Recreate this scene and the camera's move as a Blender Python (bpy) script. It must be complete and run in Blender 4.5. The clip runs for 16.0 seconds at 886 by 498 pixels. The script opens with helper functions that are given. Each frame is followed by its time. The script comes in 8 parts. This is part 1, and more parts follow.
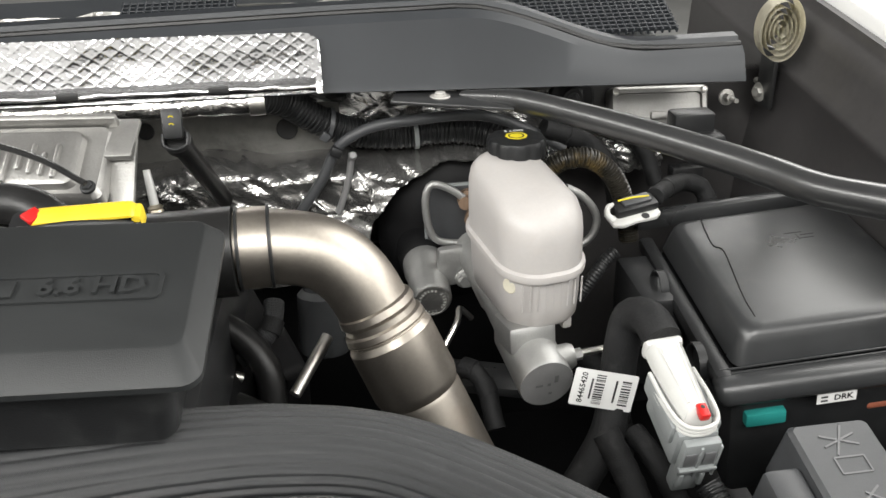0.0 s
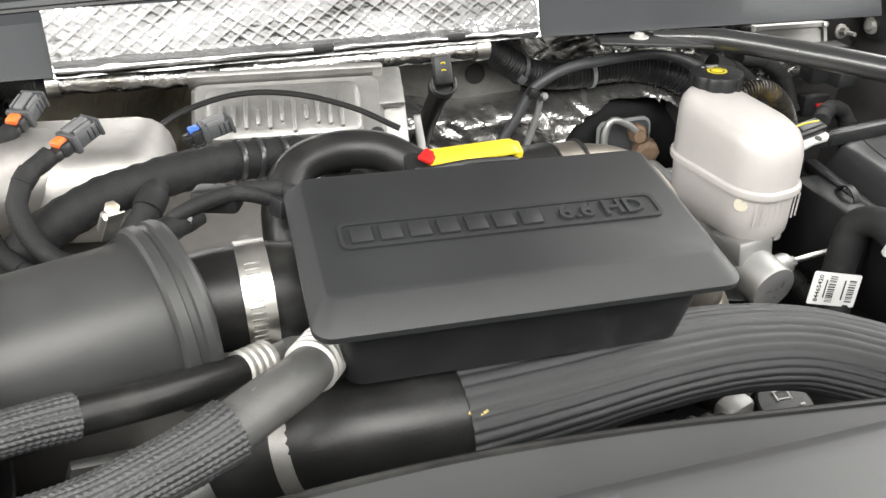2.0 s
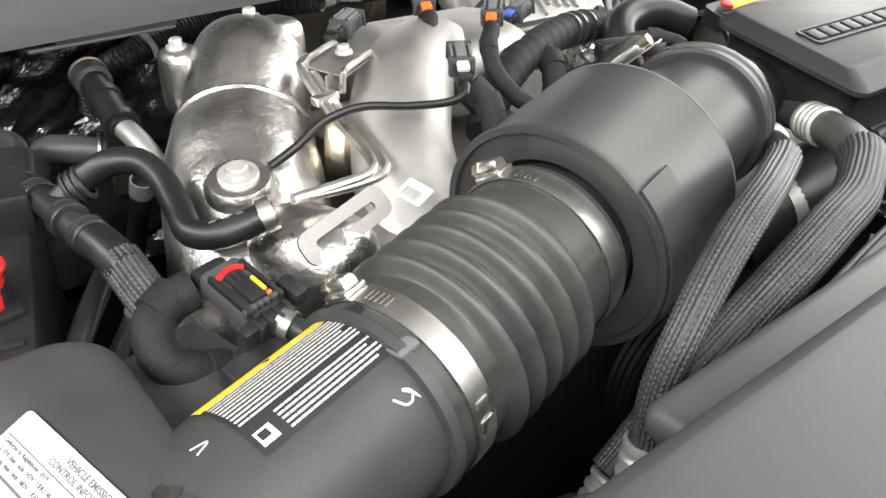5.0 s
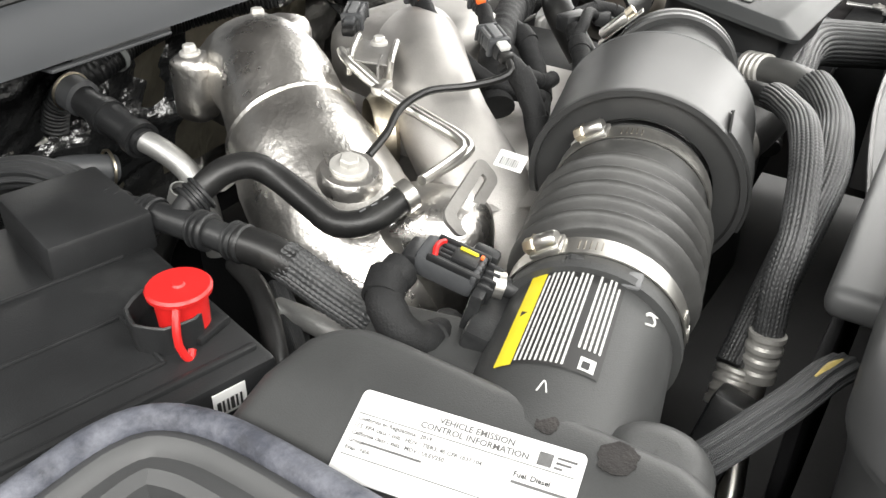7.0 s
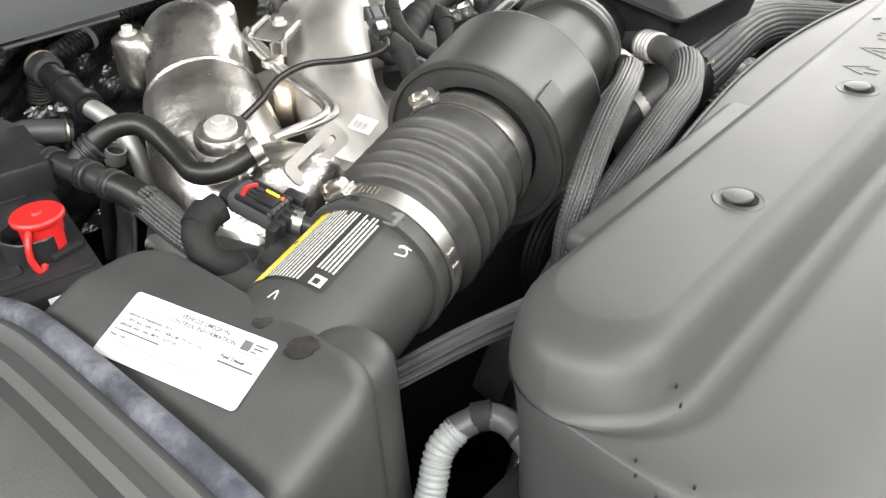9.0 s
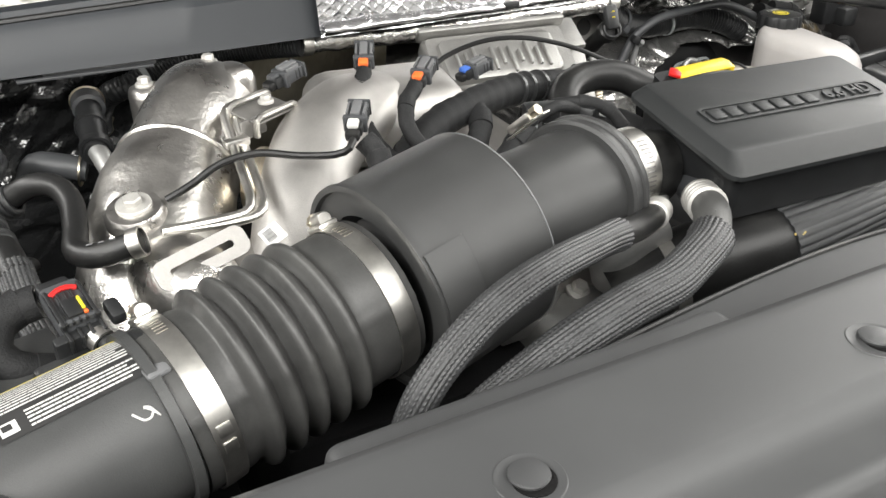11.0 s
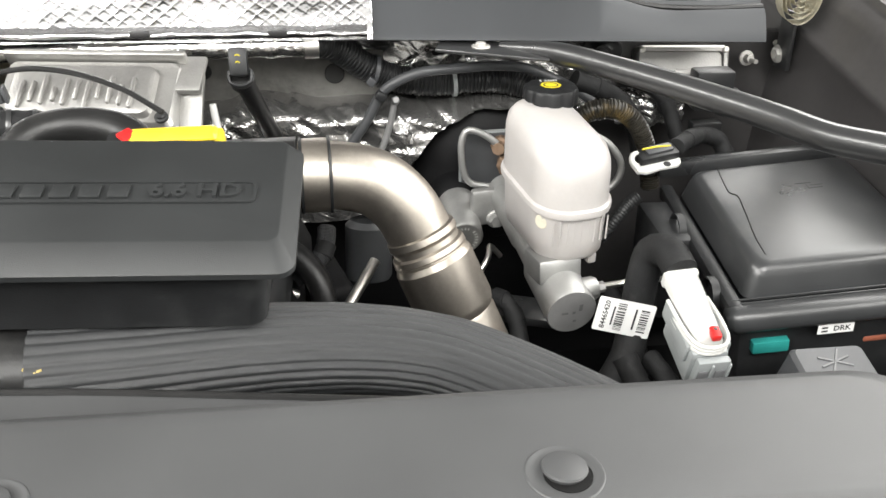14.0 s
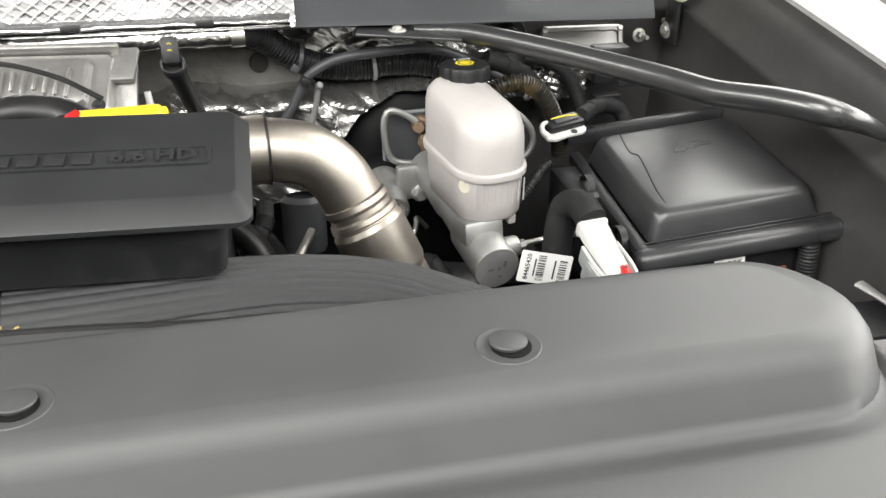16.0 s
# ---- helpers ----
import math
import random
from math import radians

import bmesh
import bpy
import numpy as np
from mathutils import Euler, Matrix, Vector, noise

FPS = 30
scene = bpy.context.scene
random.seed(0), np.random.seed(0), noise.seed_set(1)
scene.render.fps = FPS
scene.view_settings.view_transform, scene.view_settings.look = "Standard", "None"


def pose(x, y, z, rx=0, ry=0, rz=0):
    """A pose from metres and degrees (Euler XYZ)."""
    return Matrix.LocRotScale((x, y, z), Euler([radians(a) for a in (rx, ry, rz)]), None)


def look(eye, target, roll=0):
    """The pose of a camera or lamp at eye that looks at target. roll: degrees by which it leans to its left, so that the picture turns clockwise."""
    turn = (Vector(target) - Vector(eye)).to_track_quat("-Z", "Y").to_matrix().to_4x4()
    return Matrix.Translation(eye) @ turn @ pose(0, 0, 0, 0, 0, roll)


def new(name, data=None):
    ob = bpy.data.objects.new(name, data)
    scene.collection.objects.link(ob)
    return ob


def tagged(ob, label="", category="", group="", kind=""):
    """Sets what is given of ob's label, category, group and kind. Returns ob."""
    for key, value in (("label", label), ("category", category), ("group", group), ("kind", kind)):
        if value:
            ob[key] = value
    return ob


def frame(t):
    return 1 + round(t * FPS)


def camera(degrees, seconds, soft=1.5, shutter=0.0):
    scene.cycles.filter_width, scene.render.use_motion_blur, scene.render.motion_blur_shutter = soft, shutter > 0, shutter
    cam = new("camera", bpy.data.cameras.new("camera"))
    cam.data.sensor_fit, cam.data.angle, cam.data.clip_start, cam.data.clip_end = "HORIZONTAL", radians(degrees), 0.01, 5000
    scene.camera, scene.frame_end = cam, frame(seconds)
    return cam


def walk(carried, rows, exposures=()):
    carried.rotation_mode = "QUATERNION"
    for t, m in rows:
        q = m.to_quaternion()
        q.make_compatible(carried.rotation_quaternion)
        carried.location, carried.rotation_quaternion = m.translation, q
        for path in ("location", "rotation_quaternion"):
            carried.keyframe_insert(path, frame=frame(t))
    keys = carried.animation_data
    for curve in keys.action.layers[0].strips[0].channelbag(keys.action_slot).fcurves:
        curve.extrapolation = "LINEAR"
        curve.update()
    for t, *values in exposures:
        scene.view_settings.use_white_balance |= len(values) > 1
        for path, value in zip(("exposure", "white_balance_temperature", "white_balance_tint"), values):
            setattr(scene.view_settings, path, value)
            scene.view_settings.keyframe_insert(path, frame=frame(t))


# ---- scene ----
# World: x to the driver's side, y towards the cab, z up; origin on the centre line below the cover's clips.
cam = camera(55.19, 16.0)
PATH = [
    (0, (0.3254, -0.1761, 1.5405), (0.4141, 0.7169, 1.0992), -1.88),
    (0.5, (0.2324, -0.2246, 1.5838), (0.3599, 0.6569, 1.1293), -1.86),
    (1, (0.1342, -0.2285, 1.5920), (0.3137, 0.6369, 1.1241), -1.72),
    (1.5, (0.0271, -0.1985, 1.5701), (0.2399, 0.6559, 1.0961), -1.29),
    (2, (-0.0604, -0.1750, 1.5644), (0.1641, 0.6641, 1.0687), -1.09),
    (2.5, (-0.1337, -0.1612, 1.5808), (0.0949, 0.6651, 1.0661), -1.33),
    (3, (-0.2140, -0.1557, 1.5752), (0.0296, 0.6601, 1.0507), -1.68),
    (3.5, (-0.3654, -0.1935, 1.5864), (-0.0632, 0.6035, 1.0633), -0.95),
    (4, (-0.5053, -0.1970, 1.5944), (-0.1327, 0.5689, 1.0704), -0.99),
    (4.5, (-0.5875, -0.1516, 1.5733), (-0.1372, 0.5709, 1.0487), -1.19),
    (5, (-0.6589, -0.0866, 1.5413), (-0.1424, 0.5896, 1.0160), -0.90),
    (5.2, (-0.6852, -0.0692, 1.5378), (-0.1490, 0.5904, 1.0110), -0.99),
    (7.3, (-0.8774, 0.0573, 1.5675), (-0.1591, 0.4870, 1.0204), 1.50),
    (7.5, (-0.8781, 0.0366, 1.5669), (-0.1538, 0.4535, 1.0177), 1.83),
    (8, (-0.8526, -0.0416, 1.5617), (-0.1297, 0.3718, 1.0081), 1.58),
    (8.2, (-0.8434, -0.0688, 1.5647), (-0.1401, 0.3742, 1.0087), 0.43),
    (10.3, (-0.6578, -0.2640, 1.6157), (-0.1440, 0.4166, 1.0933), -0.99),
    (10.5, (-0.6048, -0.2535, 1.6078), (-0.1169, 0.4512, 1.0929), -0.74),
    (11, (-0.5060, -0.2299, 1.5869), (-0.1189, 0.5417, 1.0821), -0.74),
    (11.5, (-0.4154, -0.2328, 1.5770), (-0.1036, 0.5791, 1.0835), -0.92),
    (12, (-0.3051, -0.2749, 1.5832), (-0.0475, 0.5628, 1.1017), -1.01),
    (12.5, (-0.1611, -0.3112, 1.5851), (0.0390, 0.5455, 1.1099), -1.36),
    (13, (0.0004, -0.3049, 1.5779), (0.1561, 0.5617, 1.1040), -1.03),
    (13.5, (0.1670, -0.2841, 1.5660), (0.2800, 0.5884, 1.0909), -0.03),
    (14, (0.2834, -0.2551, 1.5466), (0.3632, 0.6204, 1.0703), -0.16),
    (14.5, (0.3492, -0.2760, 1.5391), (0.4042, 0.6038, 1.0669), -1.16),
    (15, (0.3724, -0.2863, 1.5339), (0.4593, 0.5918, 1.0635), -0.74),
    (15.5, (0.3569, -0.2880, 1.5333), (0.4899, 0.5844, 1.0629), -0.20),
    (16, (0.2546, -0.3344, 1.5400), (0.4333, 0.5299, 1.0698), -0.65),
]
EXPOSURES = [(0.0, 0.04), (1.5, 0.06), (2.0, 0.37), (3.0, 0.39), (3.5, 0.46), (4.5, 0.32), (5.0, 0.13), (7.5, 0.09), (8.2, 0.24), (10.5, 0.04), (11.5, 0.04), (12.5, 0.36), (13.5, 0.55), (14.0, 0.55), (14.5, 0.38), (16.0, 0.28)]
walk(cam, [(t, look(eye, target, roll)) for t, eye, target, roll in PATH], EXPOSURES)

# ---- light ----
world = bpy.data.worlds.new("world")
scene.world = world
world.use_nodes = True
world.node_tree.nodes["Background"].inputs[0].default_value = (0.9, 0.95, 1.0, 1)
world.node_tree.nodes["Background"].inputs[1].default_value = 0.22


def ceiling_lamp(x, y, z, w, d, power, name="ceiling_fill"):
    data = bpy.data.lights.new(name, "AREA")
    data.shape, data.size, data.size_y, data.energy = "RECTANGLE", w, d, power
    data.color = (1.0, 0.985, 0.95)
    ob = new(name, data)
    ob.matrix_world = pose(x, y, z)
    return ob


# unseen broad ceiling lamps, placed and sized to balance brightness and reflections
for lx, power in ((-2.4, 230), (0.0, 150), (2.4, 110)):
    ceiling_lamp(lx, -2.4, 3.4, 1.3, 2.6, power)
ceiling_lamp(-2.9, 0.3, 3.4, 1.3, 5.4, 290)
# stretched so that the fuse box lid and cover mirror it
ceiling_lamp(2.75, 3.4, 3.4, 2.3, 7.2, 330)
# broad unseen fill lamp added on the driver's side, before the closed wall
side_fill = ceiling_lamp(0, 0, 0, 5.0, 2.6, 300, "side_fill")
side_fill.matrix_world = look((4.4, 0.3, 1.7), (0, 0.3, 1.4))


# ---- helpers for building ----
BASE = {}


def mesh_of(bm, name, mats, smooth=True, angle=35):
    me = bpy.data.meshes.new(name)
    bmesh.ops.recalc_face_normals(bm, faces=bm.faces)
    bm.to_mesh(me)
    bm.free()
    for m in mats if isinstance(mats, (list, tuple)) else [mats]:
        me.materials.append(m)
    if smooth:
        me.shade_smooth()
        me.set_sharp_from_angle(angle=radians(angle))
    return me


def thing(name, label, category, at=(0, 0, 0), group="", kind=""):
    ob = new(name)
    ob.empty_display_size = 0.02
    ob.location = at
    BASE[ob.name] = Vector(at)
    return tagged(ob, label, category, group, kind)


def part(name, bm, mat, parent, label="", smooth=True, angle=35):
    base = BASE[parent.name]
    bmesh.ops.translate(bm, verts=bm.verts, vec=-base)
    ob = new(name, mesh_of(bm, name, mat, smooth, angle))
    ob.parent = parent
    BASE[ob.name] = base
    return tagged(ob, label)


def single(name, bm, mat, label, category, group="", kind="", smooth=True, angle=35):
    ob = new(name, mesh_of(bm, name, mat, smooth, angle))
    BASE[ob.name] = Vector((0, 0, 0))
    return tagged(ob, label, category, group, kind)


def join(*bms):
    out = bmesh.new()
    for b in bms:
        me = bpy.data.meshes.new("tmp")
        b.to_mesh(me)
        b.free()
        out.from_mesh(me)
        bpy.data.meshes.remove(me)
    return out


def moved(bm, m):
    bmesh.ops.transform(bm, matrix=m, verts=bm.verts)
    return bm


def spline(points, step=0.006):
    """Points along a smooth curve through the given ones, with their arc lengths and fractions."""
    p = [Vector(q) for q in points]
    p = [p[0] * 2 - p[1]] + p + [p[-1] * 2 - p[-2]]
    out, keys = [], []
    for i in range(1, len(p) - 2):
        a, b, c, d = p[i - 1:i + 3]
        n = max(2, int((c - b).length / step))
        for k in range(n):
            t = k / n
            out.append(0.5 * (2 * b + (c - a) * t + (2 * a - 5 * b + 4 * c - d) * t * t + (3 * b - a - 3 * c + d) * t ** 3))
            keys.append(i - 1 + t)
    out.append(p[-2])
    keys.append(len(points) - 1)
    return out, keys


def tube(points, r, seg=14, step=0.006, shape=None, caps=True, flat=1.0, side=None):
    """A tube along a smooth curve. r: a radius, or one for each point. shape(length, angle, r) gives the radius of a shaped tube.
    flat: the second axis's share of the radius, with side as its direction."""
    path, keys = spline(points, step)
    rs = r if isinstance(r, (list, tuple)) else [r] * len(points)
    bm = bmesh.new()
    uv = bm.loops.layers.uv.new("uv")
    up = Vector(side) if side else None
    rings, lens, s = [], [], 0.0
    prev = None
    for i, c in enumerate(path):
        t = (path[min(i + 1, len(path) - 1)] - path[max(i - 1, 0)]).normalized()
        if prev is None or side:
            ref = up or (Vector((0, 0, 1)) if abs(t.z) < 0.9 else Vector((1, 0, 0)))
        else:
            ref = prev
        n = (ref - t * ref.dot(t)).normalized()
        b = t.cross(n)
        prev = n
        if i:
            s += (c - path[i - 1]).length
        k = min(int(keys[i]), len(rs) - 2) if len(rs) > 1 else 0
        rad = rs[k] + (rs[k + 1] - rs[k]) * (keys[i] - k)
        ring = []
        for j in range(seg):
            a = 2 * math.pi * j / seg
            q = shape(s, a, rad) if shape else rad
            ring.append(bm.verts.new(c + n * (math.cos(a) * q * flat) + b * (math.sin(a) * q)))
        rings.append(ring)
        lens.append(s)
    for i in range(len(rings) - 1):
        for j in range(seg):
            f = bm.faces.new((rings[i][j], rings[i][(j + 1) % seg], rings[i + 1][(j + 1) % seg], rings[i + 1][j]))
            per = 2 * math.pi * (rs[0])
            for loop, (u, v) in zip(f.loops, ((lens[i], j), (lens[i], j + 1), (lens[i + 1], j + 1), (lens[i + 1], j))):
                loop[uv].uv = (u * 10, v / seg * per * 10)
    if caps:
        bm.faces.new(rings[0][::-1])
        bm.faces.new(rings[-1])
    return bm


def axis_frame(origin, axis):
    return Matrix.Translation(origin) @ Vector(axis).to_track_quat("Z", "Y").to_matrix().to_4x4()


def lathe(profile, origin=(0, 0, 0), axis=(0, 0, 1), seg=28, arc=1.0, shape=None):
    """Turns (radius, height) pairs round an axis."""
    bm = bmesh.new()
    uv = bm.loops.layers.uv.new("uv")
    rows = []
    n = seg if arc >= 1 else seg + 1
    for r, h in profile:
        if r < 1e-6:
            rows.append([bm.verts.new((0, 0, h))])
        else:
            row = []
            for j in range(n):
                a = 2 * math.pi * arc * j / seg
                q = shape(a, r, h) if shape else r
                row.append(bm.verts.new((q * math.cos(a), q * math.sin(a), h)))
            rows.append(row)
    for i in range(len(rows) - 1):
        p, q = rows[i], rows[i + 1]
        for j in range(seg):
            k = (j + 1) % n
            if len(p) == 1 and len(q) == 1:
                continue
            if len(p) == 1:
                f = bm.faces.new((p[0], q[k], q[j]))
            elif len(q) == 1:
                f = bm.faces.new((p[j], p[k], q[0]))
            else:
                f = bm.faces.new((p[j], p[k], q[k], q[j]))
            for loop in f.loops:
                v = loop.vert.co
                loop[uv].uv = (v.z * 10, math.atan2(v.y, v.x) * profile[i][0] * 10)
    return moved(bm, axis_frame(origin, axis))


def rbox(size, at=(0, 0, 0), bevel=0.002, rot=(0, 0, 0), seg=2, m=None):
    bm = bmesh.new()
    bmesh.ops.create_cube(bm, size=1)
    bmesh.ops.scale(bm, vec=size, verts=bm.verts)
    if bevel:
        bmesh.ops.bevel(bm, geom=bm.edges[:], offset=min(bevel, 0.49 * min(size)), segments=seg, affect="EDGES", profile=0.5)
    return moved(bm, (m or Matrix()) @ pose(*at, *rot))


def rrect(x0, x1, y0, y1, r, n=6):
    """A rounded rectangle's outline."""
    r = min(r, 0.49 * (x1 - x0), 0.49 * (y1 - y0))
    out = []
    for cx, cy, a0 in ((x1 - r, y1 - r, 0), (x0 + r, y1 - r, 90), (x0 + r, y0 + r, 180), (x1 - r, y0 + r, 270)):
        for k in range(n + 1):
            a = radians(a0 + 90 * k / n)
            out.append((cx + r * math.cos(a), cy + r * math.sin(a)))
    return out


def stack(levels, m=None, cap=True, bottom=True):
    """A solid of outlines (lists of x, y of one length), each with its height."""
    bm = bmesh.new()
    rows = [[bm.verts.new((p[0], p[1], z if not callable(z) else z(p[0], p[1]))) for p in outline] for outline, z in levels]
    n = len(rows[0])
    for a, b in zip(rows, rows[1:]):
        for j in range(n):
            bm.faces.new((a[j], a[(j + 1) % n], b[(j + 1) % n], b[j]))
    if bottom:
        bm.faces.new(rows[0][::-1])
    if cap:
        bm.faces.new(rows[-1])
    return moved(bm, m) if m else bm


def prism(outline, h, m=None, bevel=0.0):
    """A flat plate of an outline in x and y, h thick."""
    bm = bmesh.new()
    vs = [bm.verts.new((x, y, 0)) for x, y in outline]
    f = bm.faces.new(vs)
    top = bmesh.ops.extrude_face_region(bm, geom=[f])
    bmesh.ops.translate(bm, vec=(0, 0, h), verts=[v for v in top["geom"] if isinstance(v, bmesh.types.BMVert)])
    if bevel:
        bmesh.ops.bevel(bm, geom=bm.edges[:], offset=bevel, segments=1, affect="EDGES")
    return moved(bm, m) if m else bm


def sheet(rows, thick=0.0):
    """A surface through rows of points; thick: solidified downwards along the normals."""
    bm = bmesh.new()
    g = [[bm.verts.new(p) for p in row] for row in rows]
    for i in range(len(g) - 1):
        for j in range(len(g[0]) - 1):
            bm.faces.new((g[i][j], g[i][j + 1], g[i + 1][j + 1], g[i + 1][j]))
    bm.normal_update()
    if thick:
        bmesh.ops.solidify(bm, geom=bm.faces[:], thickness=thick)
    return bm


def crumple(seed, x0, x1, z0, z1, count, slant=0.0, spread=1.6, size=1.0):
    """Height of a crumpled foil over a plane: long sharp folds and a few shallow swells."""
    rng = random.Random(seed)
    folds = []
    for k in range(count):
        g = slant + rng.gauss(0, 0.35) * spread
        folds.append((rng.uniform(x0, x1), rng.uniform(z0, z1), math.cos(g), math.sin(g), rng.uniform(0.015, 0.07) * size, rng.uniform(0.004, 0.016) * size, rng.choice((-1, 1, 1)) * rng.uniform(0.0012, 0.0042) * size))

    def height(x, z):
        h = 0.008 * size * noise.noise((x * 16, z * 16, seed * 1.7))
        for cx, cz, ux, uz, ln, w, a in folds:
            dx, dz = x - cx, z - cz
            p = abs(dx * ux + dz * uz) / ln
            q = abs(dz * ux - dx * uz) / w
            if p < 1 and q < 1:
                h += a * (1 - q) * (1 - p * p)
        return h
    return height


def hexbolt(at, axis=(0, 0, 1), r=0.007, h=0.005, washer=0.011):
    head = lathe([(r, 0), (r, h * 0.82), (r * 0.86, h), (0, h)], at, axis, 6)
    ring = lathe([(washer, -0.002), (washer, 0.0003), (washer * 0.96, 0.0009), (r * 1.02, 0.0016), (0, 0.0016)], at, axis, 28)
    return join(head, ring)


def text_bm(words, size, m, depth=0.0003, align="CENTER"):
    cu = bpy.data.curves.new("text", "FONT")
    cu.body, cu.size, cu.extrude, cu.align_x, cu.align_y = words, size, depth, align, "CENTER"
    cu.resolution_u = 2
    cu.offset = size * 0.018
    ob = bpy.data.objects.new("text", cu)
    me = bpy.data.meshes.new_from_object(ob)
    bm = bmesh.new()
    bm.from_mesh(me)
    bpy.data.objects.remove(ob)
    bpy.data.meshes.remove(me)
    return moved(bm, m)


def bars_bm(cells, m, h=0.0003):
    """Flat bars (x, y, w, d) laid on a plane."""
    bm = bmesh.new()
    for x, y, w, d in cells:
        vs = [bm.verts.new((x + sx * w / 2, y + sy * d / 2, h)) for sx, sy in ((-1, -1), (1, -1), (1, 1), (-1, 1))]
        bm.faces.new(vs)
    return moved(bm, m)


def frame_from(origin, xdir, ydir):
    x = Vector(xdir).normalized()
    z = x.cross(Vector(ydir)).normalized()
    y = z.cross(x)
    m = Matrix((x, y, z)).transposed().to_4x4()
    m.translation = Vector(origin)
    return m


def woven(points, r, count, pitch, width, step=0.003):
    """Crossing strands of a braided sleeve round a curve, over and under by turns."""
    path, keys = spline(points, step)
    rs = r if isinstance(r, (list, tuple)) else [r] * len(points)
    frames, s, prev = [], 0.0, None
    for i, c in enumerate(path):
        t = (path[min(i + 1, len(path) - 1)] - path[max(i - 1, 0)]).normalized()
        ref = prev or (Vector((0, 0, 1)) if abs(t.z) < 0.9 else Vector((1, 0, 0)))
        n = (ref - t * ref.dot(t)).normalized()
        prev = n
        s += (c - path[i - 1]).length if i else 0
        k = min(int(keys[i]), len(rs) - 2)
        frames.append((c, n, t.cross(n), t, s, rs[k] + (rs[k + 1] - rs[k]) * (keys[i] - k)))
    bm = bmesh.new()
    for way in (1, -1):
        for k in range(count):
            last = None
            for c, n, b, t, s, rad in frames:
                a = 2 * math.pi * (k / count + way * s / pitch)
                h = 0.0003 + way * 0.00032 * math.cos(2 * math.pi * count * s / pitch)
                o = n * math.cos(a) + b * math.sin(a)
                u = b * math.cos(a) - n * math.sin(a)
                run = (t + u * (way * 2 * math.pi * rad / pitch)).normalized()
                w = o.cross(run)
                mid = c + o * (rad + h)
                row = [bm.verts.new(mid - w * (width / 2) - o * 0.0003), bm.verts.new(mid), bm.verts.new(mid + w * (width / 2) - o * 0.0003)]
                if last:
                    bm.faces.new((last[0], last[1], row[1], row[0]))
                    bm.faces.new((last[1], last[2], row[2], row[1]))
                last = row
    return bm


# ---- materials ----
def material(name, base, rough=0.5, metal=0.0, vary=0.15, scale=40, grain=600, bump=0.05, spots=0.0, spot_color=None, uv=False, coat=0.0, sub=0.0, rough_vary=0.1, dist=0.001, spec=0.5):
    m = bpy.data.materials.new(name)
    m.use_nodes = True
    nt = m.node_tree
    ns, ln = nt.nodes, nt.links
    b = ns["Principled BSDF"]
    tc = ns.new("ShaderNodeTexCoord")
    co = tc.outputs["UV" if uv else "Object"]

    def nz(sc, detail=4, rough_=0.6):
        n = ns.new("ShaderNodeTexNoise")
        n.inputs["Scale"].default_value, n.inputs["Detail"].default_value, n.inputs["Roughness"].default_value = sc, detail, rough_
        ln.new(co, n.inputs["Vector"])
        return n

    big, fine = nz(scale), nz(grain, 2)
    mix = ns.new("ShaderNodeMix")
    mix.data_type = "RGBA"
    lo = [c * (1 - vary) for c in base]
    hi = [min(1, c * (1 + vary)) for c in base]
    mix.inputs[6].default_value, mix.inputs[7].default_value = (*lo, 1), (*hi, 1)
    add = ns.new("ShaderNodeMath")
    add.operation = "MULTIPLY_ADD"
    ln.new(fine.outputs[0], add.inputs[0])
    add.inputs[1].default_value = 0.35
    ln.new(big.outputs[0], add.inputs[2])
    ramp = ns.new("ShaderNodeMapRange")
    ramp.inputs[1].default_value, ramp.inputs[2].default_value = 0.4, 0.95
    ln.new(add.outputs[0], ramp.inputs[0])
    ln.new(ramp.outputs[0], mix.inputs[0])
    color = mix.outputs[2]
    if spots:
        sp = nz(scale * 0.45, 6, 0.7)
        cut = ns.new("ShaderNodeMapRange")
        cut.inputs[1].default_value, cut.inputs[2].default_value = 0.62 - spots * 0.2, 0.72
        ln.new(sp.outputs[0], cut.inputs[0])
        mx = ns.new("ShaderNodeMix")
        mx.data_type = "RGBA"
        ln.new(cut.outputs[0], mx.inputs[0])
        ln.new(color, mx.inputs[6])
        mx.inputs[7].default_value = (*(spot_color or base), 1)
        color = mx.outputs[2]
    ln.new(color, b.inputs["Base Color"])
    rr = ns.new("ShaderNodeMapRange")
    rr.inputs[3].default_value, rr.inputs[4].default_value = max(0.02, rough - rough_vary), min(1, rough + rough_vary)
    ln.new(big.outputs[0], rr.inputs[0])
    ln.new(rr.outputs[0], b.inputs["Roughness"])
    b.inputs["Metallic"].default_value = metal
    b.inputs["Specular IOR Level"].default_value = spec
    if coat:
        b.inputs["Coat Weight"].default_value, b.inputs["Coat Roughness"].default_value = coat, 0.15
    if sub:
        b.inputs["Subsurface Weight"].default_value, b.inputs["Subsurface Scale"].default_value = sub, 0.01
        b.inputs["Subsurface Radius"].default_value = (1, 0.9, 0.8)
    if bump:
        bp = ns.new("ShaderNodeBump")
        bp.inputs["Strength"].default_value, bp.inputs["Distance"].default_value = bump, dist
        ln.new(fine.outputs[0], bp.inputs["Height"])
        ln.new(bp.outputs[0], b.inputs["Normal"])
    return m


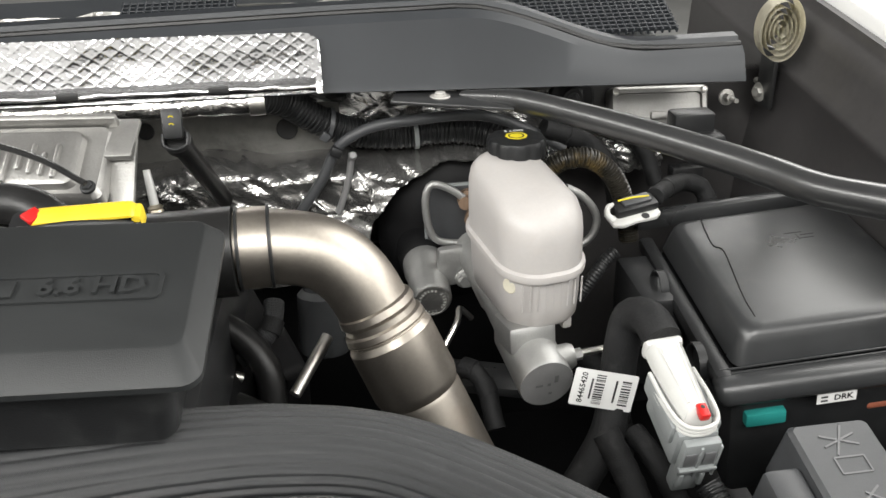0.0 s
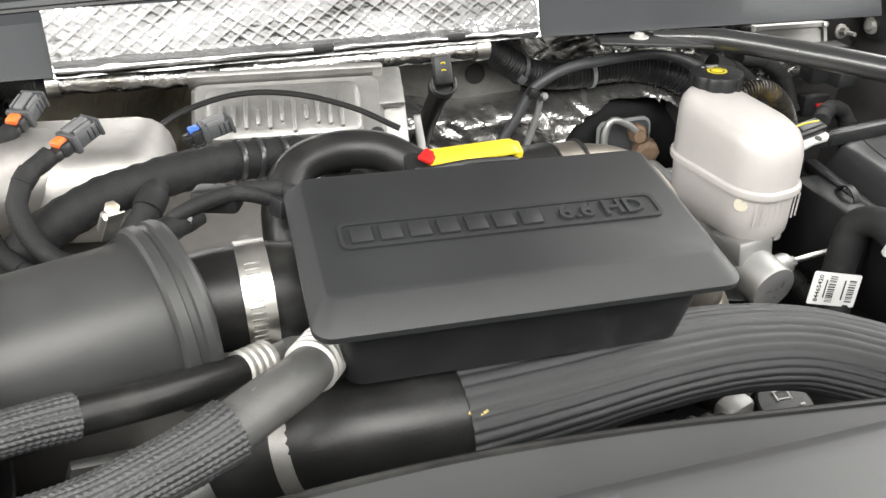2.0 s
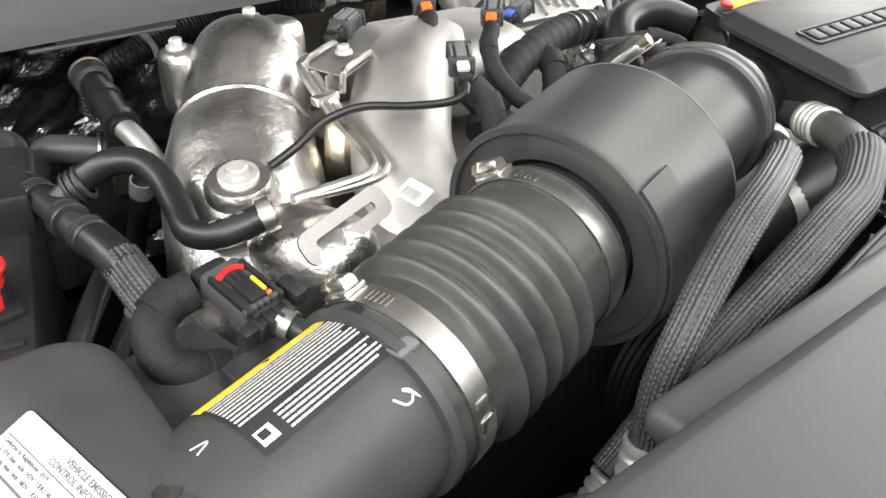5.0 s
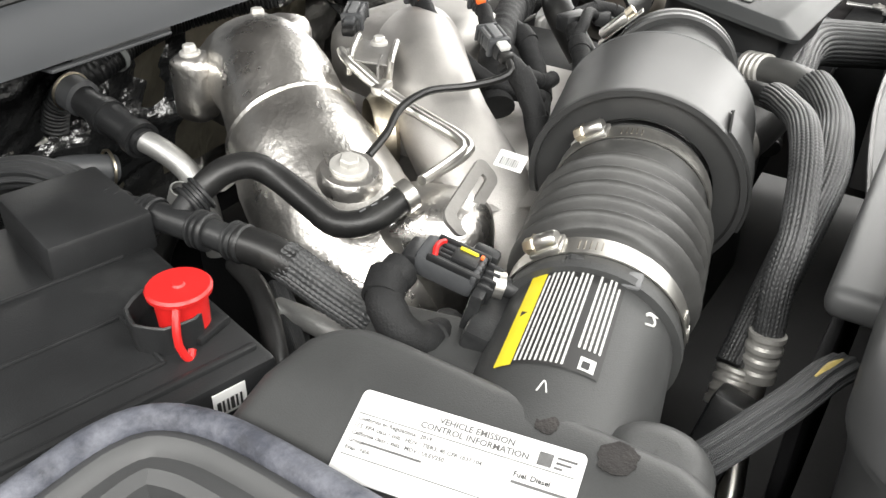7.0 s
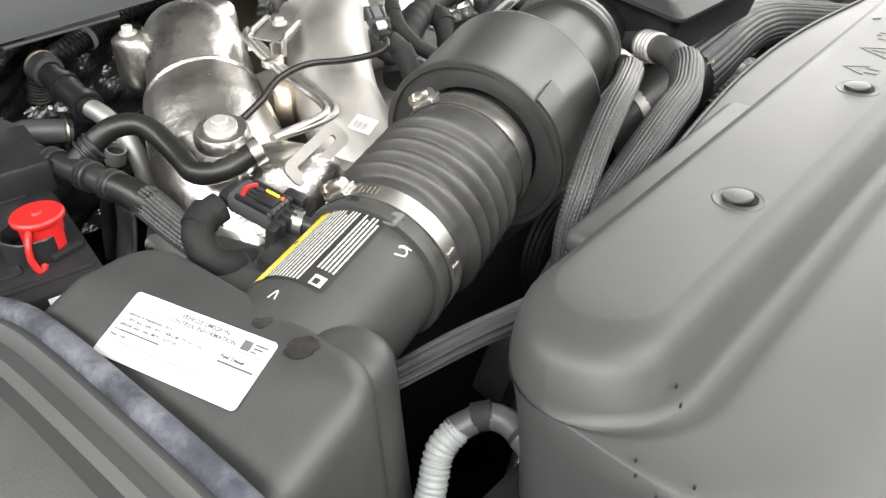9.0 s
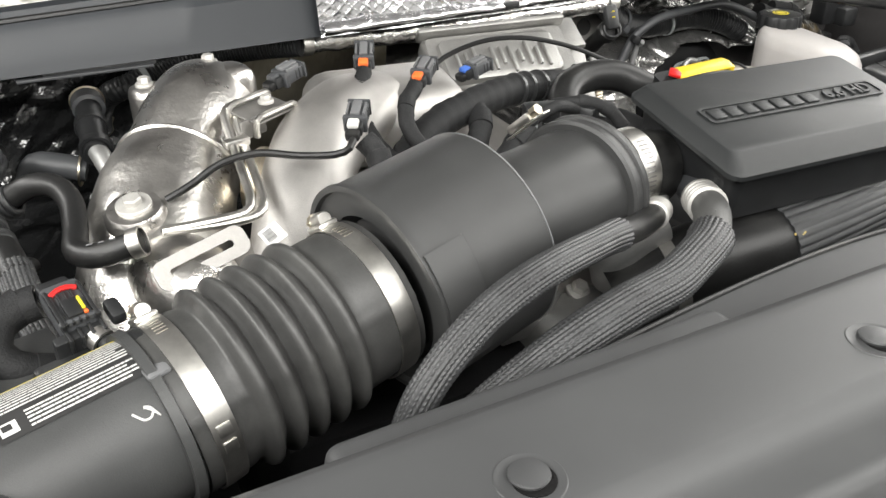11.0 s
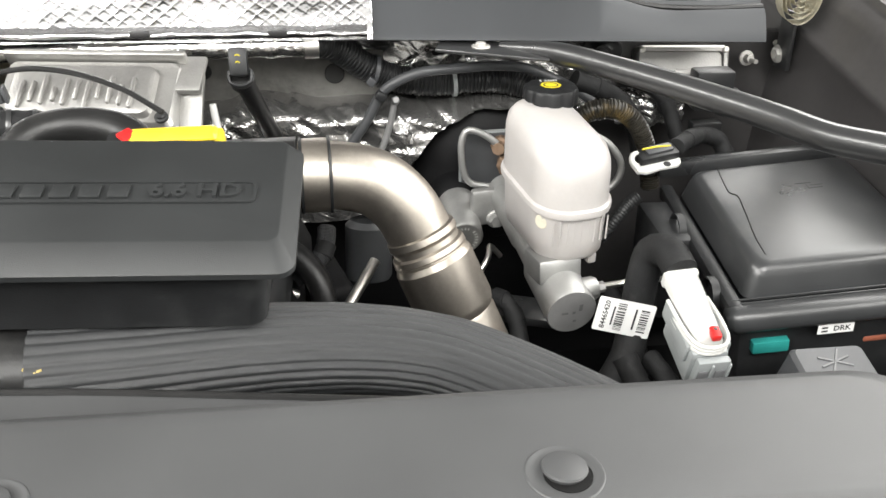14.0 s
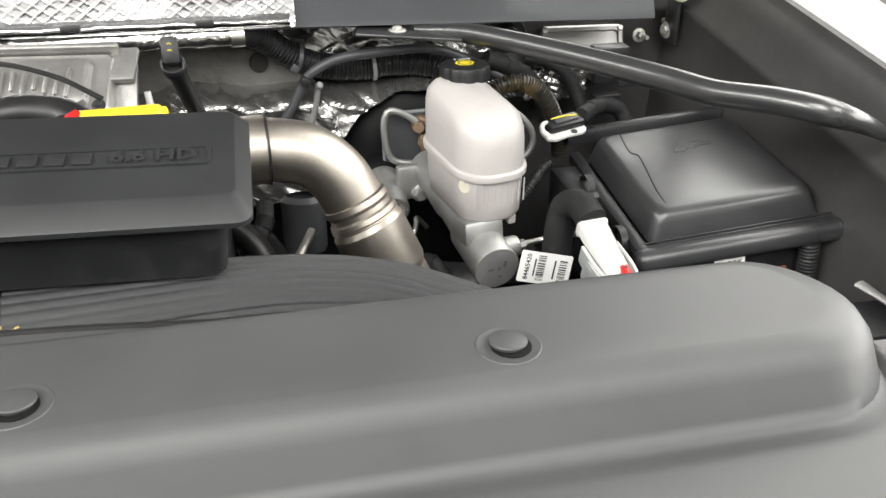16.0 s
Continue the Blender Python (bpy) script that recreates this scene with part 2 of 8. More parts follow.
def braid(name, dark, light, pitch=28.0, across=28.0, rough=0.55, strength=0.8, diag=True):
    """A woven sleeve: crossing strands along a tube's length and girth."""
    m = material(name, dark, rough, 0, 0.2, 30, 500, 0)
    ns, ln = m.node_tree.nodes, m.node_tree.links
    b = ns["Principled BSDF"]
    tc = ns.new("ShaderNodeTexCoord")
    sep = ns.new("ShaderNodeSeparateXYZ")
    ln.new(tc.outputs["UV"], sep.inputs[0])

    def wave(kx, ky):
        a = ns.new("ShaderNodeMath")
        a.operation = "MULTIPLY"
        ln.new(sep.outputs[0], a.inputs[0])
        a.inputs[1].default_value = kx
        c = ns.new("ShaderNodeMath")
        c.operation = "MULTIPLY_ADD"
        ln.new(sep.outputs[1], c.inputs[0])
        c.inputs[1].default_value = ky
        ln.new(a.outputs[0], c.inputs[2])
        s = ns.new("ShaderNodeMath")
        s.operation = "SINE"
        ln.new(c.outputs[0], s.inputs[0])
        return s.outputs[0]

    k = 2 * math.pi
    p = wave(pitch * k, across * k)
    q = wave(pitch * k, -across * k) if diag else p
    mul = ns.new("ShaderNodeMath")
    mul.operation = "MULTIPLY"
    ln.new(p, mul.inputs[0])
    ln.new(q, mul.inputs[1])
    mr = ns.new("ShaderNodeMapRange")
    mr.inputs[1].default_value, mr.inputs[2].default_value = -0.6, 0.9
    ln.new(mul.outputs[0], mr.inputs[0])
    mx = ns.new("ShaderNodeMix")
    mx.data_type = "RGBA"
    mx.inputs[6].default_value, mx.inputs[7].default_value = (*dark, 1), (*light, 1)
    ln.new(mr.outputs[0], mx.inputs[0])
    ln.new(mx.outputs[2], b.inputs["Base Color"])
    bp = ns.new("ShaderNodeBump")
    bp.inputs["Strength"].default_value, bp.inputs["Distance"].default_value = strength, 0.001
    ln.new(mr.outputs[0], bp.inputs["Height"])
    ln.new(bp.outputs[0], b.inputs["Normal"])
    return m


PLASTIC = material("black_plastic", (0.0135, 0.014, 0.0147), 0.40, 0, 0.3, 18, 900, 0.2, 0.35, (0.032, 0.033, 0.033), spec=0.38)
COVERP = material("cover_plastic", (0.050, 0.051, 0.052), 0.46, 0, 0.12, 9, 2200, 0.12, 0.1, (0.055, 0.056, 0.057), spec=0.4)
AIRBOXP = material("dusty_black_plastic", (0.040, 0.041, 0.041), 0.46, 0, 0.2, 14, 1100, 0.2, 0.4, (0.055, 0.056, 0.055), spec=0.42)
BELLOWS = material("dusty_bellows_rubber", (0.034, 0.034, 0.033), 0.44, 0, 0.3, 25, 500, 0.12, 0.5, (0.056, 0.056, 0.053), spec=0.5)
MOULD = material("moulded_grey", (0.12, 0.122, 0.125), 0.5, 0, 0.1, 40, 800, 0.1)
BAREHOSE = material("bare_grey_hose", (0.068, 0.068, 0.066), 0.5, 0, 0.2, 40, 700, 0.12)
LIDP = material("lid_plastic", (0.0165, 0.0178, 0.0183), 0.5, 0, 0.2, 12, 1500, 0.22, spec=0.42)
COWLP = material("cowl_plastic", (0.020, 0.0225, 0.026), 0.46, 0, 0.15, 10, 1500, 0.12)
DUCT = material("duct_plastic", (0.034, 0.0345, 0.0345), 0.42, 0, 0.2, 15, 1500, 0.10, 0.3, (0.046, 0.0465, 0.046), spec=0.45)
RUBBER = material("black_rubber", (0.010, 0.010, 0.010), 0.38, 0, 0.3, 30, 500, 0.14, 0.35, (0.026, 0.026, 0.0245), spec=0.38)
TAPE = material("cloth_tape", (0.011, 0.0113, 0.0118), 0.66, 0, 0.4, 60, 700, 0.6, 0.3, (0.028, 0.028, 0.028), spec=0.28)
BLACKSHEET = material("glossy_black_sheet", (0.016, 0.0165, 0.017), 0.16, 0, 0.3, 16, 120, 0.25, 0.3, (0.03, 0.03, 0.029), dist=0.004, spec=0.7)
PAINT = material("black_paint", (0.022, 0.0225, 0.023), 0.30, 0, 0.1, 20, 300, 0.006, 0.08, (0.03, 0.029, 0.028), coat=0.3, spec=0.7)
FENDERM = material("black_body_paint", (0.046, 0.044, 0.044), 0.36, 0, 0.25, 5, 120, 0.04, 0.5, (0.062, 0.059, 0.057))
FUSEP = material("fuse_box_plastic", (0.027, 0.028, 0.029), 0.30, 0, 0.2, 12, 900, 0.12, 0.4, (0.06, 0.06, 0.059), spec=0.6)
RESIDUE = material("glue_residue", (0.017, 0.0155, 0.015), 0.6, 0, 0.5, 90, 500, 0.6, 0.5, (0.034, 0.031, 0.029), spec=0.3)
# matte near-black for the painted shade round the push clips
CLIPSHADE = material("clip_shade_black", (0.005, 0.005, 0.005), 0.75, 0, 0.3, 200, 900, 0.5, spec=0.15)
# near-black base that carries the shade deep between the engine parts
DARK = material("deep_shade_black", (0.0045, 0.0045, 0.005), 0.6, 0.0, 0.4, 20, 200, 0.2, spec=0.22)
CAST = material("cast_aluminium", (0.50, 0.485, 0.465), 0.52, 1.0, 0.14, 25, 900, 0.35, 0.3, (0.38, 0.36, 0.33))
POLISH = material("formed_aluminium", (0.66, 0.64, 0.61), 0.31, 1.0, 0.14, 22, 190, 0.30, 0.3, (0.52, 0.50, 0.47), rough_vary=0.2, dist=0.002)
BRACKET = material("bracket_steel", (0.27, 0.262, 0.25), 0.5, 0.8, 0.15, 40, 500, 0.2)
ALLOY = material("grey_alloy", (0.42, 0.42, 0.41), 0.5, 0.85, 0.15, 30, 700, 0.3)
BOLTM = material("dull_bolt_zinc", (0.50, 0.49, 0.465), 0.5, 0.6, 0.15, 90, 500, 0.15)
STEEL = material("stainless_steel", (0.41, 0.375, 0.33), 0.42, 1.0, 0.18, 10, 250, 0.08, 0.4, (0.38, 0.32, 0.26))
ZINC = material("bright_zinc", (0.66, 0.645, 0.61), 0.34, 1.0, 0.12, 60, 400, 0.05)
BRASSY = material("yellow_zinc", (0.60, 0.54, 0.43), 0.35, 1.0, 0.2, 80, 400, 0.1)
WHITEP = material("white_plastic", (0.54, 0.54, 0.52), 0.4, 0, 0.06, 30, 600, 0.05)
GREYP = material("grey_plastic", (0.24, 0.255, 0.255), 0.45, 0, 0.1, 30, 600, 0.08)
DGREYP = material("dark_grey_plastic", (0.048, 0.05, 0.053), 0.45, 0, 0.15, 40, 800, 0.1)
RES = material("milky_plastic", (0.40, 0.382, 0.37), 0.40, 0, 0.06, 18, 300, 0.06, 0.2, (0.45, 0.42, 0.39), sub=0.25)
YELLOW = material("yellow_plastic", (0.68, 0.56, 0.03), 0.4, 0, 0.1, 40, 600, 0.05)
HANDLEY = material("handle_yellow", (0.62, 0.46, 0.025), 0.36, 0, 0.15, 60, 600, 0.05, 0.15, (0.40, 0.28, 0.02))
RED = material("red_plastic", (0.48, 0.013, 0.012), 0.38, 0, 0.1, 40, 600, 0.05)
ORANGE = material("orange_plastic", (0.75, 0.14, 0.03), 0.4, 0, 0.1, 40, 600, 0.05)
BLUEP = material("blue_plastic", (0.05, 0.13, 0.45), 0.4, 0, 0.1, 40, 600, 0.05)
TEAL = material("teal_plastic", (0.02, 0.22, 0.2), 0.4, 0, 0.1, 40, 600, 0.05)
PAPER = material("white_label", (0.66, 0.66, 0.65), 0.45, 0, 0.03, 60, 900, 0.02)
INK = material("black_ink", (0.02, 0.02, 0.02), 0.5, 0, 0.1, 60, 900, 0.0)
GINK = material("grey_print", (0.10, 0.10, 0.10), 0.5, 0, 0.2, 300, 900, 0.0)
WINK = material("white_ink", (0.56, 0.56, 0.54), 0.6, 0, 0.15, 300, 900, 0.0)
CREAM = material("cream_felt", (0.55, 0.52, 0.42), 0.8, 0, 0.15, 60, 900, 0.3)
FOIL = material("foil", (0.78, 0.78, 0.79), 0.20, 1.0, 0.08, 25, 120, 0.25, rough_vary=0.12, dist=0.003)
FOILD = material("dull_foil", (0.40, 0.39, 0.37), 0.42, 1.0, 0.3, 14, 60, 0.8, 0.35, (0.2, 0.2, 0.19), dist=0.004)
WHITEPAINT = material("white_body_paint", (0.8, 0.8, 0.79), 0.2, 0, 0.02, 10, 200, 0.0, coat=0.6)
GOLD = material("gold_conduit", (0.02, 0.018, 0.014), 0.35, 0.1, 0.5, 60, 300, 0.1, 0.4, (0.14, 0.10, 0.04))
MODULE = material("module_aluminium", (0.36, 0.355, 0.342), 0.45, 0.9, 0.12, 30, 400, 0.4)
DULLGREY = material("grey_insulation", (0.20, 0.196, 0.185), 0.6, 0.2, 0.3, 18, 90, 0.4, 0.4, (0.08, 0.077, 0.07))
ROLLFOIL = material("crinkled_foil", (0.80, 0.79, 0.77), 0.24, 1.0, 0.15, 60, 200, 0.5, 0.3, (0.55, 0.52, 0.46), dist=0.003)
RUSTY = material("rusty_metal", (0.18, 0.12, 0.08), 0.7, 0.4, 0.4, 60, 300, 0.3)
SLEEVE = braid("woven_sleeve", (0.006, 0.006, 0.007), (0.05, 0.052, 0.054), 30, 34, 0.5, 0.8)
PANELP = material("support_panel_plastic", (0.16, 0.16, 0.162), 0.5, 0, 0.12, 9, 1500, 0.08, 0.1, (0.19, 0.19, 0.19), spec=0.35)
OCHRE = material("faded_ochre_paint", (0.42, 0.32, 0.10), 0.6, 0, 0.3, 200, 900, 0.2)
RUSTO = material("faded_orange_plastic", (0.22, 0.07, 0.04), 0.5, 0, 0.3, 60, 600, 0.1)
STRAND = material("sleeve_yarn", (0.034, 0.035, 0.036), 0.42, 0, 0.35, 60, 1500, 0.3, 0.4, (0.016, 0.016, 0.017), spec=0.55)
PLUG = material("plug_alloy", (0.20, 0.20, 0.20), 0.55, 0.3, 0.12, 60, 900, 0.15)
RIBBED = braid("ribbed_sleeve", (0.009, 0.0095, 0.010), (0.060, 0.062, 0.065), 52, 44, 0.42, 0.6)
BIGRIB = braid("hose_sleeve", (0.007, 0.0075, 0.008), (0.033, 0.0345, 0.036), 44, 44, 0.42, 0.5, False)
CONCRETE = material("concrete", (0.13, 0.13, 0.125), 0.7, 0, 0.2, 2, 60, 0.2)
WALLP = material("wall_paint", (0.27, 0.27, 0.265), 0.7, 0, 0.05, 2, 80, 0.1)
BLUISH = material("dusty_rubber", (0.035, 0.038, 0.05), 0.7, 0, 0.5, 60, 300, 0.5, 0.9, (0.15, 0.155, 0.18))

# foil with long sharp creases
def creased(name, base, rough, angle, dark, metal=1.0):
    m = material(name, base, rough, metal, 0.2, 14, 90, 0, 0.3, dark, rough_vary=0.1)
    ns, ln = m.node_tree.nodes, m.node_tree.links
    tc = ns.new("ShaderNodeTexCoord")
    turn = ns.new("ShaderNodeMapping")
    turn.inputs["Rotation"].default_value = (0, radians(angle), 0)
    wide = ns.new("ShaderNodeMapping")
    wide.inputs["Scale"].default_value = (30, 34, 90)
    ln.new(tc.outputs["Object"], turn.inputs["Vector"])
    ln.new(turn.outputs[0], wide.inputs["Vector"])
    a = ns.new("ShaderNodeTexNoise")
    a.inputs["Scale"].default_value, a.inputs["Detail"].default_value, a.inputs["Distortion"].default_value = 1.0, 6, 0.9
    a.noise_type = "RIDGED_MULTIFRACTAL"
    ln.new(wide.outputs[0], a.inputs["Vector"])
    bp = ns.new("ShaderNodeBump")
    bp.inputs["Strength"].default_value, bp.inputs["Distance"].default_value = 0.55, 0.003
    ln.new(a.outputs[0], bp.inputs["Height"])
    ln.new(bp.outputs[0], ns["Principled BSDF"].inputs["Normal"])
    return m


FOILC = creased("creased_foil", (0.40, 0.396, 0.387), 0.24, -32, (0.20, 0.197, 0.19), 0.9)
OLIVE = creased("aged_foil", (0.42, 0.39, 0.31), 0.42, 70, (0.25, 0.23, 0.18))

# ---- setting ----
single("floor", rbox((9, 13, 0.1), (0, 2.5, -0.05), 0), CONCRETE, "grey concrete workshop floor", "floor", kind="structure")
single("wall_north", rbox((9, 0.1, 3.6), (0, 9.05, 1.8), 0), WALLP, "white painted workshop wall", "wall", kind="structure")
single("wall_south", rbox((9, 0.1, 3.6), (0, -4.05, 1.8), 0), WALLP, "white painted workshop wall", "wall", kind="structure")
single("wall_east", rbox((0.1, 13, 3.6), (4.55, 2.5, 1.8), 0), WALLP, "white painted workshop wall", "wall", kind="structure")
single("wall_west", rbox((0.1, 13, 3.6), (-4.55, 2.5, 1.8), 0), WALLP, "white painted workshop wall", "wall", kind="structure")
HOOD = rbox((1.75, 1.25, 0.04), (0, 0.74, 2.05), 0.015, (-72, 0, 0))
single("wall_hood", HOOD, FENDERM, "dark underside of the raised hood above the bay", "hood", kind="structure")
single("ceiling", rbox((9, 13, 0.1), (0, 2.5, 3.65), 0), WALLP, "white painted workshop ceiling", "ceiling", kind="structure")

# ---- radiator cover ----
def radiator_cover():
    th = thing("radiator_cover", "satin black moulded plastic radiator cover with embossed service symbols", "engine cover", (0, 0, 1.2))
    def narrowed(outline):
        return [(x, y * (1 - 0.34 * max(0.0, -x - 0.05)) if y > 0 else y) for x, y in outline]
    lv = []
    for x0, x1, y0, y1, r, z in ((-0.560, 0.602, -0.52, 0.050, 0.06, 1.02), (-0.562, 0.602, -0.30, 0.058, 0.07, 1.15), (-0.564, 0.599, -0.175, 0.062, 0.075, 1.232), (-0.563, 0.593, -0.150, 0.066, 0.075, 1.250),
                                 (-0.561, 0.589, -0.125, 0.068, 0.07, 1.2615), (-0.559, 0.580, -0.068, 0.070, 0.065, 1.2670), (-0.557, 0.577, -0.060, 0.070, 0.062, 1.2655), (-0.555, 0.575, -0.052, 0.070, 0.06, 1.2625), (-0.554, 0.574, -0.046, 0.070, 0.06, 1.2635), (-0.552, 0.573, -0.042, 0.070, 0.06, 1.270),
                                 (-0.546, 0.568, -0.036, 0.069, 0.058, 1.286), (-0.539, 0.562, -0.0315, 0.067, 0.055, 1.2935), (-0.530, 0.554, -0.027, 0.063, 0.052, 1.2978), (-0.519, 0.542, -0.0215, 0.057, 0.048, 1.3004), (-0.516, 0.539, -0.0198, 0.0555, 0.047, 1.3011), (-0.513, 0.536, -0.0185, 0.0545, 0.046, 1.3014), (-0.496, 0.522, -0.006, 0.046, 0.044, 1.3015)):
        lv.append((narrowed(rrect(x0, x1, y0, y1, r, 8)), z))
    part("shell", stack(lv), COVERP, th, angle=50)
    part("flange", rbox((0.27, 0.044, 0.022), (-0.285, 0.070, 1.268), 0.0095, (0, 0, 1.2), 4), COVERP, th)
    rim = [(-0.27, 0.090), (-0.18, 0.104), (-0.08, 0.116), (0.02, 0.121), (0.12, 0.116), (0.22, 0.104), (0.33, 0.09)]
    part("rear_lip", sheet([[(x, 0.07, 1.274) for x, y in rim], [(x, y, 1.268) for x, y in rim]], 0.003), COVERP, th)
    part("rear_bead", tube([(x, y, 1.2685) for x, y in rim], 0.0022, 8), RUBBER, th, "rubber edge bead")
    for x in (-0.352, -0.125, 0.125, 0.356):
        part("clip_seat", lathe([(0.0172, -0.0005), (0.0166, 0.0001), (0.0158, 0.0002), (0.0152, -0.0001), (0.0120, 0.0), (0.0, 0.0001)], (x, 0, 1.3018), seg=40), COVERP, th, "shallow round clip seat")
        # off-centre dark disc paints the crescent of shade beside the clip
        part("clip_shade", lathe([(0.0104, 0.0), (0.0104, 0.0006), (0.0, 0.0006)], (x + 0.001, -0.0018, 1.3019), seg=28), CLIPSHADE, th, "dark disc painted as the shade under the clip")
        part("push_clip", lathe([(0.0092, -0.001), (0.0100, 0.0008), (0.0096, 0.0017), (0.0060, 0.0026), (0, 0.0029)], (x, 0.001, 1.3028), (0.03, 0.07, 1), 28), COVERP, th, "satin black push-in clip")
    z = 1.3016
    m = Matrix.Translation((0, 0.012, z))

    def stroke(points, w=0.0016):
        bm = bmesh.new()
        for (ax, ay), (bx, by) in zip(points, points[1:]):
            d = Vector((bx - ax, by - ay, 0))
            bmr = rbox((d.length + w, w, 0.0008), (0, 0, 0), 0.0004, seg=1)
            moved(bmr, m @ Matrix.Translation(((ax + bx) / 2, (ay + by) / 2, 0)) @ Matrix.Rotation(math.atan2(d.y, d.x), 4, "Z"))
            bm = join(bm, bmr)
        return bm

    def arrow(x, s):
        return [(x - 0.011 * s, -0.004), (x, 0.014), (x + 0.011 * s, -0.004), (x + 0.005 * s, -0.004), (x + 0.005 * s, -0.014), (x - 0.005 * s, -0.014), (x - 0.005 * s, -0.004), (x - 0.011 * s, -0.004)]
    part("arrow_symbol", stroke(arrow(-0.082, 1)), COVERP, th)
    part("arrow_symbol", stroke(arrow(0.078, 1)), COVERP, th)
    part("warning_symbol", join(stroke([(-0.047, -0.014), (-0.029, 0.017), (-0.011, -0.014), (-0.047, -0.014)]), stroke([(-0.029, 0.006), (-0.029, -0.006)], 0.003)), COVERP, th)
    box = [(0.004, -0.014), (0.004, 0.012), (0.014, 0.012), (0.014, 0.016), (0.022, 0.016), (0.022, 0.012), (0.05, 0.012), (0.05, -0.014), (0.004, -0.014)]
    star = stroke([(0.021, -0.003), (0.033, -0.003)], 0.002)
    star = join(star, stroke([(0.024, -0.008), (0.030, 0.003)], 0.002), stroke([(0.024, 0.003), (0.030, -0.008)], 0.002))
    part("battery_symbol", join(stroke(box), star), COVERP, th)
    # a maker's name on the front ledge, as plain raised shapes
    for k in range(9):
        x = -0.232 + 0.058 * k
        mk = Matrix.Translation((x, -0.090, 1.2643)) @ pose(0, 0, 0, 4, 0, 0)
        ring = [(rrect(-0.021, 0.021, -0.017, 0.017, 0.006, 4), 0.0), (rrect(-0.0202, 0.0202, -0.0162, 0.0162, 0.0055, 4), 0.0009), (rrect(-0.0128, 0.0128, -0.0088, 0.0088, 0.004, 4), 0.0009), (rrect(-0.012, 0.012, -0.008, 0.008, 0.004, 4), 0.0)]
        part("raised_mark", stack(ring, mk, False, False), COVERP, th, "raised plain mark", angle=60)
    part("rear_tab", prism([(0.058, 0.046), (0.072, 0.050), (0.074, 0.044), (0.064, 0.040)], 0.0012, Matrix.Translation((0, 0, 1.3012))), DGREYP, th, "small black tab at the rear edge")
    drops = []
    rng = random.Random(8)
    for k in range(9):
        x, y = (-0.53, -0.02) if k < 3 else (-0.555, -0.07)
        x, y = x + rng.uniform(-0.02, 0.02), y + rng.uniform(-0.035, 0.03)
        r = rng.uniform(0.0006, 0.0011)
        z = 1.2795 if k < 3 else 1.2700
        drops.append(lathe([(r, -0.004), (r, 0.0), (r * 0.8, r * 0.35), (0, r * 0.5)], (x, y, z), (-0.3, -0.2, 1), 10))
    tagged(part("water_drop", join(*drops), PAINT, th), "scattered glossy drops of liquid", kind="stuff")
    th.matrix_world = pose(0, 0.001, 1.2012, 0, 0.95, 0.6)
    return th


# sheet added to keep the gap below the cover's rear lip dark
single("wall_shroud", rbox((0.9, 0.008, 0.26), (-0.02, 0.0765, 1.115), 0.002), DARK, "near-black shroud sheet added for the dark below the cover", "shroud", kind="structure")
radiator_cover()


# ---- engine box lid with the raised writing ----
def intake_box():
    m = Matrix.Translation((0.101, 0.272, 1.3035)) @ pose(0, 0, 0, 10.5, 2.4, 0)
    th = thing("intake_box", "matte black plastic resonator box with an embossed lid, over the engine", "engine cover", (0.1, 0.27, 1.2))
    hx, y0, y1 = 0.133, -0.071, 0.074
    lid = []
    for ix, iy0, iy1, r, z in ((0, 0, 0, 0.012, -0.004), (0, 0, 0, 0.012, 0.0), (0.001, 0.001, 0.001, 0.012, 0.0012), (0.010, 0.020, 0.006, 0.008, 0.0095), (0.0115, 0.0215, 0.0075, 0.008, 0.0102)):
        lid.append((rrect(-hx + ix, hx - ix, y0 + iy0, y1 - iy1, r, 6), z))
    part("lid", stack(lid, m), LIDP, th, "matte black lid with chamfered edges", angle=25)
    body = [(rrect(-hx + 0.02, hx - 0.022, y0 + 0.014, y1 - 0.006, 0.012), -0.056), (rrect(-hx + 0.015, hx - 0.017, y0 + 0.010, y1 - 0.003, 0.012), -0.004)]
    part("body", stack(body, m), PLASTIC, th)
    mt = m @ Matrix.Translation((-0.001, 0.002, 0.0104))
    ring = [(rrect(-0.106, 0.106, -0.0125, 0.0125, 0.005, 5), 0.0), (rrect(-0.106, 0.106, -0.0125, 0.0125, 0.005, 5), 0.0014), (rrect(-0.1035, 0.1035, -0.010, 0.010, 0.004, 5), 0.0014), (rrect(-0.1035, 0.1035, -0.010, 0.010, 0.004, 5), 0.0002)]
    part("raised_border", stack(ring, mt), LIDP, th, angle=20)
    for k in range(7):
        part("raised_mark", rbox((0.0135, 0.0145, 0.0024), (-0.0925 + 0.0182 * k, 0, 0.001), 0.0006, m=mt), LIDP, th, "raised plain mark")
    part("raised_writing", text_bm("6.6 HD", 0.0205, mt @ Matrix.Translation((0.066, -0.0005, 0.0012)), 0.0012), LIDP, th, "raised writing 6.6 HD", smooth=False)
    return th


intake_box()


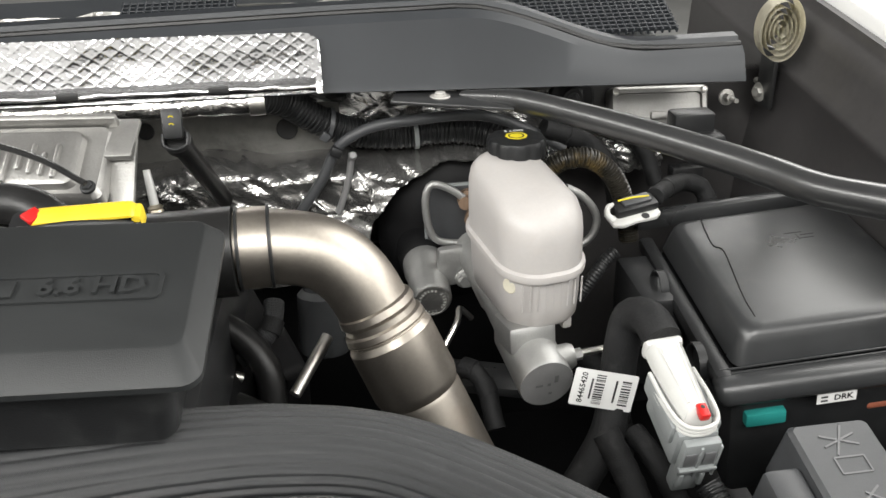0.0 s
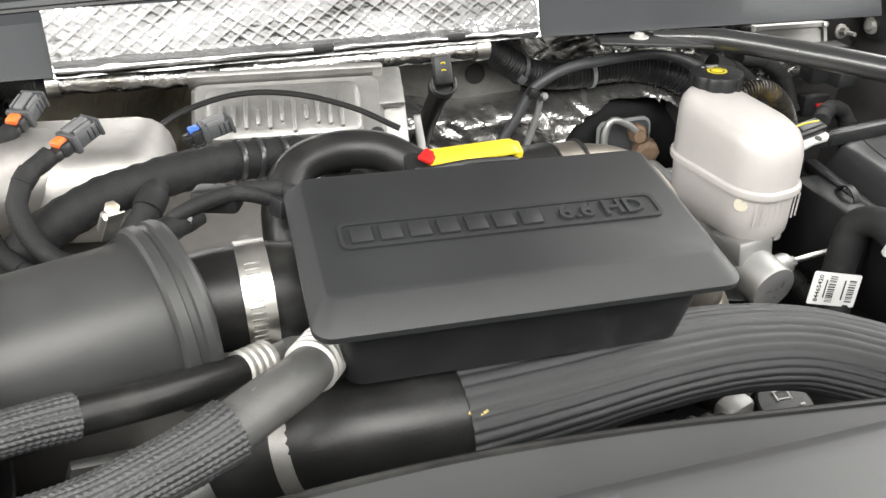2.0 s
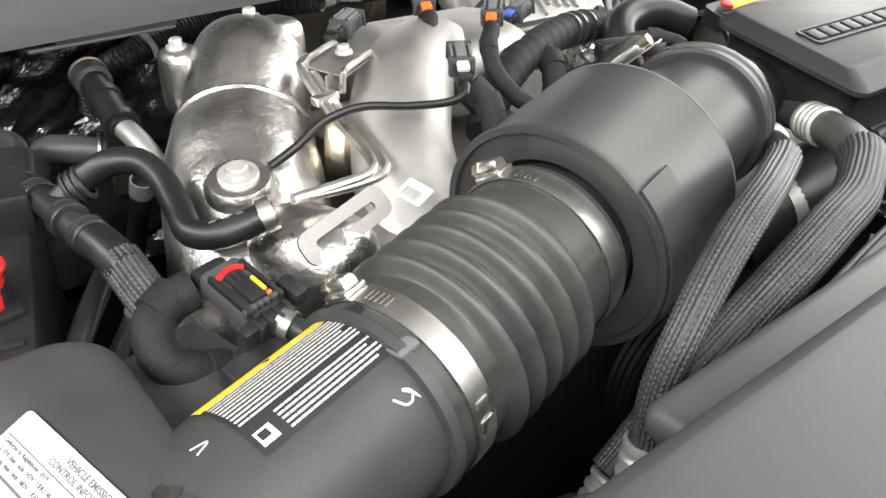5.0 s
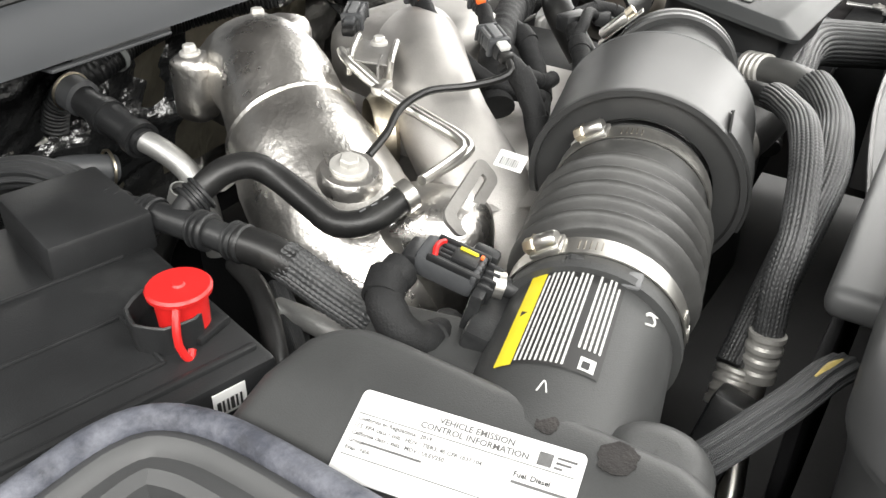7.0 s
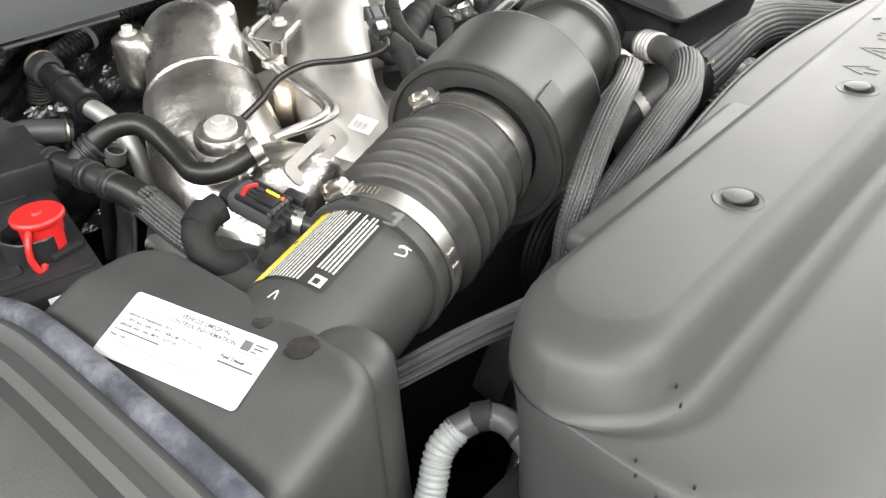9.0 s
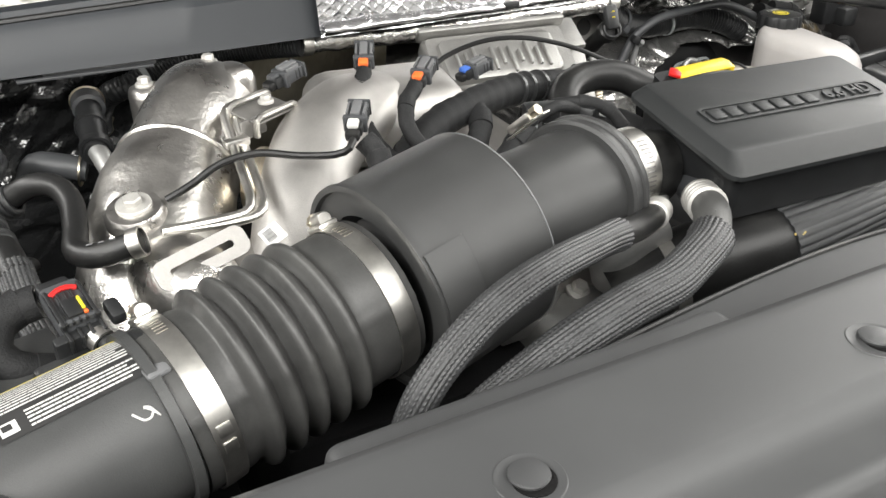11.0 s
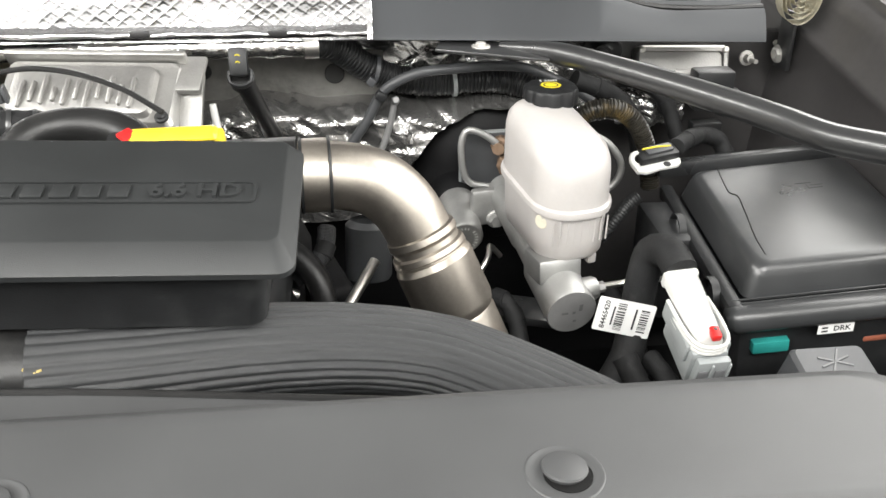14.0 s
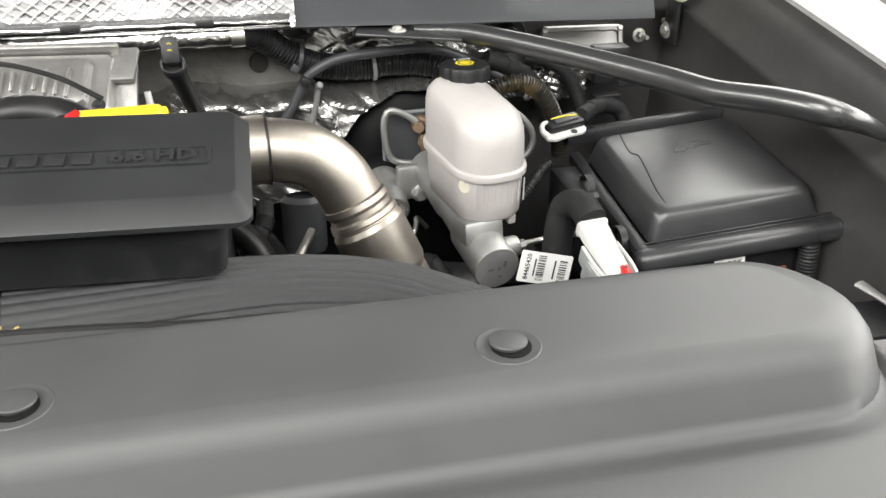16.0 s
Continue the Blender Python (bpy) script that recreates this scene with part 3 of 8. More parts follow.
# ---- shell of the engine bay ----
def bay():
    # firewall with insulation below the cowl
    rows = []
    rng = random.Random(4)
    for i in range(25):
        z = 1.0 + 0.36 * i / 24
        rows.append([(-0.9 + 1.46 * k / 90, 0.86 + 0.03 * noise.noise((k * 0.16, i * 0.3, 3)) + 0.014 * noise.noise((k * 0.6, i * 0.8, 9)) + (0.035 if k > 56 else -0.12 * max(0, (z - 1.10) / 0.2) * max(0.0, 1 - max(0, z - 1.2) / 0.05)), z) for k in range(91)])
    single("wall_firewall", sheet(rows, 0.004), FOILD, "crinkled dull foil insulation on the firewall", "firewall", kind="structure", angle=60)
    # lower bay surfaces are coloured near-black for the shade down there
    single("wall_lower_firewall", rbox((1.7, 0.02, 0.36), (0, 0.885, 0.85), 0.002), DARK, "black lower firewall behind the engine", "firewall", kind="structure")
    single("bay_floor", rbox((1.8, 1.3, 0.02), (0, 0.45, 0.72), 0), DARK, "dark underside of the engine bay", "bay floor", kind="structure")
    # inner fender, driver's side
    rows = []
    for y in [-0.3 + 0.06 * k for k in range(24)]:
        row = [(0.80, y, 0.75), (0.815, y, 0.95), (0.828 + 0.01 * noise.noise((y * 5, 1, 0)), y, 1.08), (0.836 + 0.008 * noise.noise((y * 9, 2, 0)), y, 1.15), (0.838, y, 1.205), (0.834, y, 1.212), (0.836, y, 1.22), (0.846, y, 1.226), (0.852, y, 1.252), (0.857, y, 1.268), (0.868, y, 1.273), (0.873, y, 1.277), (0.874, y, 1.285), (0.880, y, 1.287), (0.884, y, 1.28)]
        rows.append([(px, py, pz + (0.155 * (py - 0.38) if pz > 0.9 else 0)) for px, py, pz in row])
    single("wall_fender_driver", sheet(rows, 0.003), FENDERM, "dusty black painted inner fender", "inner fender", kind="structure", angle=50)
    rows = []
    for y in [-0.5 + 0.06 * k for k in range(28)]:
        row = [(0.884, y, 1.270), (0.884, y, 1.294), (0.888, y, 1.300), (0.90, y, 1.304), (0.95, y, 1.300), (1.02, y, 1.27), (1.05, y, 1.2)]
        rows.append([(px, py, pz + 0.155 * (py - 0.38)) for px, py, pz in row])
    single("front_fender", sheet(rows, 0.002), WHITEPAINT, "glossy white painted front fender", "fender", kind="structure")
    single("headlamp_panel", rbox((0.27, 0.5, 0.3), (0.765, -0.25, 1.02), 0.03, seg=3), WHITEPAINT, "glossy white painted corner beside the radiator cover", "body panel", kind="structure")
    rows = []
    for y in [-0.3 + 0.06 * k for k in range(24)]:
        rows.append([(-0.80, y, 0.75), (-0.82, y, 1.1), (-0.84, y, 1.25), (-0.87, y, 1.29), (-0.95, y, 1.28)])
    single("wall_fender_passenger", sheet(rows, 0.003), FENDERM, "black painted inner fender", "inner fender", kind="structure")
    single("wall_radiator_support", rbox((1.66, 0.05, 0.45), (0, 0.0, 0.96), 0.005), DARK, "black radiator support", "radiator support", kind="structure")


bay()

# block in the same near-black, its shade put into the colour
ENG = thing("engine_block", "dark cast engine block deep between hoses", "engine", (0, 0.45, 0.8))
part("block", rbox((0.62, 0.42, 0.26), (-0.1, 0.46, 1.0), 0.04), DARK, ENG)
part("valve_cover", rbox((0.16, 0.36, 0.10), (0.12, 0.45, 1.13), 0.02), PLASTIC, ENG)
part("valley_cover", rbox((0.30, 0.34, 0.10), (-0.16, 0.47, 1.17), 0.03), CAST, ENG, "bare cast aluminium cover")


def cowl():
    th = thing("cowl", "dark grey plastic cowl below the windscreen", "cowl", (0, 0.75, 1.3))
    # right part: top edge falls in a curve towards the fender
    def top(x):
        if x < 0.44:
            return 1.376
        if x < 0.66:
            t = (x - 0.44) / 0.22
            return 1.376 - 0.058 * (3 * t * t - 2 * t ** 3)
        return 1.318

    def low(x):
        return 1.327 - 0.038 * (x + 0.53)
    def yy(x):
        return 0.662 + 0.052 * (x + 0.3) / 0.6 if x < 0.3 else 0.714 + 0.02 * (x - 0.3)
    xs = [-0.75 + 1.515 * k / 80 for k in range(81)]
    rows = [[(x, yy(x) + 0.012, low(x) - 0.004) for x in xs], [(x, yy(x), low(x)) for x in xs], [(x, yy(x) + 0.002, low(x) + 0.006) for x in xs], [(x, yy(x) + 0.012, top(x) - 0.012) for x in xs],
            [(x, yy(x) + 0.020, top(x) - 0.004) for x in xs], [(x, yy(x) + 0.028, top(x) - 0.007) for x in xs], [(x, yy(x) + 0.034, top(x) + 0.004) for x in xs], [(x, yy(x) + 0.048, top(x) + 0.006) for x in xs], [(x, yy(x) + 0.06, top(x)) for x in xs]]
    part("panel", sheet(rows, 0.003), COWLP, th, angle=30)
    part("seal_bead", tube([(x, yy(x) + 0.027, top(x) - 0.0035) for x in xs[::4]], 0.0036, 8, 0.02), RUBBER, th, "black rubber bead along the cowl edge")
    part("rear_deck", rbox((1.42, 0.2, 0.012), (-0.03, 0.87, 1.335), 0.003, (14, 0, 0)), COWLP, th)
    # vent grille: bars both ways
    m = pose(0.55, 0.822, 1.350, 22, 0, 0)
    bl = [rbox((0.30, 0.0022, 0.006), (0, -0.05 + 0.0078 * k, 0), 0.0004, seg=1, m=m) for k in range(14)]
    bl += [rbox((0.0022, 0.112, 0.006), (-0.15 + 0.0085 * k, 0, 0), 0.0004, seg=1, m=m) for k in range(36)]
    part("vent_grille", join(*bl), COWLP, th, "fine rectangular air vent mesh")
    bl = [rbox((0.13, 0.0022, 0.006), (-0.42, -0.05 + 0.0078 * k, 0), 0.0004, seg=1, m=m) for k in range(14)]
    bl += [rbox((0.0022, 0.112, 0.006), (-0.485 + 0.0085 * k, 0, 0), 0.0004, seg=1, m=m) for k in range(16)]
    part("vent_grille", join(*bl), COWLP, th, "fine rectangular air vent mesh")
    return th


cowl()


def foil_shield():
    th = thing("heat_shield", "crinkled diamond-embossed bright foil heat shield on the cowl", "heat shield", (0, 0.7, 1.3))
    n, k = 420, 60
    rows = []
    for i in range(k + 1):
        v = i / k
        row = []
        for j in range(n + 1):
            x = -0.208 + 0.500 * j / n
            base = 1.318 - 0.0185 * (j / n)
            q = min(1.0, (0.292 - x) / 0.018)
            z = base + (0.048 + 0.012 * math.sqrt(max(0.0, 1 - (1 - q) ** 2))) * v
            y = 0.669 + 0.047 * j / n - 0.012 + 0.012 * v
            h = 0.0
            if v > 0.18:
                gx, gz = x / 0.0175, (z - 1.2) / 0.0112
                da = min(abs(g - round(g)) for g in (gx + gz * 0.9, gx - gz * 0.9))
                h = 0.0006 * max(0.0, 1 - da / 0.17) * (0.75 + 0.5 * noise.noise((x * 40, z * 40, 6)))
            h += 0.0028 * noise.noise((x * 13, z * 20, 1)) + 0.0010 * noise.noise((x * 38, z * 46, 4)) + 0.0004 * noise.noise((x * 70, z * 80, 2))
            if v < 0.18:
                h -= 0.003 * (0.18 - v) / 0.18 * -1
            row.append((x, y - h, z))
        rows.append(row)
    part("embossed_sheet", sheet(rows, 0.0015), FOIL, th, angle=80)
    rows = []
    for i in range(9):
        row = []
        for j in range(321):
            x = -0.206 + 0.492 * j / 320
            f = (x + 0.208) / 0.5
            z = 1.318 - 0.0185 * f + 0.016 * i / 8
            y = 0.669 + 0.047 * f - 0.013 - 0.010 * math.sin(math.pi * i / 8) + 0.0016 * noise.noise((x * 60, i * 0.5, 5))
            row.append((x, y, z + 0.001 * noise.noise((x * 30, i * 0.3, 8))))
        rows.append(row)
    part("folded_flap", sheet(rows, 0.0015), FOIL, th, angle=80)
    for x, f in ((0.045, 0.5), (0.188, 0.79)):
        part("slot", rbox((0.022, 0.005, 0.0075), (x, 0.669 + 0.047 * f - 0.0215, 1.318 - 0.0185 * f + 0.010), 0.002), INK, th)
    return th


foil_shield()


def foil_roll():
    def crinkle(s, a, r):
        return r * (1 + 0.17 * noise.noise((s * 60, math.cos(a) * 1.5, math.sin(a) * 1.5)) + 0.06 * noise.noise((s * 190, math.cos(a) * 3, math.sin(a) * 3)))
    th = thing("insulated_pipe", "foil-wrapped insulated pipe below the cowl", "pipe", (0, 0.71, 1.29))
    part("foil_wrap", tube([(-0.222, 0.690, 1.304), (-0.1, 0.692, 1.298), (0.02, 0.694, 1.296), (0.12, 0.697, 1.2955), (0.225, 0.708, 1.292)], 0.0122, 18, 0.003, crinkle), ROLLFOIL, th, angle=70)
    part("band", lathe([(0.0138, -0.006), (0.0142, 0), (0.0138, 0.006)], (-0.216, 0.690, 1.3035), (1, 0.02, -0.05)), ZINC, th)
    part("band", lathe([(0.0138, -0.008), (0.0142, 0), (0.0138, 0.008)], (0.222, 0.7075, 1.292), (1, 0.1, 0)), ZINC, th)
    return th


foil_roll()


def conduit(name, points, r, label, pitch=0.0042, mat=None, seg=14, depth=0.10, group=""):
    def ribs(s, a, q):
        return q * (1 - depth + depth * (1 if (s / pitch) % 1 < 0.55 else 0))
    th = thing(name, label, "conduit", points[0], group)
    part("corrugated_sheath", tube(points, r, seg, pitch * 0.28, ribs), mat or PLASTIC, th, angle=40)
    return th


conduit("corrugated_conduit", [(-0.445, 0.785, 1.21), (-0.442, 0.775, 1.235), (-0.432, 0.758, 1.256), (-0.412, 0.742, 1.270), (-0.357, 0.752, 1.280), (-0.30, 0.752, 1.286), (-0.26, 0.722, 1.296), (-0.222, 0.690, 1.303)], 0.0135, "black corrugated wiring conduit under the cowl panel")
conduit("corrugated_conduit", [(0.218, 0.722, 1.293), (0.244, 0.750, 1.280), (0.281, 0.767, 1.250), (0.316, 0.776, 1.2315), (0.365, 0.782, 1.2225), (0.423, 0.784, 1.2245), (0.466, 0.78, 1.221), (0.50, 0.768, 1.212), (0.53, 0.76, 1.195)], 0.0175, "thick black corrugated conduit on the firewall", 0.005)


# ---- intake duct ----
AX = [Vector(p) for p in ((-0.62, 0.168, 1.231), (-0.47, 0.204, 1.242), (-0.30, 0.246, 1.262), (-0.2, 0.268, 1.268), (-0.10, 0.288, 1.27))]


def clamp(parent, at, axis, r, w, toward=(0, 0.6, 1), name="worm_clamp"):
    """A steel band with its worm screw."""
    n = Vector(axis).normalized()
    band = part(name, lathe([(r, -w / 2), (r + 0.0012, -w / 2), (r + 0.0014, 0), (r + 0.0012, w / 2), (r, w / 2)], at, axis, 48), ZINC, parent, "bright steel worm-drive hose clamp")
    o = Vector(toward)
    o = (o - n * o.dot(n)).normalized()
    wc, wt = Vector(at) + o * (r + 0.006), o.cross(n)
    part("housing", lathe([(0, -0.009), (0.0048, -0.009), (0.0056, -0.0075), (0.0056, 0.005), (0.0048, 0.0065), (0, 0.0065)], wc, wt, 16), ZINC, band)
    part("saddle", rbox((0.022, w * 1.05, 0.004), m=frame_from(Vector(at) + o * (r + 0.002), wt, n)), ZINC, band)
    for k in range(5):
        part("slot", rbox((0.0010, w * 0.5, 0.0005), m=frame_from(Vector(at) + (o * math.cos(0.34 + 0.06 * k) - wt * math.sin(0.34 + 0.06 * k)) * (r + 0.0013), wt * math.cos(0.34 + 0.06 * k) + o * math.sin(0.34 + 0.06 * k), n)), STEEL, band)
    part("screw", join(lathe([(0, 0.005), (0.0062, 0.005), (0.0066, 0.0065), (0.0052, 0.0072), (0.0052, 0.0125), (0.0044, 0.0135), (0.0012, 0.0135), (0.0012, 0.0122), (0.0, 0.0122)], wc, wt, 6)), BRASSY, band, "yellow zinc clamp screw")
    return band


def intake_duct():
    th = thing("intake_duct", "black intake duct with rubber bellows, silencer sleeve and elbow", "air duct", (-0.3, 0.24, 1.2))
    d1 = (AX[2] - AX[1]).normalized()
    # bellows
    a, b = AX[1] + d1 * -0.012, AX[1] + d1 * 0.150
    prof = []
    L = (b - a).length
    prof += [(0.050, 0), (0.0555, 0), (0.056, 0.004), (0.0555, 0.03)]
    n = 5
    x = 0.036
    for k in range(n):
        for j in range(10):
            t = j / 10
            prof.append((0.0540 + 0.0095 * (0.5 - 0.5 * math.cos(2 * math.pi * t)) ** 0.8, x + 0.0165 * (k + t)))
    prof += [(0.0545, x + 0.0165 * n), (0.056, x + 0.0165 * n + 0.004), (0.056, L)]
    part("bellows", lathe(prof, a, d1, 96, shape=lambda g, r, h: r + 0.0007 * (int(round(g * 96 / (2 * math.pi))) in (9, 41))), BELLOWS, th, "ribbed black rubber bellows", angle=60)
    front = clamp(th, AX[1] + d1 * 0.004, d1, 0.0566, 0.0150, (0, 0.62, 1))
    e0 = d1.cross(Vector((0, 0, 1))).normalized()
    u0 = e0.cross(d1)
    for g in (16, 4):
        o = e0 * math.cos(radians(g)) + u0 * math.sin(radians(g))
        part("embossed_pad", rbox((0.0085, 0.0080, 0.0012), (0, 0, 0), 0.0005, m=frame_from(AX[1] + d1 * 0.004 + o * 0.0582, d1, o.cross(d1))), ZINC, front)
    clamp(th, AX[1] + d1 * 0.137, d1, 0.0567, 0.0150, (0, 0.6, 1))
    # silencer sleeve, open at its end, cut away below
    c = AX[1] + d1 * 0.152
    r = 0.080
    prof = [(0.057, 0.004), (0.0755, 0.004), (0.0765, 0.0), (r + 0.001, 0.0), (r + 0.0015, 0.003), (r, 0.008), (r, 0.100), (r - 0.0015, 0.1015), (r - 0.003, 0.100), (r - 0.003, 0.012), (0.06, 0.012)]
    part("silencer_sleeve", lathe(prof, c, d1, 64), DUCT, th, angle=40)
    e1 = d1.cross(Vector((0, 0, 1))).normalized()
    up = e1.cross(d1)
    # a flat pressed tab that runs down the sleeve's front from its open end
    rows = []
    for i in range(13):
        g = radians(44 - 62 * i / 12)
        o = e1 * math.cos(g) + up * math.sin(g)
        rows.append([c + d1 * sl + o * (r + 0.0016) for sl in (0.002, 0.018, 0.034)])
    part("pressed_tab", sheet(rows, 0.0022), DUCT, th, "flat tab pressed from the sleeve", angle=30)
    rows = [[c + d1 * sl + (e1 * math.cos(radians(g)) + up * math.sin(radians(g))) * (r + 0.002) for g in (44, 30, 16, 4)] for sl in (0.0345, 0.0358)]
    part("tab_edge", sheet(rows, 0.0015), INK, th, "dark cut edge of the tab")
    # pale bead for the edge's dust and its highlight
    edge = [c + d1 * 0.1012 + (e1 * math.cos(radians(g)) + up * math.sin(radians(g))) * (r - 0.0003) for g in range(-60, 205, 8)]
    part("edge_highlight", tube(edge, 0.0006, 6), MOULD, th, "pale dusty line and painted highlight on the sleeve's edge")
    # elbow tube and its flange
    tubep = [AX[2] - d1 * 0.01, AX[2] + d1 * 0.05, AX[3] + Vector((0.0, 0.002, 0)), Vector((-0.145, 0.283, 1.27)), Vector((-0.105, 0.295, 1.27))]
    part("elbow_tube", tube(tubep, [0.05, 0.0515, 0.052, 0.052, 0.053], 48), DUCT, th)
    d2 = Vector((0.92, 0.36, 0.0)).normalized()
    f0 = Vector((-0.112, 0.293, 1.27))
    part("ribbed_flange", lathe([(0.05, -0.012), (0.0575, -0.012), (0.060, -0.010), (0.060, -0.004), (0.0585, -0.003), (0.0585, 0.001), (0.0605, 0.002), (0.0605, 0.007), (0.059, 0.010), (0.045, 0.012), (0.036, 0.014), (0.033, 0.02), (0.033, 0.03)], f0, d2, 56), DUCT, th, angle=25)
    d3 = Vector((1, 0.05, 0)).normalized()
    part("boot", tube([f0 + d2 * 0.02, (-0.075, 0.302, 1.27), (-0.05, 0.304, 1.268), (-0.022, 0.305, 1.264)], [0.033, 0.034, 0.0345, 0.033], 36), RUBBER, th, "black rubber boot")
    clamp(th, Vector((-0.058, 0.3035, 1.269)), d3, 0.0352, 0.019, (0, 0.9, 0.3))
    for k in range(14):
        a = radians(-20 + 6.5 * k)
        o = Vector((0, -1, 0)) * math.cos(a) + Vector((0, 0, 1)) * math.sin(a)
        part("band_slot", rbox((0.009, 0.0016, 0.0006), m=frame_from(Vector((-0.058, 0.3035, 1.269)) + o * 0.0366, d3, o.cross(d3))), MODULE, th)
    return th


intake_duct()


def airbox():
    th = thing("air_filter_box", "black plastic air filter housing with warning and emission labels", "air filter box", (-0.62, 0.2, 1.15))

    def crown(z0):
        return lambda x, y: z0 - 0.41 * max(0, -0.004 - (x + 0.6215) * 0.981 - (y - 0.197) * 0.19) - 0.04 * max(0, y - 0.26)

    def dome(x0, x1, y0, y1, r, top, e, flat):
        """A box with a rounded top edge of size e; flat: the surface's height at a place."""
        half = min(x1 - x0, y1 - y0) / 2

        def ring(a0, a1, b0, b1, q):
            o = rrect(a0, a1, b0, b1, q, 8)
            out = []
            for p, nx in zip(o, o[1:] + o[:1]):
                n = 14 if o.index(p) % 9 == 8 else 1
                out += [(p[0] + (nx[0] - p[0]) * k / n, p[1] + (nx[1] - p[1]) * k / n) for k in range(n)]
            return out
        lv = [(ring(x0 - 0.004, x1 + 0.004, y0 - 0.004, y1 + 0.004, r), 1.02), (ring(x0, x1, y0, y1, r), flat(top - e * 1.2))]
        for k in range(1, 7):
            a = math.pi / 2 * k / 6
            i = e * (1 - math.cos(a))
            lv.append((ring(x0 + i, x1 - i, y0 + i, y1 - i, max(r - i, 0.006)), flat(top - e * (1 - math.sin(a)))))
        for f in (0.15, 0.3, 0.45, 0.6, 0.75, 0.9, 0.98):
            i = e + (half - e) * f
            lv.append((ring(x0 + i, x1 - i, y0 + i, y1 - i, 0.004 if f < 0.9 else 0.001), flat(top)))
        return stack(lv)
    part("housing", dome(-0.78, -0.584, 0.078, 0.310, 0.034, 1.2845, 0.016, crown), AIRBOXP, th, angle=50)
    part("front_shoulder", dome(-0.70, -0.556, 0.092, 0.150, 0.028, 1.2790, 0.018, crown), AIRBOXP, th, angle=50)
    for cx, cy, r0, seed in ((-0.605, 0.132, 0.0105, 3), (-0.604, 0.168, 0.0065, 5)):
        outline = [(cx + r0 * (1 + 0.25 * noise.noise((math.cos(a) * 1.5, math.sin(a) * 1.5, seed)) + 0.10 * noise.noise((math.cos(a) * 6, math.sin(a) * 6, seed))) * math.cos(a), cy + r0 * (0.85 + 0.25 * noise.noise((math.sin(a) * 2, math.cos(a) * 2, seed))) * math.sin(a)) for a in [2 * math.pi * k / 48 for k in range(48)]]
        part("sealant_smear", prism(outline, 0.0003, Matrix.Translation((0, 0, 1.2847))), RESIDUE, th, "dark smear of old glue")
    d = (AX[1] - AX[0]).normalized()
    neck = tube([AX[0] + d * 0.0, AX[0] + d * 0.04, AX[1] - d * 0.03, AX[1] + d * 0.01], [0.0525, 0.0528, 0.0525, 0.052], 48)
    part("neck", neck, AIRBOXP, th)
    part("neck_ring", lathe([(0.052, -0.004), (0.0575, -0.004), (0.058, 0.002), (0.052, 0.004)], AX[1] - d * 0.016, d, 48), AIRBOXP, th)
    # sensor pocket beside the neck
    part("pocket", rbox((0.08, 0.09, 0.06), (-0.562, 0.262, 1.224), 0.004, (0, 0, 14)), AIRBOXP, th)
    # emission label on the crown
    tl, tr, bl = Vector((-0.632, 0.251, 1.2842)), Vector((-0.611, 0.143, 1.2842)), Vector((-0.6745, 0.243, 1.2685))
    m = frame_from((tl + tr) / 2 + (bl - tl) * 0.5 + Vector((0, 0, 0.0014)), tr - tl, tl - bl)
    lab = part("emission_label", prism(rrect(-0.055, 0.055, -0.0225, 0.0225, 0.003), 0.0006, m), PAPER, th, "white printed emission label")
    mi = m @ Matrix.Translation((0, 0, 0.0008))
    part("print", text_bm("VEHICLE EMISSION\nCONTROL INFORMATION", 0.0044, mi @ Matrix.Translation((0.004, 0.0155, 0)), 0.0001), GINK, lab, "printed heading", smooth=False)
    for k, w in enumerate(("Conforms to Regulations:  2019", "U.S. EPA class / stds:  HDV / TIER3, 40 CFR 1037.104", "California class / stds:  MDV / ULEV250", "Group:", "Evap:  N/A")):
        part("print", text_bm(w, 0.0029, mi @ Matrix.Translation((-0.052, 0.0074 - 0.0038 * k, 0)), 0.0001, "LEFT"), GINK, lab, "printed line", smooth=False)
    part("print", text_bm("Fuel: Diesel", 0.0036, mi @ Matrix.Translation((0.026, 0.0040, 0)), 0.0001, "LEFT"), INK, lab, "printed line", smooth=False)
    part("print", bars_bm([(0, 0.0098, 0.105, 0.0005), (0.039, 0.0002, 0.026, 0.0014), (-0.03, -0.0042, 0.03, 0.0012), (-0.01, -0.0115, 0.085, 0.0005), (0.0375, 0.0145, 0.0065, 0.0065), (0.047, 0.0168, 0.009, 0.0012), (0.046, 0.0144, 0.007, 0.0012), (0.044, 0.0120, 0.004, 0.0012)], mi), GINK, lab, "printed bars", smooth=False)
    # warning label wrapped on the neck
    e1 = Vector((0, 0, 1)).cross(d).normalized()
    up = d.cross(e1)

    def wrap(s0, s1, a0, a1, r, n=12):
        rows = []
        for i in range(n + 1):
            a = radians(a0 + (a1 - a0) * i / n)
            rows.append([AX[0] + d * s + (e1 * math.cos(a) + up * math.sin(a)) * r for s in (s0, (s0 + s1) / 2, s1)])
        return sheet(rows)
    R = 0.0534
    lab = part("warning_label", wrap(0.057, 0.135, 62, 112, R), INK, th, "black warning label with white print")
    part("yellow_band", wrap(0.0565, 0.137, 51, 62.5, R), YELLOW, lab, "yellow band")
    part("warning_triangle", prism([(-0.0022, -0.0018), (0.0022, -0.0018), (0, 0.0022)], 0.0002, frame_from(AX[0] + d * 0.1 + (e1 * math.cos(radians(56.5)) + up * math.sin(radians(56.5))) * (R + 0.0002), d, -e1 * math.sin(radians(56.5)) + up * math.cos(radians(56.5)))), INK, lab, "black warning triangle")
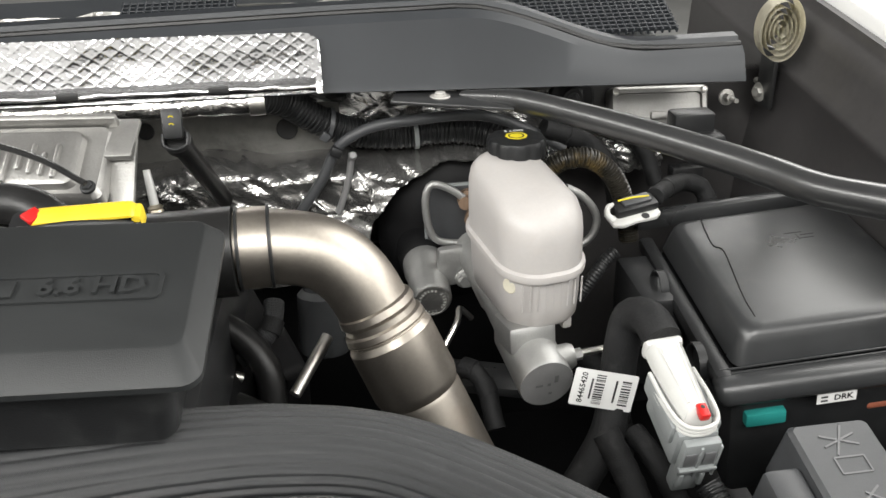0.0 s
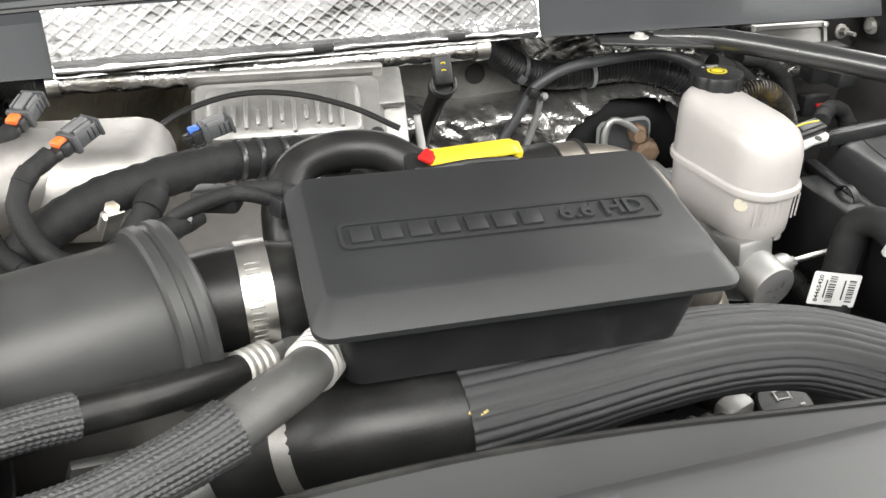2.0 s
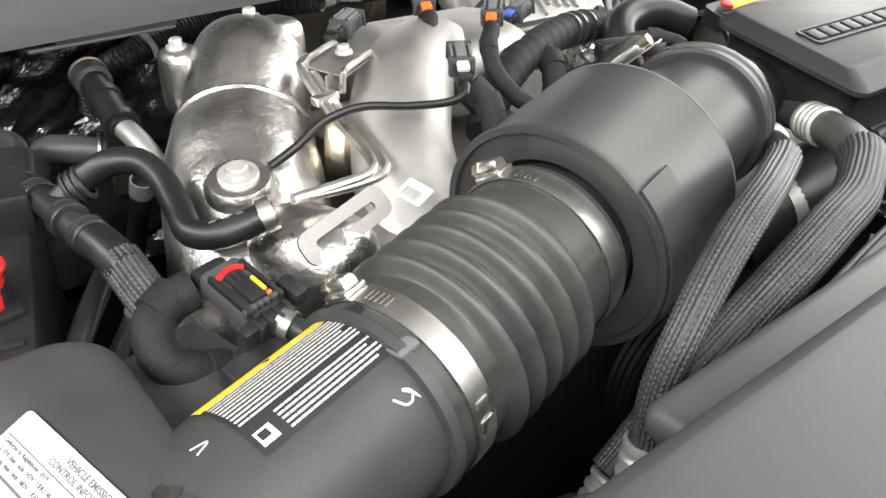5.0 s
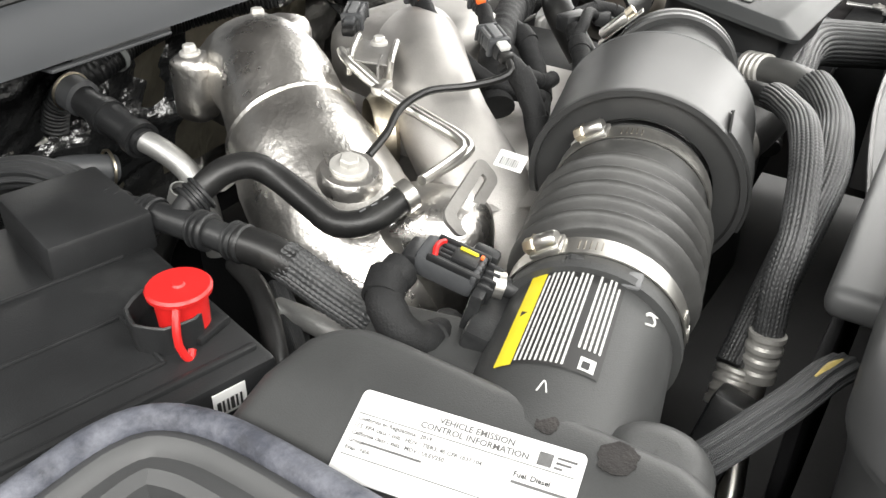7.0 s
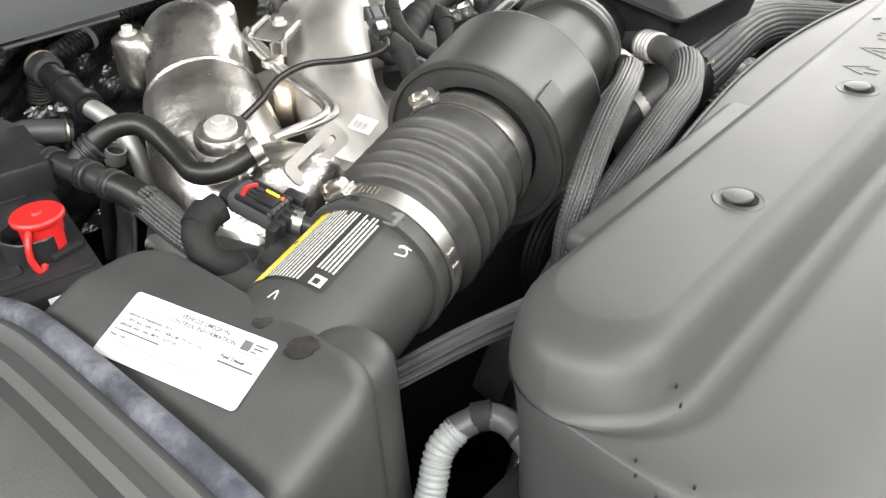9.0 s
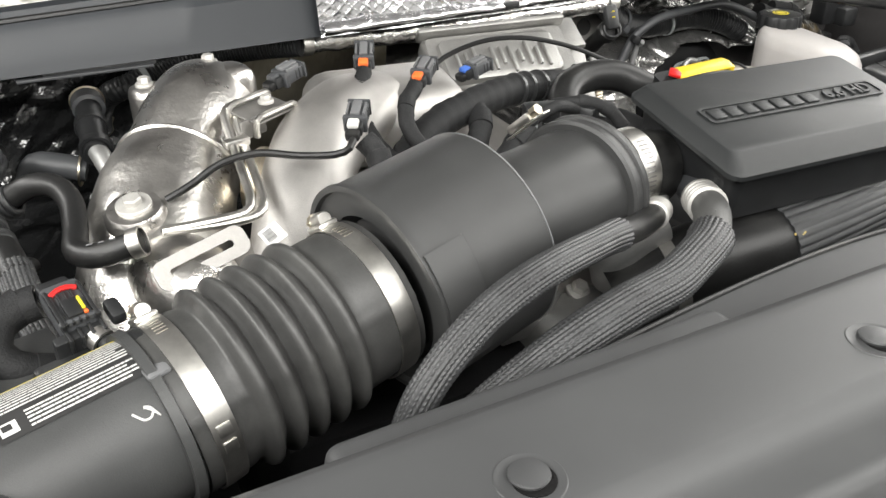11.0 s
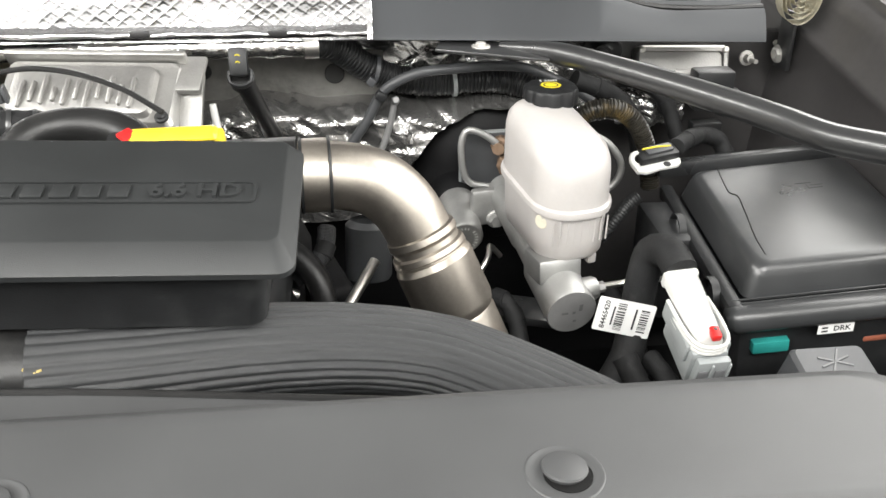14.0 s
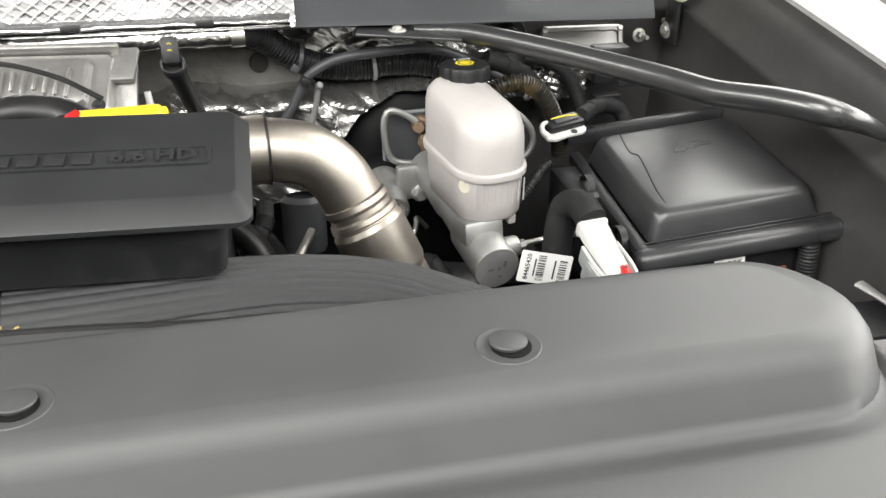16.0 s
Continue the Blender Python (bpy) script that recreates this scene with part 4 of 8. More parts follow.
    rng = random.Random(6)
    for k in range(16):
        a = 63.8 + 2.95 * k
        s, words = 0.059 if k < 11 else 0.074, []
        while s < (0.134 if k % 3 else 0.128) and k != 10:
            w = rng.uniform(0.004, 0.013) if k < 10 else rng.uniform(0.002, 0.007)
            words.append(wrap(s, min(s + w, 0.1345), a, a + 1.3, R + 0.0003, 1))
            s += w + 0.0004
        if words:
            part("print", join(*words), WINK, lab, "white printed line", smooth=False)
    part("print", wrap(0.0592, 0.0685, 99.5, 108.5, R + 0.0003, 3), WINK, lab, "white printed mark")
    part("print", wrap(0.0605, 0.0657, 101, 105.5, R + 0.0005, 3), INK, lab, "black printed panel")
    def on_neck(s0, deg, lift=0.0):
        a0 = radians(deg)
        return AX[0] + d * s0 + (e1 * math.cos(a0) + up * math.sin(a0)) * (0.0527 + lift)
    part("chalk_mark", tube([on_neck(s0, g, 0.0001) for s0, g in ((0.1255, 130.2), (0.1281, 132.2), (0.1299, 135.6), (0.1316, 139.2))], [0.0009, 0.0013, 0.0009, 0.0004], 6, 0.0008, flat=1.0), WINK, th, "white handwritten mark")
    part("chalk_mark", tube([on_neck(s0, g, 0.0001) for s0, g in ((0.1288, 135.4), (0.1266, 137.7), (0.1232, 137.5), (0.1212, 135.2), (0.1185, 130.9))], 0.0007, 6, 0.0008), WINK, th, "white handwritten mark")
    part("chalk_mark", tube([on_neck(s0, g, 0.0001) for s0, g in ((0.0385, 83), (0.046, 85.5), (0.0385, 88.5))], 0.00045, 6, 0.0008), WINK, th, "white handwritten mark")
    part("chalk_mark", tube([on_neck(s0, g, 0.0001) for s0, g in ((0.141, 98), (0.1425, 102))], 0.0016, 6, 0.0008), WINK, th, "white handwritten mark")
    part("locating_tab", rbox((0.014, 0.012, 0.004), m=frame_from(on_neck(0.141, 114, 0.002), d, -e1)), MOULD, th, "pale moulded tab")
    part("locating_tab", rbox((0.012, 0.012, 0.004), m=frame_from(on_neck(0.143, 78, 0.002), d, -e1)), PLASTIC, th)
    return th


airbox()


# ---- hoses in front ----
def big_hose():
    th = thing("coolant_hose", "thick black coolant hose in a ribbed woven sleeve", "hose", (0.1, 0.24, 1.15))
    stub = [(-0.085, 0.262, 1.165), (-0.05, 0.25, 1.185), (-0.02, 0.240, 1.196), (0.02, 0.236, 1.198), (0.06, 0.2345, 1.198)]
    part("bare_end", tube(stub, [0.036, 0.0365, 0.037, 0.037, 0.0365], 36), RUBBER, th, "bare black rubber hose end")
    slv = [(0.055, 0.2345, 1.198), (0.12, 0.239, 1.1985), (0.20, 0.248, 1.197), (0.27, 0.252, 1.192), (0.33, 0.246, 1.183), (0.39, 0.218, 1.170), (0.45, 0.178, 1.157), (0.52, 0.127, 1.142), (0.60, 0.07, 1.117)]
    part("sleeve", tube(slv, [0.0385, 0.036, 0.0335, 0.032, 0.031, 0.031, 0.031, 0.031, 0.031], 224, 0.0011, lambda s, a, r: r + 0.0017 * (abs(math.sin(a * 15)) ** 0.6 - 0.6) + 0.00025 * abs(math.sin(a * 15)) * math.sin(s * 2300 + (3 if int(a * 15 / math.pi) % 2 else -3) * a * 15) + 0.0006 * noise.noise((s * 40, math.cos(a) * 2, math.sin(a) * 2))), BIGRIB, th, "ribbed woven black sleeve", angle=80)
    f = Vector((-0.045, 0.249, 1.187))
    cl = part("spring_clamp", lathe([(0.0365, -0.006), (0.0385, -0.006), (0.0388, 0.006), (0.0365, 0.006)], f, (0.93, -0.25, 0.25), 40), BRACKET, th, "dull spring clamp")
    part("ear", rbox((0.006, 0.012, 0.03), f + Vector((-0.012, -0.03, -0.03)), 0.0015, (0, 0, 12)), BRACKET, cl)
    part("paint_mark", tube([(0.056, 0.2065, 1.222), (0.062, 0.2045, 1.220), (0.068, 0.2055, 1.2215)], 0.0012, 6, 0.002), OCHRE, th, "faded ochre paint mark")
    return th


big_hose()


def crimp(parent, at, axis, r, length):
    prof = [(r * 0.8, 0), (r, 0.001)]
    n = 3
    for k in range(n):
        s = length * (0.12 + 0.8 * k / n)
        prof += [(r, s), (r * 0.9, s + length * 0.06), (r * 0.9, s + length * 0.12), (r, s + length * 0.18)]
    prof += [(r, length), (r * 0.7, length)]
    return part("crimp_collar", lathe(prof, at, axis, 28), BOLTM, parent, "crimped bright metal collar", angle=30)


def plait(count):
    """Lengthwise plaits whose threads slant to and fro, for a woven sleeve."""
    def shape(s, a, r):
        u = a * count / (2 * math.pi)
        ridge = abs(math.sin(math.pi * u)) ** 0.7
        slant = (u % 1.0) if int(u) % 2 else 1 - (u % 1.0)
        thread = 0.5 + 0.5 * math.sin(s * 1750 + slant * 6.0)
        return r - 0.0009 + 0.0006 * ridge + 0.0007 * thread * ridge + 0.0005 * noise.noise((s * 30, math.cos(a) * 1.5, math.sin(a) * 1.5))
    return shape


def braided_hoses():
    th = thing("refrigerant_hose", "black hose in a woven sleeve with a crimped metal end", "hose", (-0.3, 0.15, 1.1), "braided hoses")
    pts = [(-0.060, 0.254, 1.251), (-0.085, 0.235, 1.259), (-0.12, 0.209, 1.273), (-0.175, 0.178, 1.292)]
    part("bare_hose", tube(pts, 0.0105, 18), RUBBER, th)
    slv = [(-0.155, 0.188, 1.2865), (-0.172, 0.179, 1.292), (-0.195, 0.168, 1.297), (-0.240, 0.148, 1.305), (-0.283, 0.134, 1.302), (-0.316, 0.125, 1.289), (-0.342, 0.119, 1.268), (-0.356, 0.119, 1.240), (-0.366, 0.116, 1.204)]
    part("woven_sleeve", tube(slv, 0.0098, 40, 0.006), INK, th, "dark lining of the sleeve", angle=80)
    tagged(part("braid", tube(slv, [0.0124, 0.0114, 0.0112, 0.0112, 0.0112, 0.0110, 0.0108, 0.0106, 0.0104], 160, 0.0008, plait(22)), STRAND, th, "", angle=80), "grey-black braided strands of the sleeve", kind="stuff")
    crimp(th, Vector((-0.074, 0.243, 1.2555)), (0.74, 0.60, -0.2), 0.0125, 0.021)
    part("pipe_end", tube([(-0.062, 0.253, 1.252), (-0.045, 0.269, 1.2465), (-0.034, 0.281, 1.246), (-0.036, 0.291, 1.254), (-0.050, 0.298, 1.262)], 0.0072, 14), ALLOY, th, "bent aluminium pipe end")
    th2 = thing("refrigerant_hose", "wide black hose in a woven sleeve with a crimped metal collar", "hose", (-0.2, 0.15, 1.1), "braided hoses")
    part("bare_hose", tube([(-0.030, 0.230, 1.262), (-0.042, 0.212, 1.266), (-0.062, 0.190, 1.271), (-0.088, 0.166, 1.274), (-0.12, 0.149, 1.273)], [0.0140, 0.0145, 0.0146, 0.0142, 0.0138], 24), BAREHOSE, th2, "grey bare rubber hose end")
    for k in range(4):
        part("print", rbox((0.0035, 0.0009, 0.0004), m=frame_from(Vector((-0.046 - 0.007 * k, 0.2075 - 0.0078 * k, 1.2815 + 0.0016 * k)), (-0.66, -0.73, 0.15), (0.7, -0.7, 0))), MOULD, th2, "pale printed dash")
    slv = [(-0.082, 0.170, 1.274), (-0.095, 0.161, 1.274), (-0.115, 0.151, 1.273), (-0.147, 0.138, 1.271), (-0.195, 0.128, 1.270), (-0.237, 0.122, 1.263), (-0.270, 0.122, 1.248), (-0.33, 0.126, 1.21), (-0.374, 0.131, 1.173)]
    part("woven_sleeve", tube(slv, [0.0150, 0.0142, 0.0140, 0.0140, 0.0138, 0.0136, 0.0130, 0.0122, 0.0115], 48, 0.006), INK, th2, "dark lining of the sleeve", angle=80)
    tagged(part("braid", tube(slv, [0.0176, 0.0160, 0.0156, 0.0156, 0.0154, 0.0152, 0.0148, 0.0140, 0.0132], 208, 0.0008, plait(28)), STRAND, th2, "", angle=80), "grey-black braided strands of the sleeve", kind="stuff")
    crimp(th2, Vector((-0.0345, 0.2235, 1.2635)), (0.48, 0.86, -0.18), 0.0168, 0.025)
    part("rubber_pipe", tube([(-0.024, 0.243, 1.2595), (-0.012, 0.268, 1.2555), (-0.002, 0.295, 1.2525)], 0.0125, 20), DGREYP, th2, "dark rubber pipe")
    part("white_ring", lathe([(0.0128, -0.0012), (0.0134, 0), (0.0128, 0.0012)], (-0.0035, 0.291, 1.2528), (0.30, 0.94, -0.08), 24), GREYP, th2, "pale ring")
    part("seal_ring", lathe([(0.0120, -0.003), (0.0134, -0.0025), (0.0134, 0.0025), (0.0120, 0.003)], (-0.001, 0.298, 1.2523), (0.30, 0.94, -0.08), 24), RUBBER, th2)
    part("pipe_end", tube([(-0.002, 0.295, 1.2525), (0.005, 0.318, 1.251), (0.014, 0.34, 1.249)], 0.0095, 16), RUSTY, th2, "reddish copper pipe end")
    return th


braided_hoses()


# ---- charge pipe and brake parts ----
def charge_pipe():
    th = thing("charge_pipe", "brushed stainless steel elbow pipe with clamped boot", "pipe", (0.3, 0.5, 1.0))
    pts = [(0.172, 0.476, 1.231), (0.215, 0.480, 1.231), (0.250, 0.483, 1.229), (0.286, 0.484, 1.219), (0.312, 0.479, 1.197), (0.330, 0.471, 1.165)]
    part("elbow", tube(pts, 0.0322, 44, 0.004), STEEL, th)
    d = Vector((0.38, -0.20, -0.90)).normalized()
    c = Vector((0.329, 0.4715, 1.168))
    part("socket", lathe([(0.031, -0.006), (0.0345, -0.004), (0.0355, 0.002), (0.0335, 0.006), (0.0338, 0.011), (0.0365, 0.013), (0.0375, 0.018), (0.036, 0.022), (0.0395, 0.028), (0.0400, 0.078), (0.0385, 0.084), (0.0365, 0.088), (0.0375, 0.092), (0.0375, 0.2)], c, d, 44), STEEL, th, angle=28)
    part("weld_bead", tube([c + d * 0.0205 + (d.orthogonal().normalized() * math.cos(k * math.pi / 12) + d.cross(d.orthogonal().normalized()) * math.sin(k * math.pi / 12)) * 0.0365 for k in range(25)], 0.0012, 6, 0.003, lambda q, g, w: w * (1 + 0.3 * math.sin(q * 900))), STEEL, th, "rippled weld bead")
    part("boot", lathe([(0.034, 0), (0.0380, 0.001), (0.0380, 0.082), (0.034, 0.083)], (0.134, 0.472, 1.231), (1, 0.05, 0), 40), RUBBER, th)
    for x in (0.2185, 0.2445):
        part("retaining_ring", lathe([(0.033, -0.0015), (0.0362, -0.001), (0.0362, 0.001), (0.033, 0.0015)], (x, 0.4795 + 0.08 * (x - 0.2185), 1.231), (1, 0.08, -0.02), 40), PLASTIC, th)
    part("band", lathe([(0.0325, -0.0115), (0.0345, -0.0115), (0.0348, 0), (0.0345, 0.0115), (0.0325, 0.0115)], (0.2315, 0.4805, 1.231), (1, 0.08, -0.02), 40), STEEL, th, "bright steel band")
    return th


charge_pipe()


def brake_unit():
    th = thing("brake_reservoir", "milky white brake fluid reservoir with a black cap", "fluid reservoir", (0.49, 0.58, 1.09))
    m = Matrix.Translation((0.483, 0.580, 0)) @ pose(0, 0, 0, 0, 0, 12) @ Matrix.Diagonal((0.86, 1, 1, 1))
    lv = []
    slope = lambda z, k: (lambda x, y: z + k * y)
    for x0, x1, y0, y1, r, z, k in ((-0.041, 0.041, -0.064, 0.05, 0.032, 1.106, 0), (-0.046, 0.046, -0.069, 0.072, 0.038, 1.112, 0), (-0.0475, 0.0475, -0.0705, 0.076, 0.04, 1.13, 0.02), (-0.0485, 0.0485, -0.0715, 0.077, 0.04, 1.162, 0.05),
                                      (-0.053, 0.053, -0.076, 0.0815, 0.044, 1.163, 0.05), (-0.0535, 0.0535, -0.0765, 0.082, 0.044, 1.167, 0.05), (-0.053, 0.053, -0.076, 0.0815, 0.044, 1.170, 0.05),
                                      (-0.0495, 0.0495, -0.0725, 0.078, 0.04, 1.172, 0.05), (-0.0495, 0.0495, -0.072, 0.0775, 0.04, 1.202, 0.08), (-0.049, 0.049, -0.070, 0.0775, 0.04, 1.217, 0.11), (-0.046, 0.046, -0.064, 0.076, 0.038, 1.2275, 0.12), (-0.039, 0.039, -0.053, 0.073, 0.034, 1.2335, 0.115), (-0.024, 0.024, -0.033, 0.07, 0.022, 1.2365, 0.10)):
        lv.append((rrect(x0, x1, y0, y1, r, 9), slope(z, k)))
    part("tank", stack(lv, m), RES, th, angle=40)
    c = (0.487, 0.648, 1.232)
    part("neck", lathe([(0.024, -0.01), (0.024, 0.012)], c), RES, th)
    grip = lambda a, r, h: r * (1 - 0.07 * (0.5 + 0.5 * math.cos(a * 10)) ** 3)
    cap = part("cap", lathe([(0.027, 0), (0.031, 0.001), (0.031, 0.016), (0.0295, 0.0195), (0.024, 0.0205), (0, 0.0205)], (c[0], c[1], 1.236), (0, 0, 1), 80, shape=grip), PLASTIC, th, "black scalloped cap", angle=40)
    part("cap_label", lathe([(0.012, 0.0002), (0, 0.0002)], (c[0], c[1], 1.2568), (0, 0, 1), 8), YELLOW, cap, "yellow printed symbol")
    part("cap_ring", lathe([(0.0085, 0.0004), (0.0068, 0.0004)], (c[0], c[1], 1.2568)), INK, cap)
    part("cap_writing", text_bm("DOT 3", 0.007, Matrix.Translation((c[0], c[1] + 0.0165, 1.2571)) @ pose(0, 0, 0, 0, 0, 180), 0.0001), WINK, cap, "writing DOT 3", smooth=False)
    for k in range(9):
        x = -0.036 + 0.009 * k
        part("moulded_rib", tube([m @ Vector(p) for p in ((x, -0.0700 + 0.25 * x * x / 0.05 * 0.6, 1.128), (x, -0.0712 + 0.25 * x * x / 0.05 * 0.6, 1.156))], 0.0009, 6), RES, th)
    part("level_mark", lathe([(0.008, 0.0), (0.0072, 0.0006), (0, 0.0006)], m @ Vector((-0.043, -0.050, 1.150)), (-0.75, -0.66, 0), 20), CREAM, th, "embossed round level mark")
    for x in (-0.02, 0.026):
        part("lug", rbox((0.012, 0.012, 0.014), (x, -0.052, 1.101), 0.003, m=m), RES, th)
    mc = thing("master_cylinder", "bare cast aluminium brake master cylinder", "master cylinder", (0.47, 0.6, 1.05))
    a, b = Vector((0.452, 0.72, 1.098)), Vector((0.486, 0.480, 1.064))
    ax = (b - a).normalized()
    part("barrel", lathe([(0.024, 0), (0.024, 0.10), (0.022, 0.11), (0.0225, 0.15), (0.0275, 0.165), (0.0275, (b - a).length - 0.002), (0.0262, (b - a).length)], a, ax, 36), ALLOY, mc)
    end = part("end_plug", lathe([(0.0265, -0.001), (0.0265, 0.0), (0.0, 0.0006)], b, ax, 36), PLUG, mc, "dull grey end plug")
    me = frame_from(b + ax * 0.001, (1, 0.15, 0), (0, -0.2, 1))
    part("print", bars_bm([(-0.008, 0.0, 0.007, 0.003), (0.009, 0.006, 0.004, 0.009), (0.002, 0.0, 0.0035, 0.0035), (0.004, -0.012, 0.0035, 0.003)], me), GINK, end, "printed bars", smooth=False)
    part("outlet_boss", join(lathe([(0.013, 0), (0.013, 0.022), (0.011, 0.026), (0, 0.026)], (0.492, 0.503, 1.075), (1, 0.1, 0.1), 20), lathe([(0.006, 0.0), (0.006, 0.008)], (0.518, 0.505, 1.0775), (1, 0.1, 0.1), 6)), ALLOY, mc)
    part("neck_block", rbox((0.05, 0.05, 0.03), (0.475, 0.535, 1.092), 0.006, (-8, 0, 10)), ALLOY, mc)
    part("mount_flange", rbox((0.085, 0.014, 0.05), (0.447, 0.705, 1.085), 0.006, (0, 0, 8)), ALLOY, mc)
    part("nut", hexbolt((0.437, 0.693, 1.07), (0, -1, 0), 0.009, 0.009, 0.012), ALLOY, mc)
    single("brake_line", tube([(0.52, 0.506, 1.078), (0.56, 0.51, 1.08), (0.60, 0.52, 1.075), (0.62, 0.55, 1.05)], 0.0035, 10), ZINC, "bright steel brake line from the master cylinder", "brake line")
    single("brake_line", tube([(0.44, 0.67, 1.03), (0.425, 0.66, 1.05), (0.42, 0.64, 1.045), (0.40, 0.62, 1.02)], 0.0035, 10), ZINC, "bent steel brake line behind the reservoir", "brake line")
    acc = thing("accumulator", "grey cylindrical pressure accumulator with a knurled end", "accumulator", (0.39, 0.70, 1.05))
    a2, b2 = Vector((0.392, 0.80, 1.075)), Vector((0.395, 0.668, 1.058))
    ax2 = (b2 - a2).normalized()
    L2 = (b2 - a2).length
    part("body", lathe([(0.026, 0), (0.0262, L2 * 0.55), (0.024, L2 * 0.58), (0.0235, L2 - 0.004), (0.021, L2), (0.0, L2)], a2, ax2, 32), ALLOY, acc)
    part("end_cap", lathe([(0.0205, L2 + 0.0003), (0.0205, L2 + 0.0012), (0.0185, L2 + 0.0014), (0.0180, L2 + 0.0006), (0.0, L2 + 0.0006)], a2, ax2, 32), MODULE, acc, "stamped end cap")
    mk = frame_from(b2 + ax2 * 0.0009, (1, 0, 0), (0, -0.1, 1))
    marks = []
    for k in range(22):
        if k % 7 != 6:
            a = 2 * math.pi * k / 22
            marks.append(bars_bm([(0, 0.0145, 0.0016, 0.0036)], mk @ Matrix.Rotation(a, 4, "Z")))
    part("stamped_marks", join(*marks), WINK, acc, "pale stamped ring of marks", smooth=False)
    part("rear_cup", lathe([(0.029, 0.0), (0.031, 0.03), (0.029, 0.052), (0.024, 0.058)], a2, ax2, 32), DARK, acc)
    return th


brake_unit()


def strut_brace():
    th = thing("strut_brace", "glossy black tubular strut brace across the bay", "strut brace", (0.6, 0.5, 1.25))
    pts = [(0.44, 0.715, 1.283), (0.50, 0.668, 1.286), (0.578, 0.575, 1.283), (0.635, 0.497, 1.28), (0.662, 0.452, 1.279), (0.685, 0.405, 1.279), (0.72, 0.355, 1.284), (0.752, 0.325, 1.281), (0.79, 0.322, 1.268), (0.832, 0.335, 1.247)]
    part("bar", tube(pts, [0.006, 0.0125, 0.0135, 0.0135, 0.0135, 0.0135, 0.0135, 0.0135, 0.010, 0.006], 22), PAINT, th)
    part("mount_plate", rbox((0.13, 0.05, 0.004), (0.43, 0.70, 1.284), 0.0015, (0, 3, -14)), PAINT, th)
    part("bolt", hexbolt((0.415, 0.705, 1.287), (0, 0, 1), 0.006), BOLTM, th)
    return th


strut_brace()


def fuse_box():
    th = thing("fuse_box", "black plastic fuse box with a raised lid", "fuse box", (0.73, 0.5, 1.0))
    m = Matrix.Translation((0.735, 0.51, 1.15)) @ pose(0, 0, 0.006, 3.2, -5.5, -3) @ Matrix.Translation((0, 0, -1.15))
    lv = []
    for i, z in ((0.018, 1.118), (0.0, 1.122), (0.003, 1.132), (0.006, 1.142), (0.0085, 1.1485), (0.011, 1.1522), (0.0145, 1.1543), (0.019, 1.155)):
        lv.append((rrect(-0.098 + i, 0.098 - i, -0.108 + i, 0.118 - i, 0.014, 5), z))
    part("lid", stack(lv, m), FUSEP, th, "satin black lid", angle=30)
    part("moulded_line", tube([m @ Vector(p) for p in ((-0.058, 0.105, 1.1553), (-0.062, 0.075, 1.1553), (-0.064, 0.046, 1.1553), (-0.058, 0.037, 1.1553), (-0.061, 0.008, 1.1553), (-0.069, -0.047, 1.1553), (-0.071, -0.08, 1.155))], 0.0007, 6, 0.003), INK, th)
    for x, y, w, d in ((0.018, 0.050, 0.018, 0.0012), (0.030, 0.044, 0.014, 0.0012), (0.020, 0.042, 0.0012, 0.012), (0.028, 0.038, 0.014, 0.0012)):
        part("embossed_bar", rbox((w, d, 0.0005), (x, y, 1.1551), 0.0003, m=m), PLASTIC, th)
    for k in range(5):
        part("rim_rib", rbox((0.225, 0.0016, 0.002), (-0.002, -0.1165 - 0.0044 * k, 1.1305 - 0.0012 * k), 0.0006, m=m), FUSEP, th)
    part("front_rim", rbox((0.235, 0.03, 0.024), (-0.005, -0.128, 1.118), 0.009, (-12, 0, 0), 3, m=m), FUSEP, th)
    part("side_rim", rbox((0.016, 0.25, 0.018), (-0.112, 0.0, 1.122), 0.005, m=m), PLASTIC, th)
    part("rear_rim", rbox((0.24, 0.016, 0.02), (0.0, 0.137, 1.145), 0.005, m=m), FUSEP, th)
    part("base", rbox((0.21, 0.24, 0.13), (0, 0, 1.05), 0.008, m=m), PLASTIC, th)
    part("hinge", lathe([(0.016, -0.004), (0.018, -0.004), (0.018, 0.004), (0.016, 0.004)], m @ Vector((-0.124, 0.03, 1.125)), (1, 0, 0)), PLASTIC, th)
    part("hinge", lathe([(0.016, -0.004), (0.018, -0.004), (0.018, 0.004), (0.016, 0.004)], m @ Vector((-0.124, -0.085, 1.118)), (1, 0, 0)), PLASTIC, th)
    lab = part("label", rbox((0.034, 0.0006, 0.011), (-0.02, -0.1375, 1.102), 0, m=m), PAPER, th, "small white printed label")
    ml = m @ Matrix.Translation((-0.0145, -0.1382, 1.102)) @ pose(0, 0, 0, 90, 0, 0)
    part("writing", text_bm("DRK", 0.0082, ml, 0.0001), INK, lab, "printed letters DRK", smooth=False)
    part("code_mark", bars_bm([(-0.0165, 0.002, 0.006, 0.002), (-0.0165, -0.002, 0.006, 0.002)], ml), INK, lab, smooth=False)
    part("orange_connector", rbox((0.040, 0.014, 0.008), (0.038, -0.114, 1.070), 0.003, m=m), RUSTO, th, "faded orange connector body")
    part("teal_connector", rbox((0.036, 0.02, 0.014), (-0.075, -0.118, 1.078), 0.002, m=m), TEAL, th, "teal connector body")
    part("tower", rbox((0.045, 0.10, 0.10), (0.612, 0.565, 1.075), 0.006), PLASTIC, th)
    return th


fuse_box()


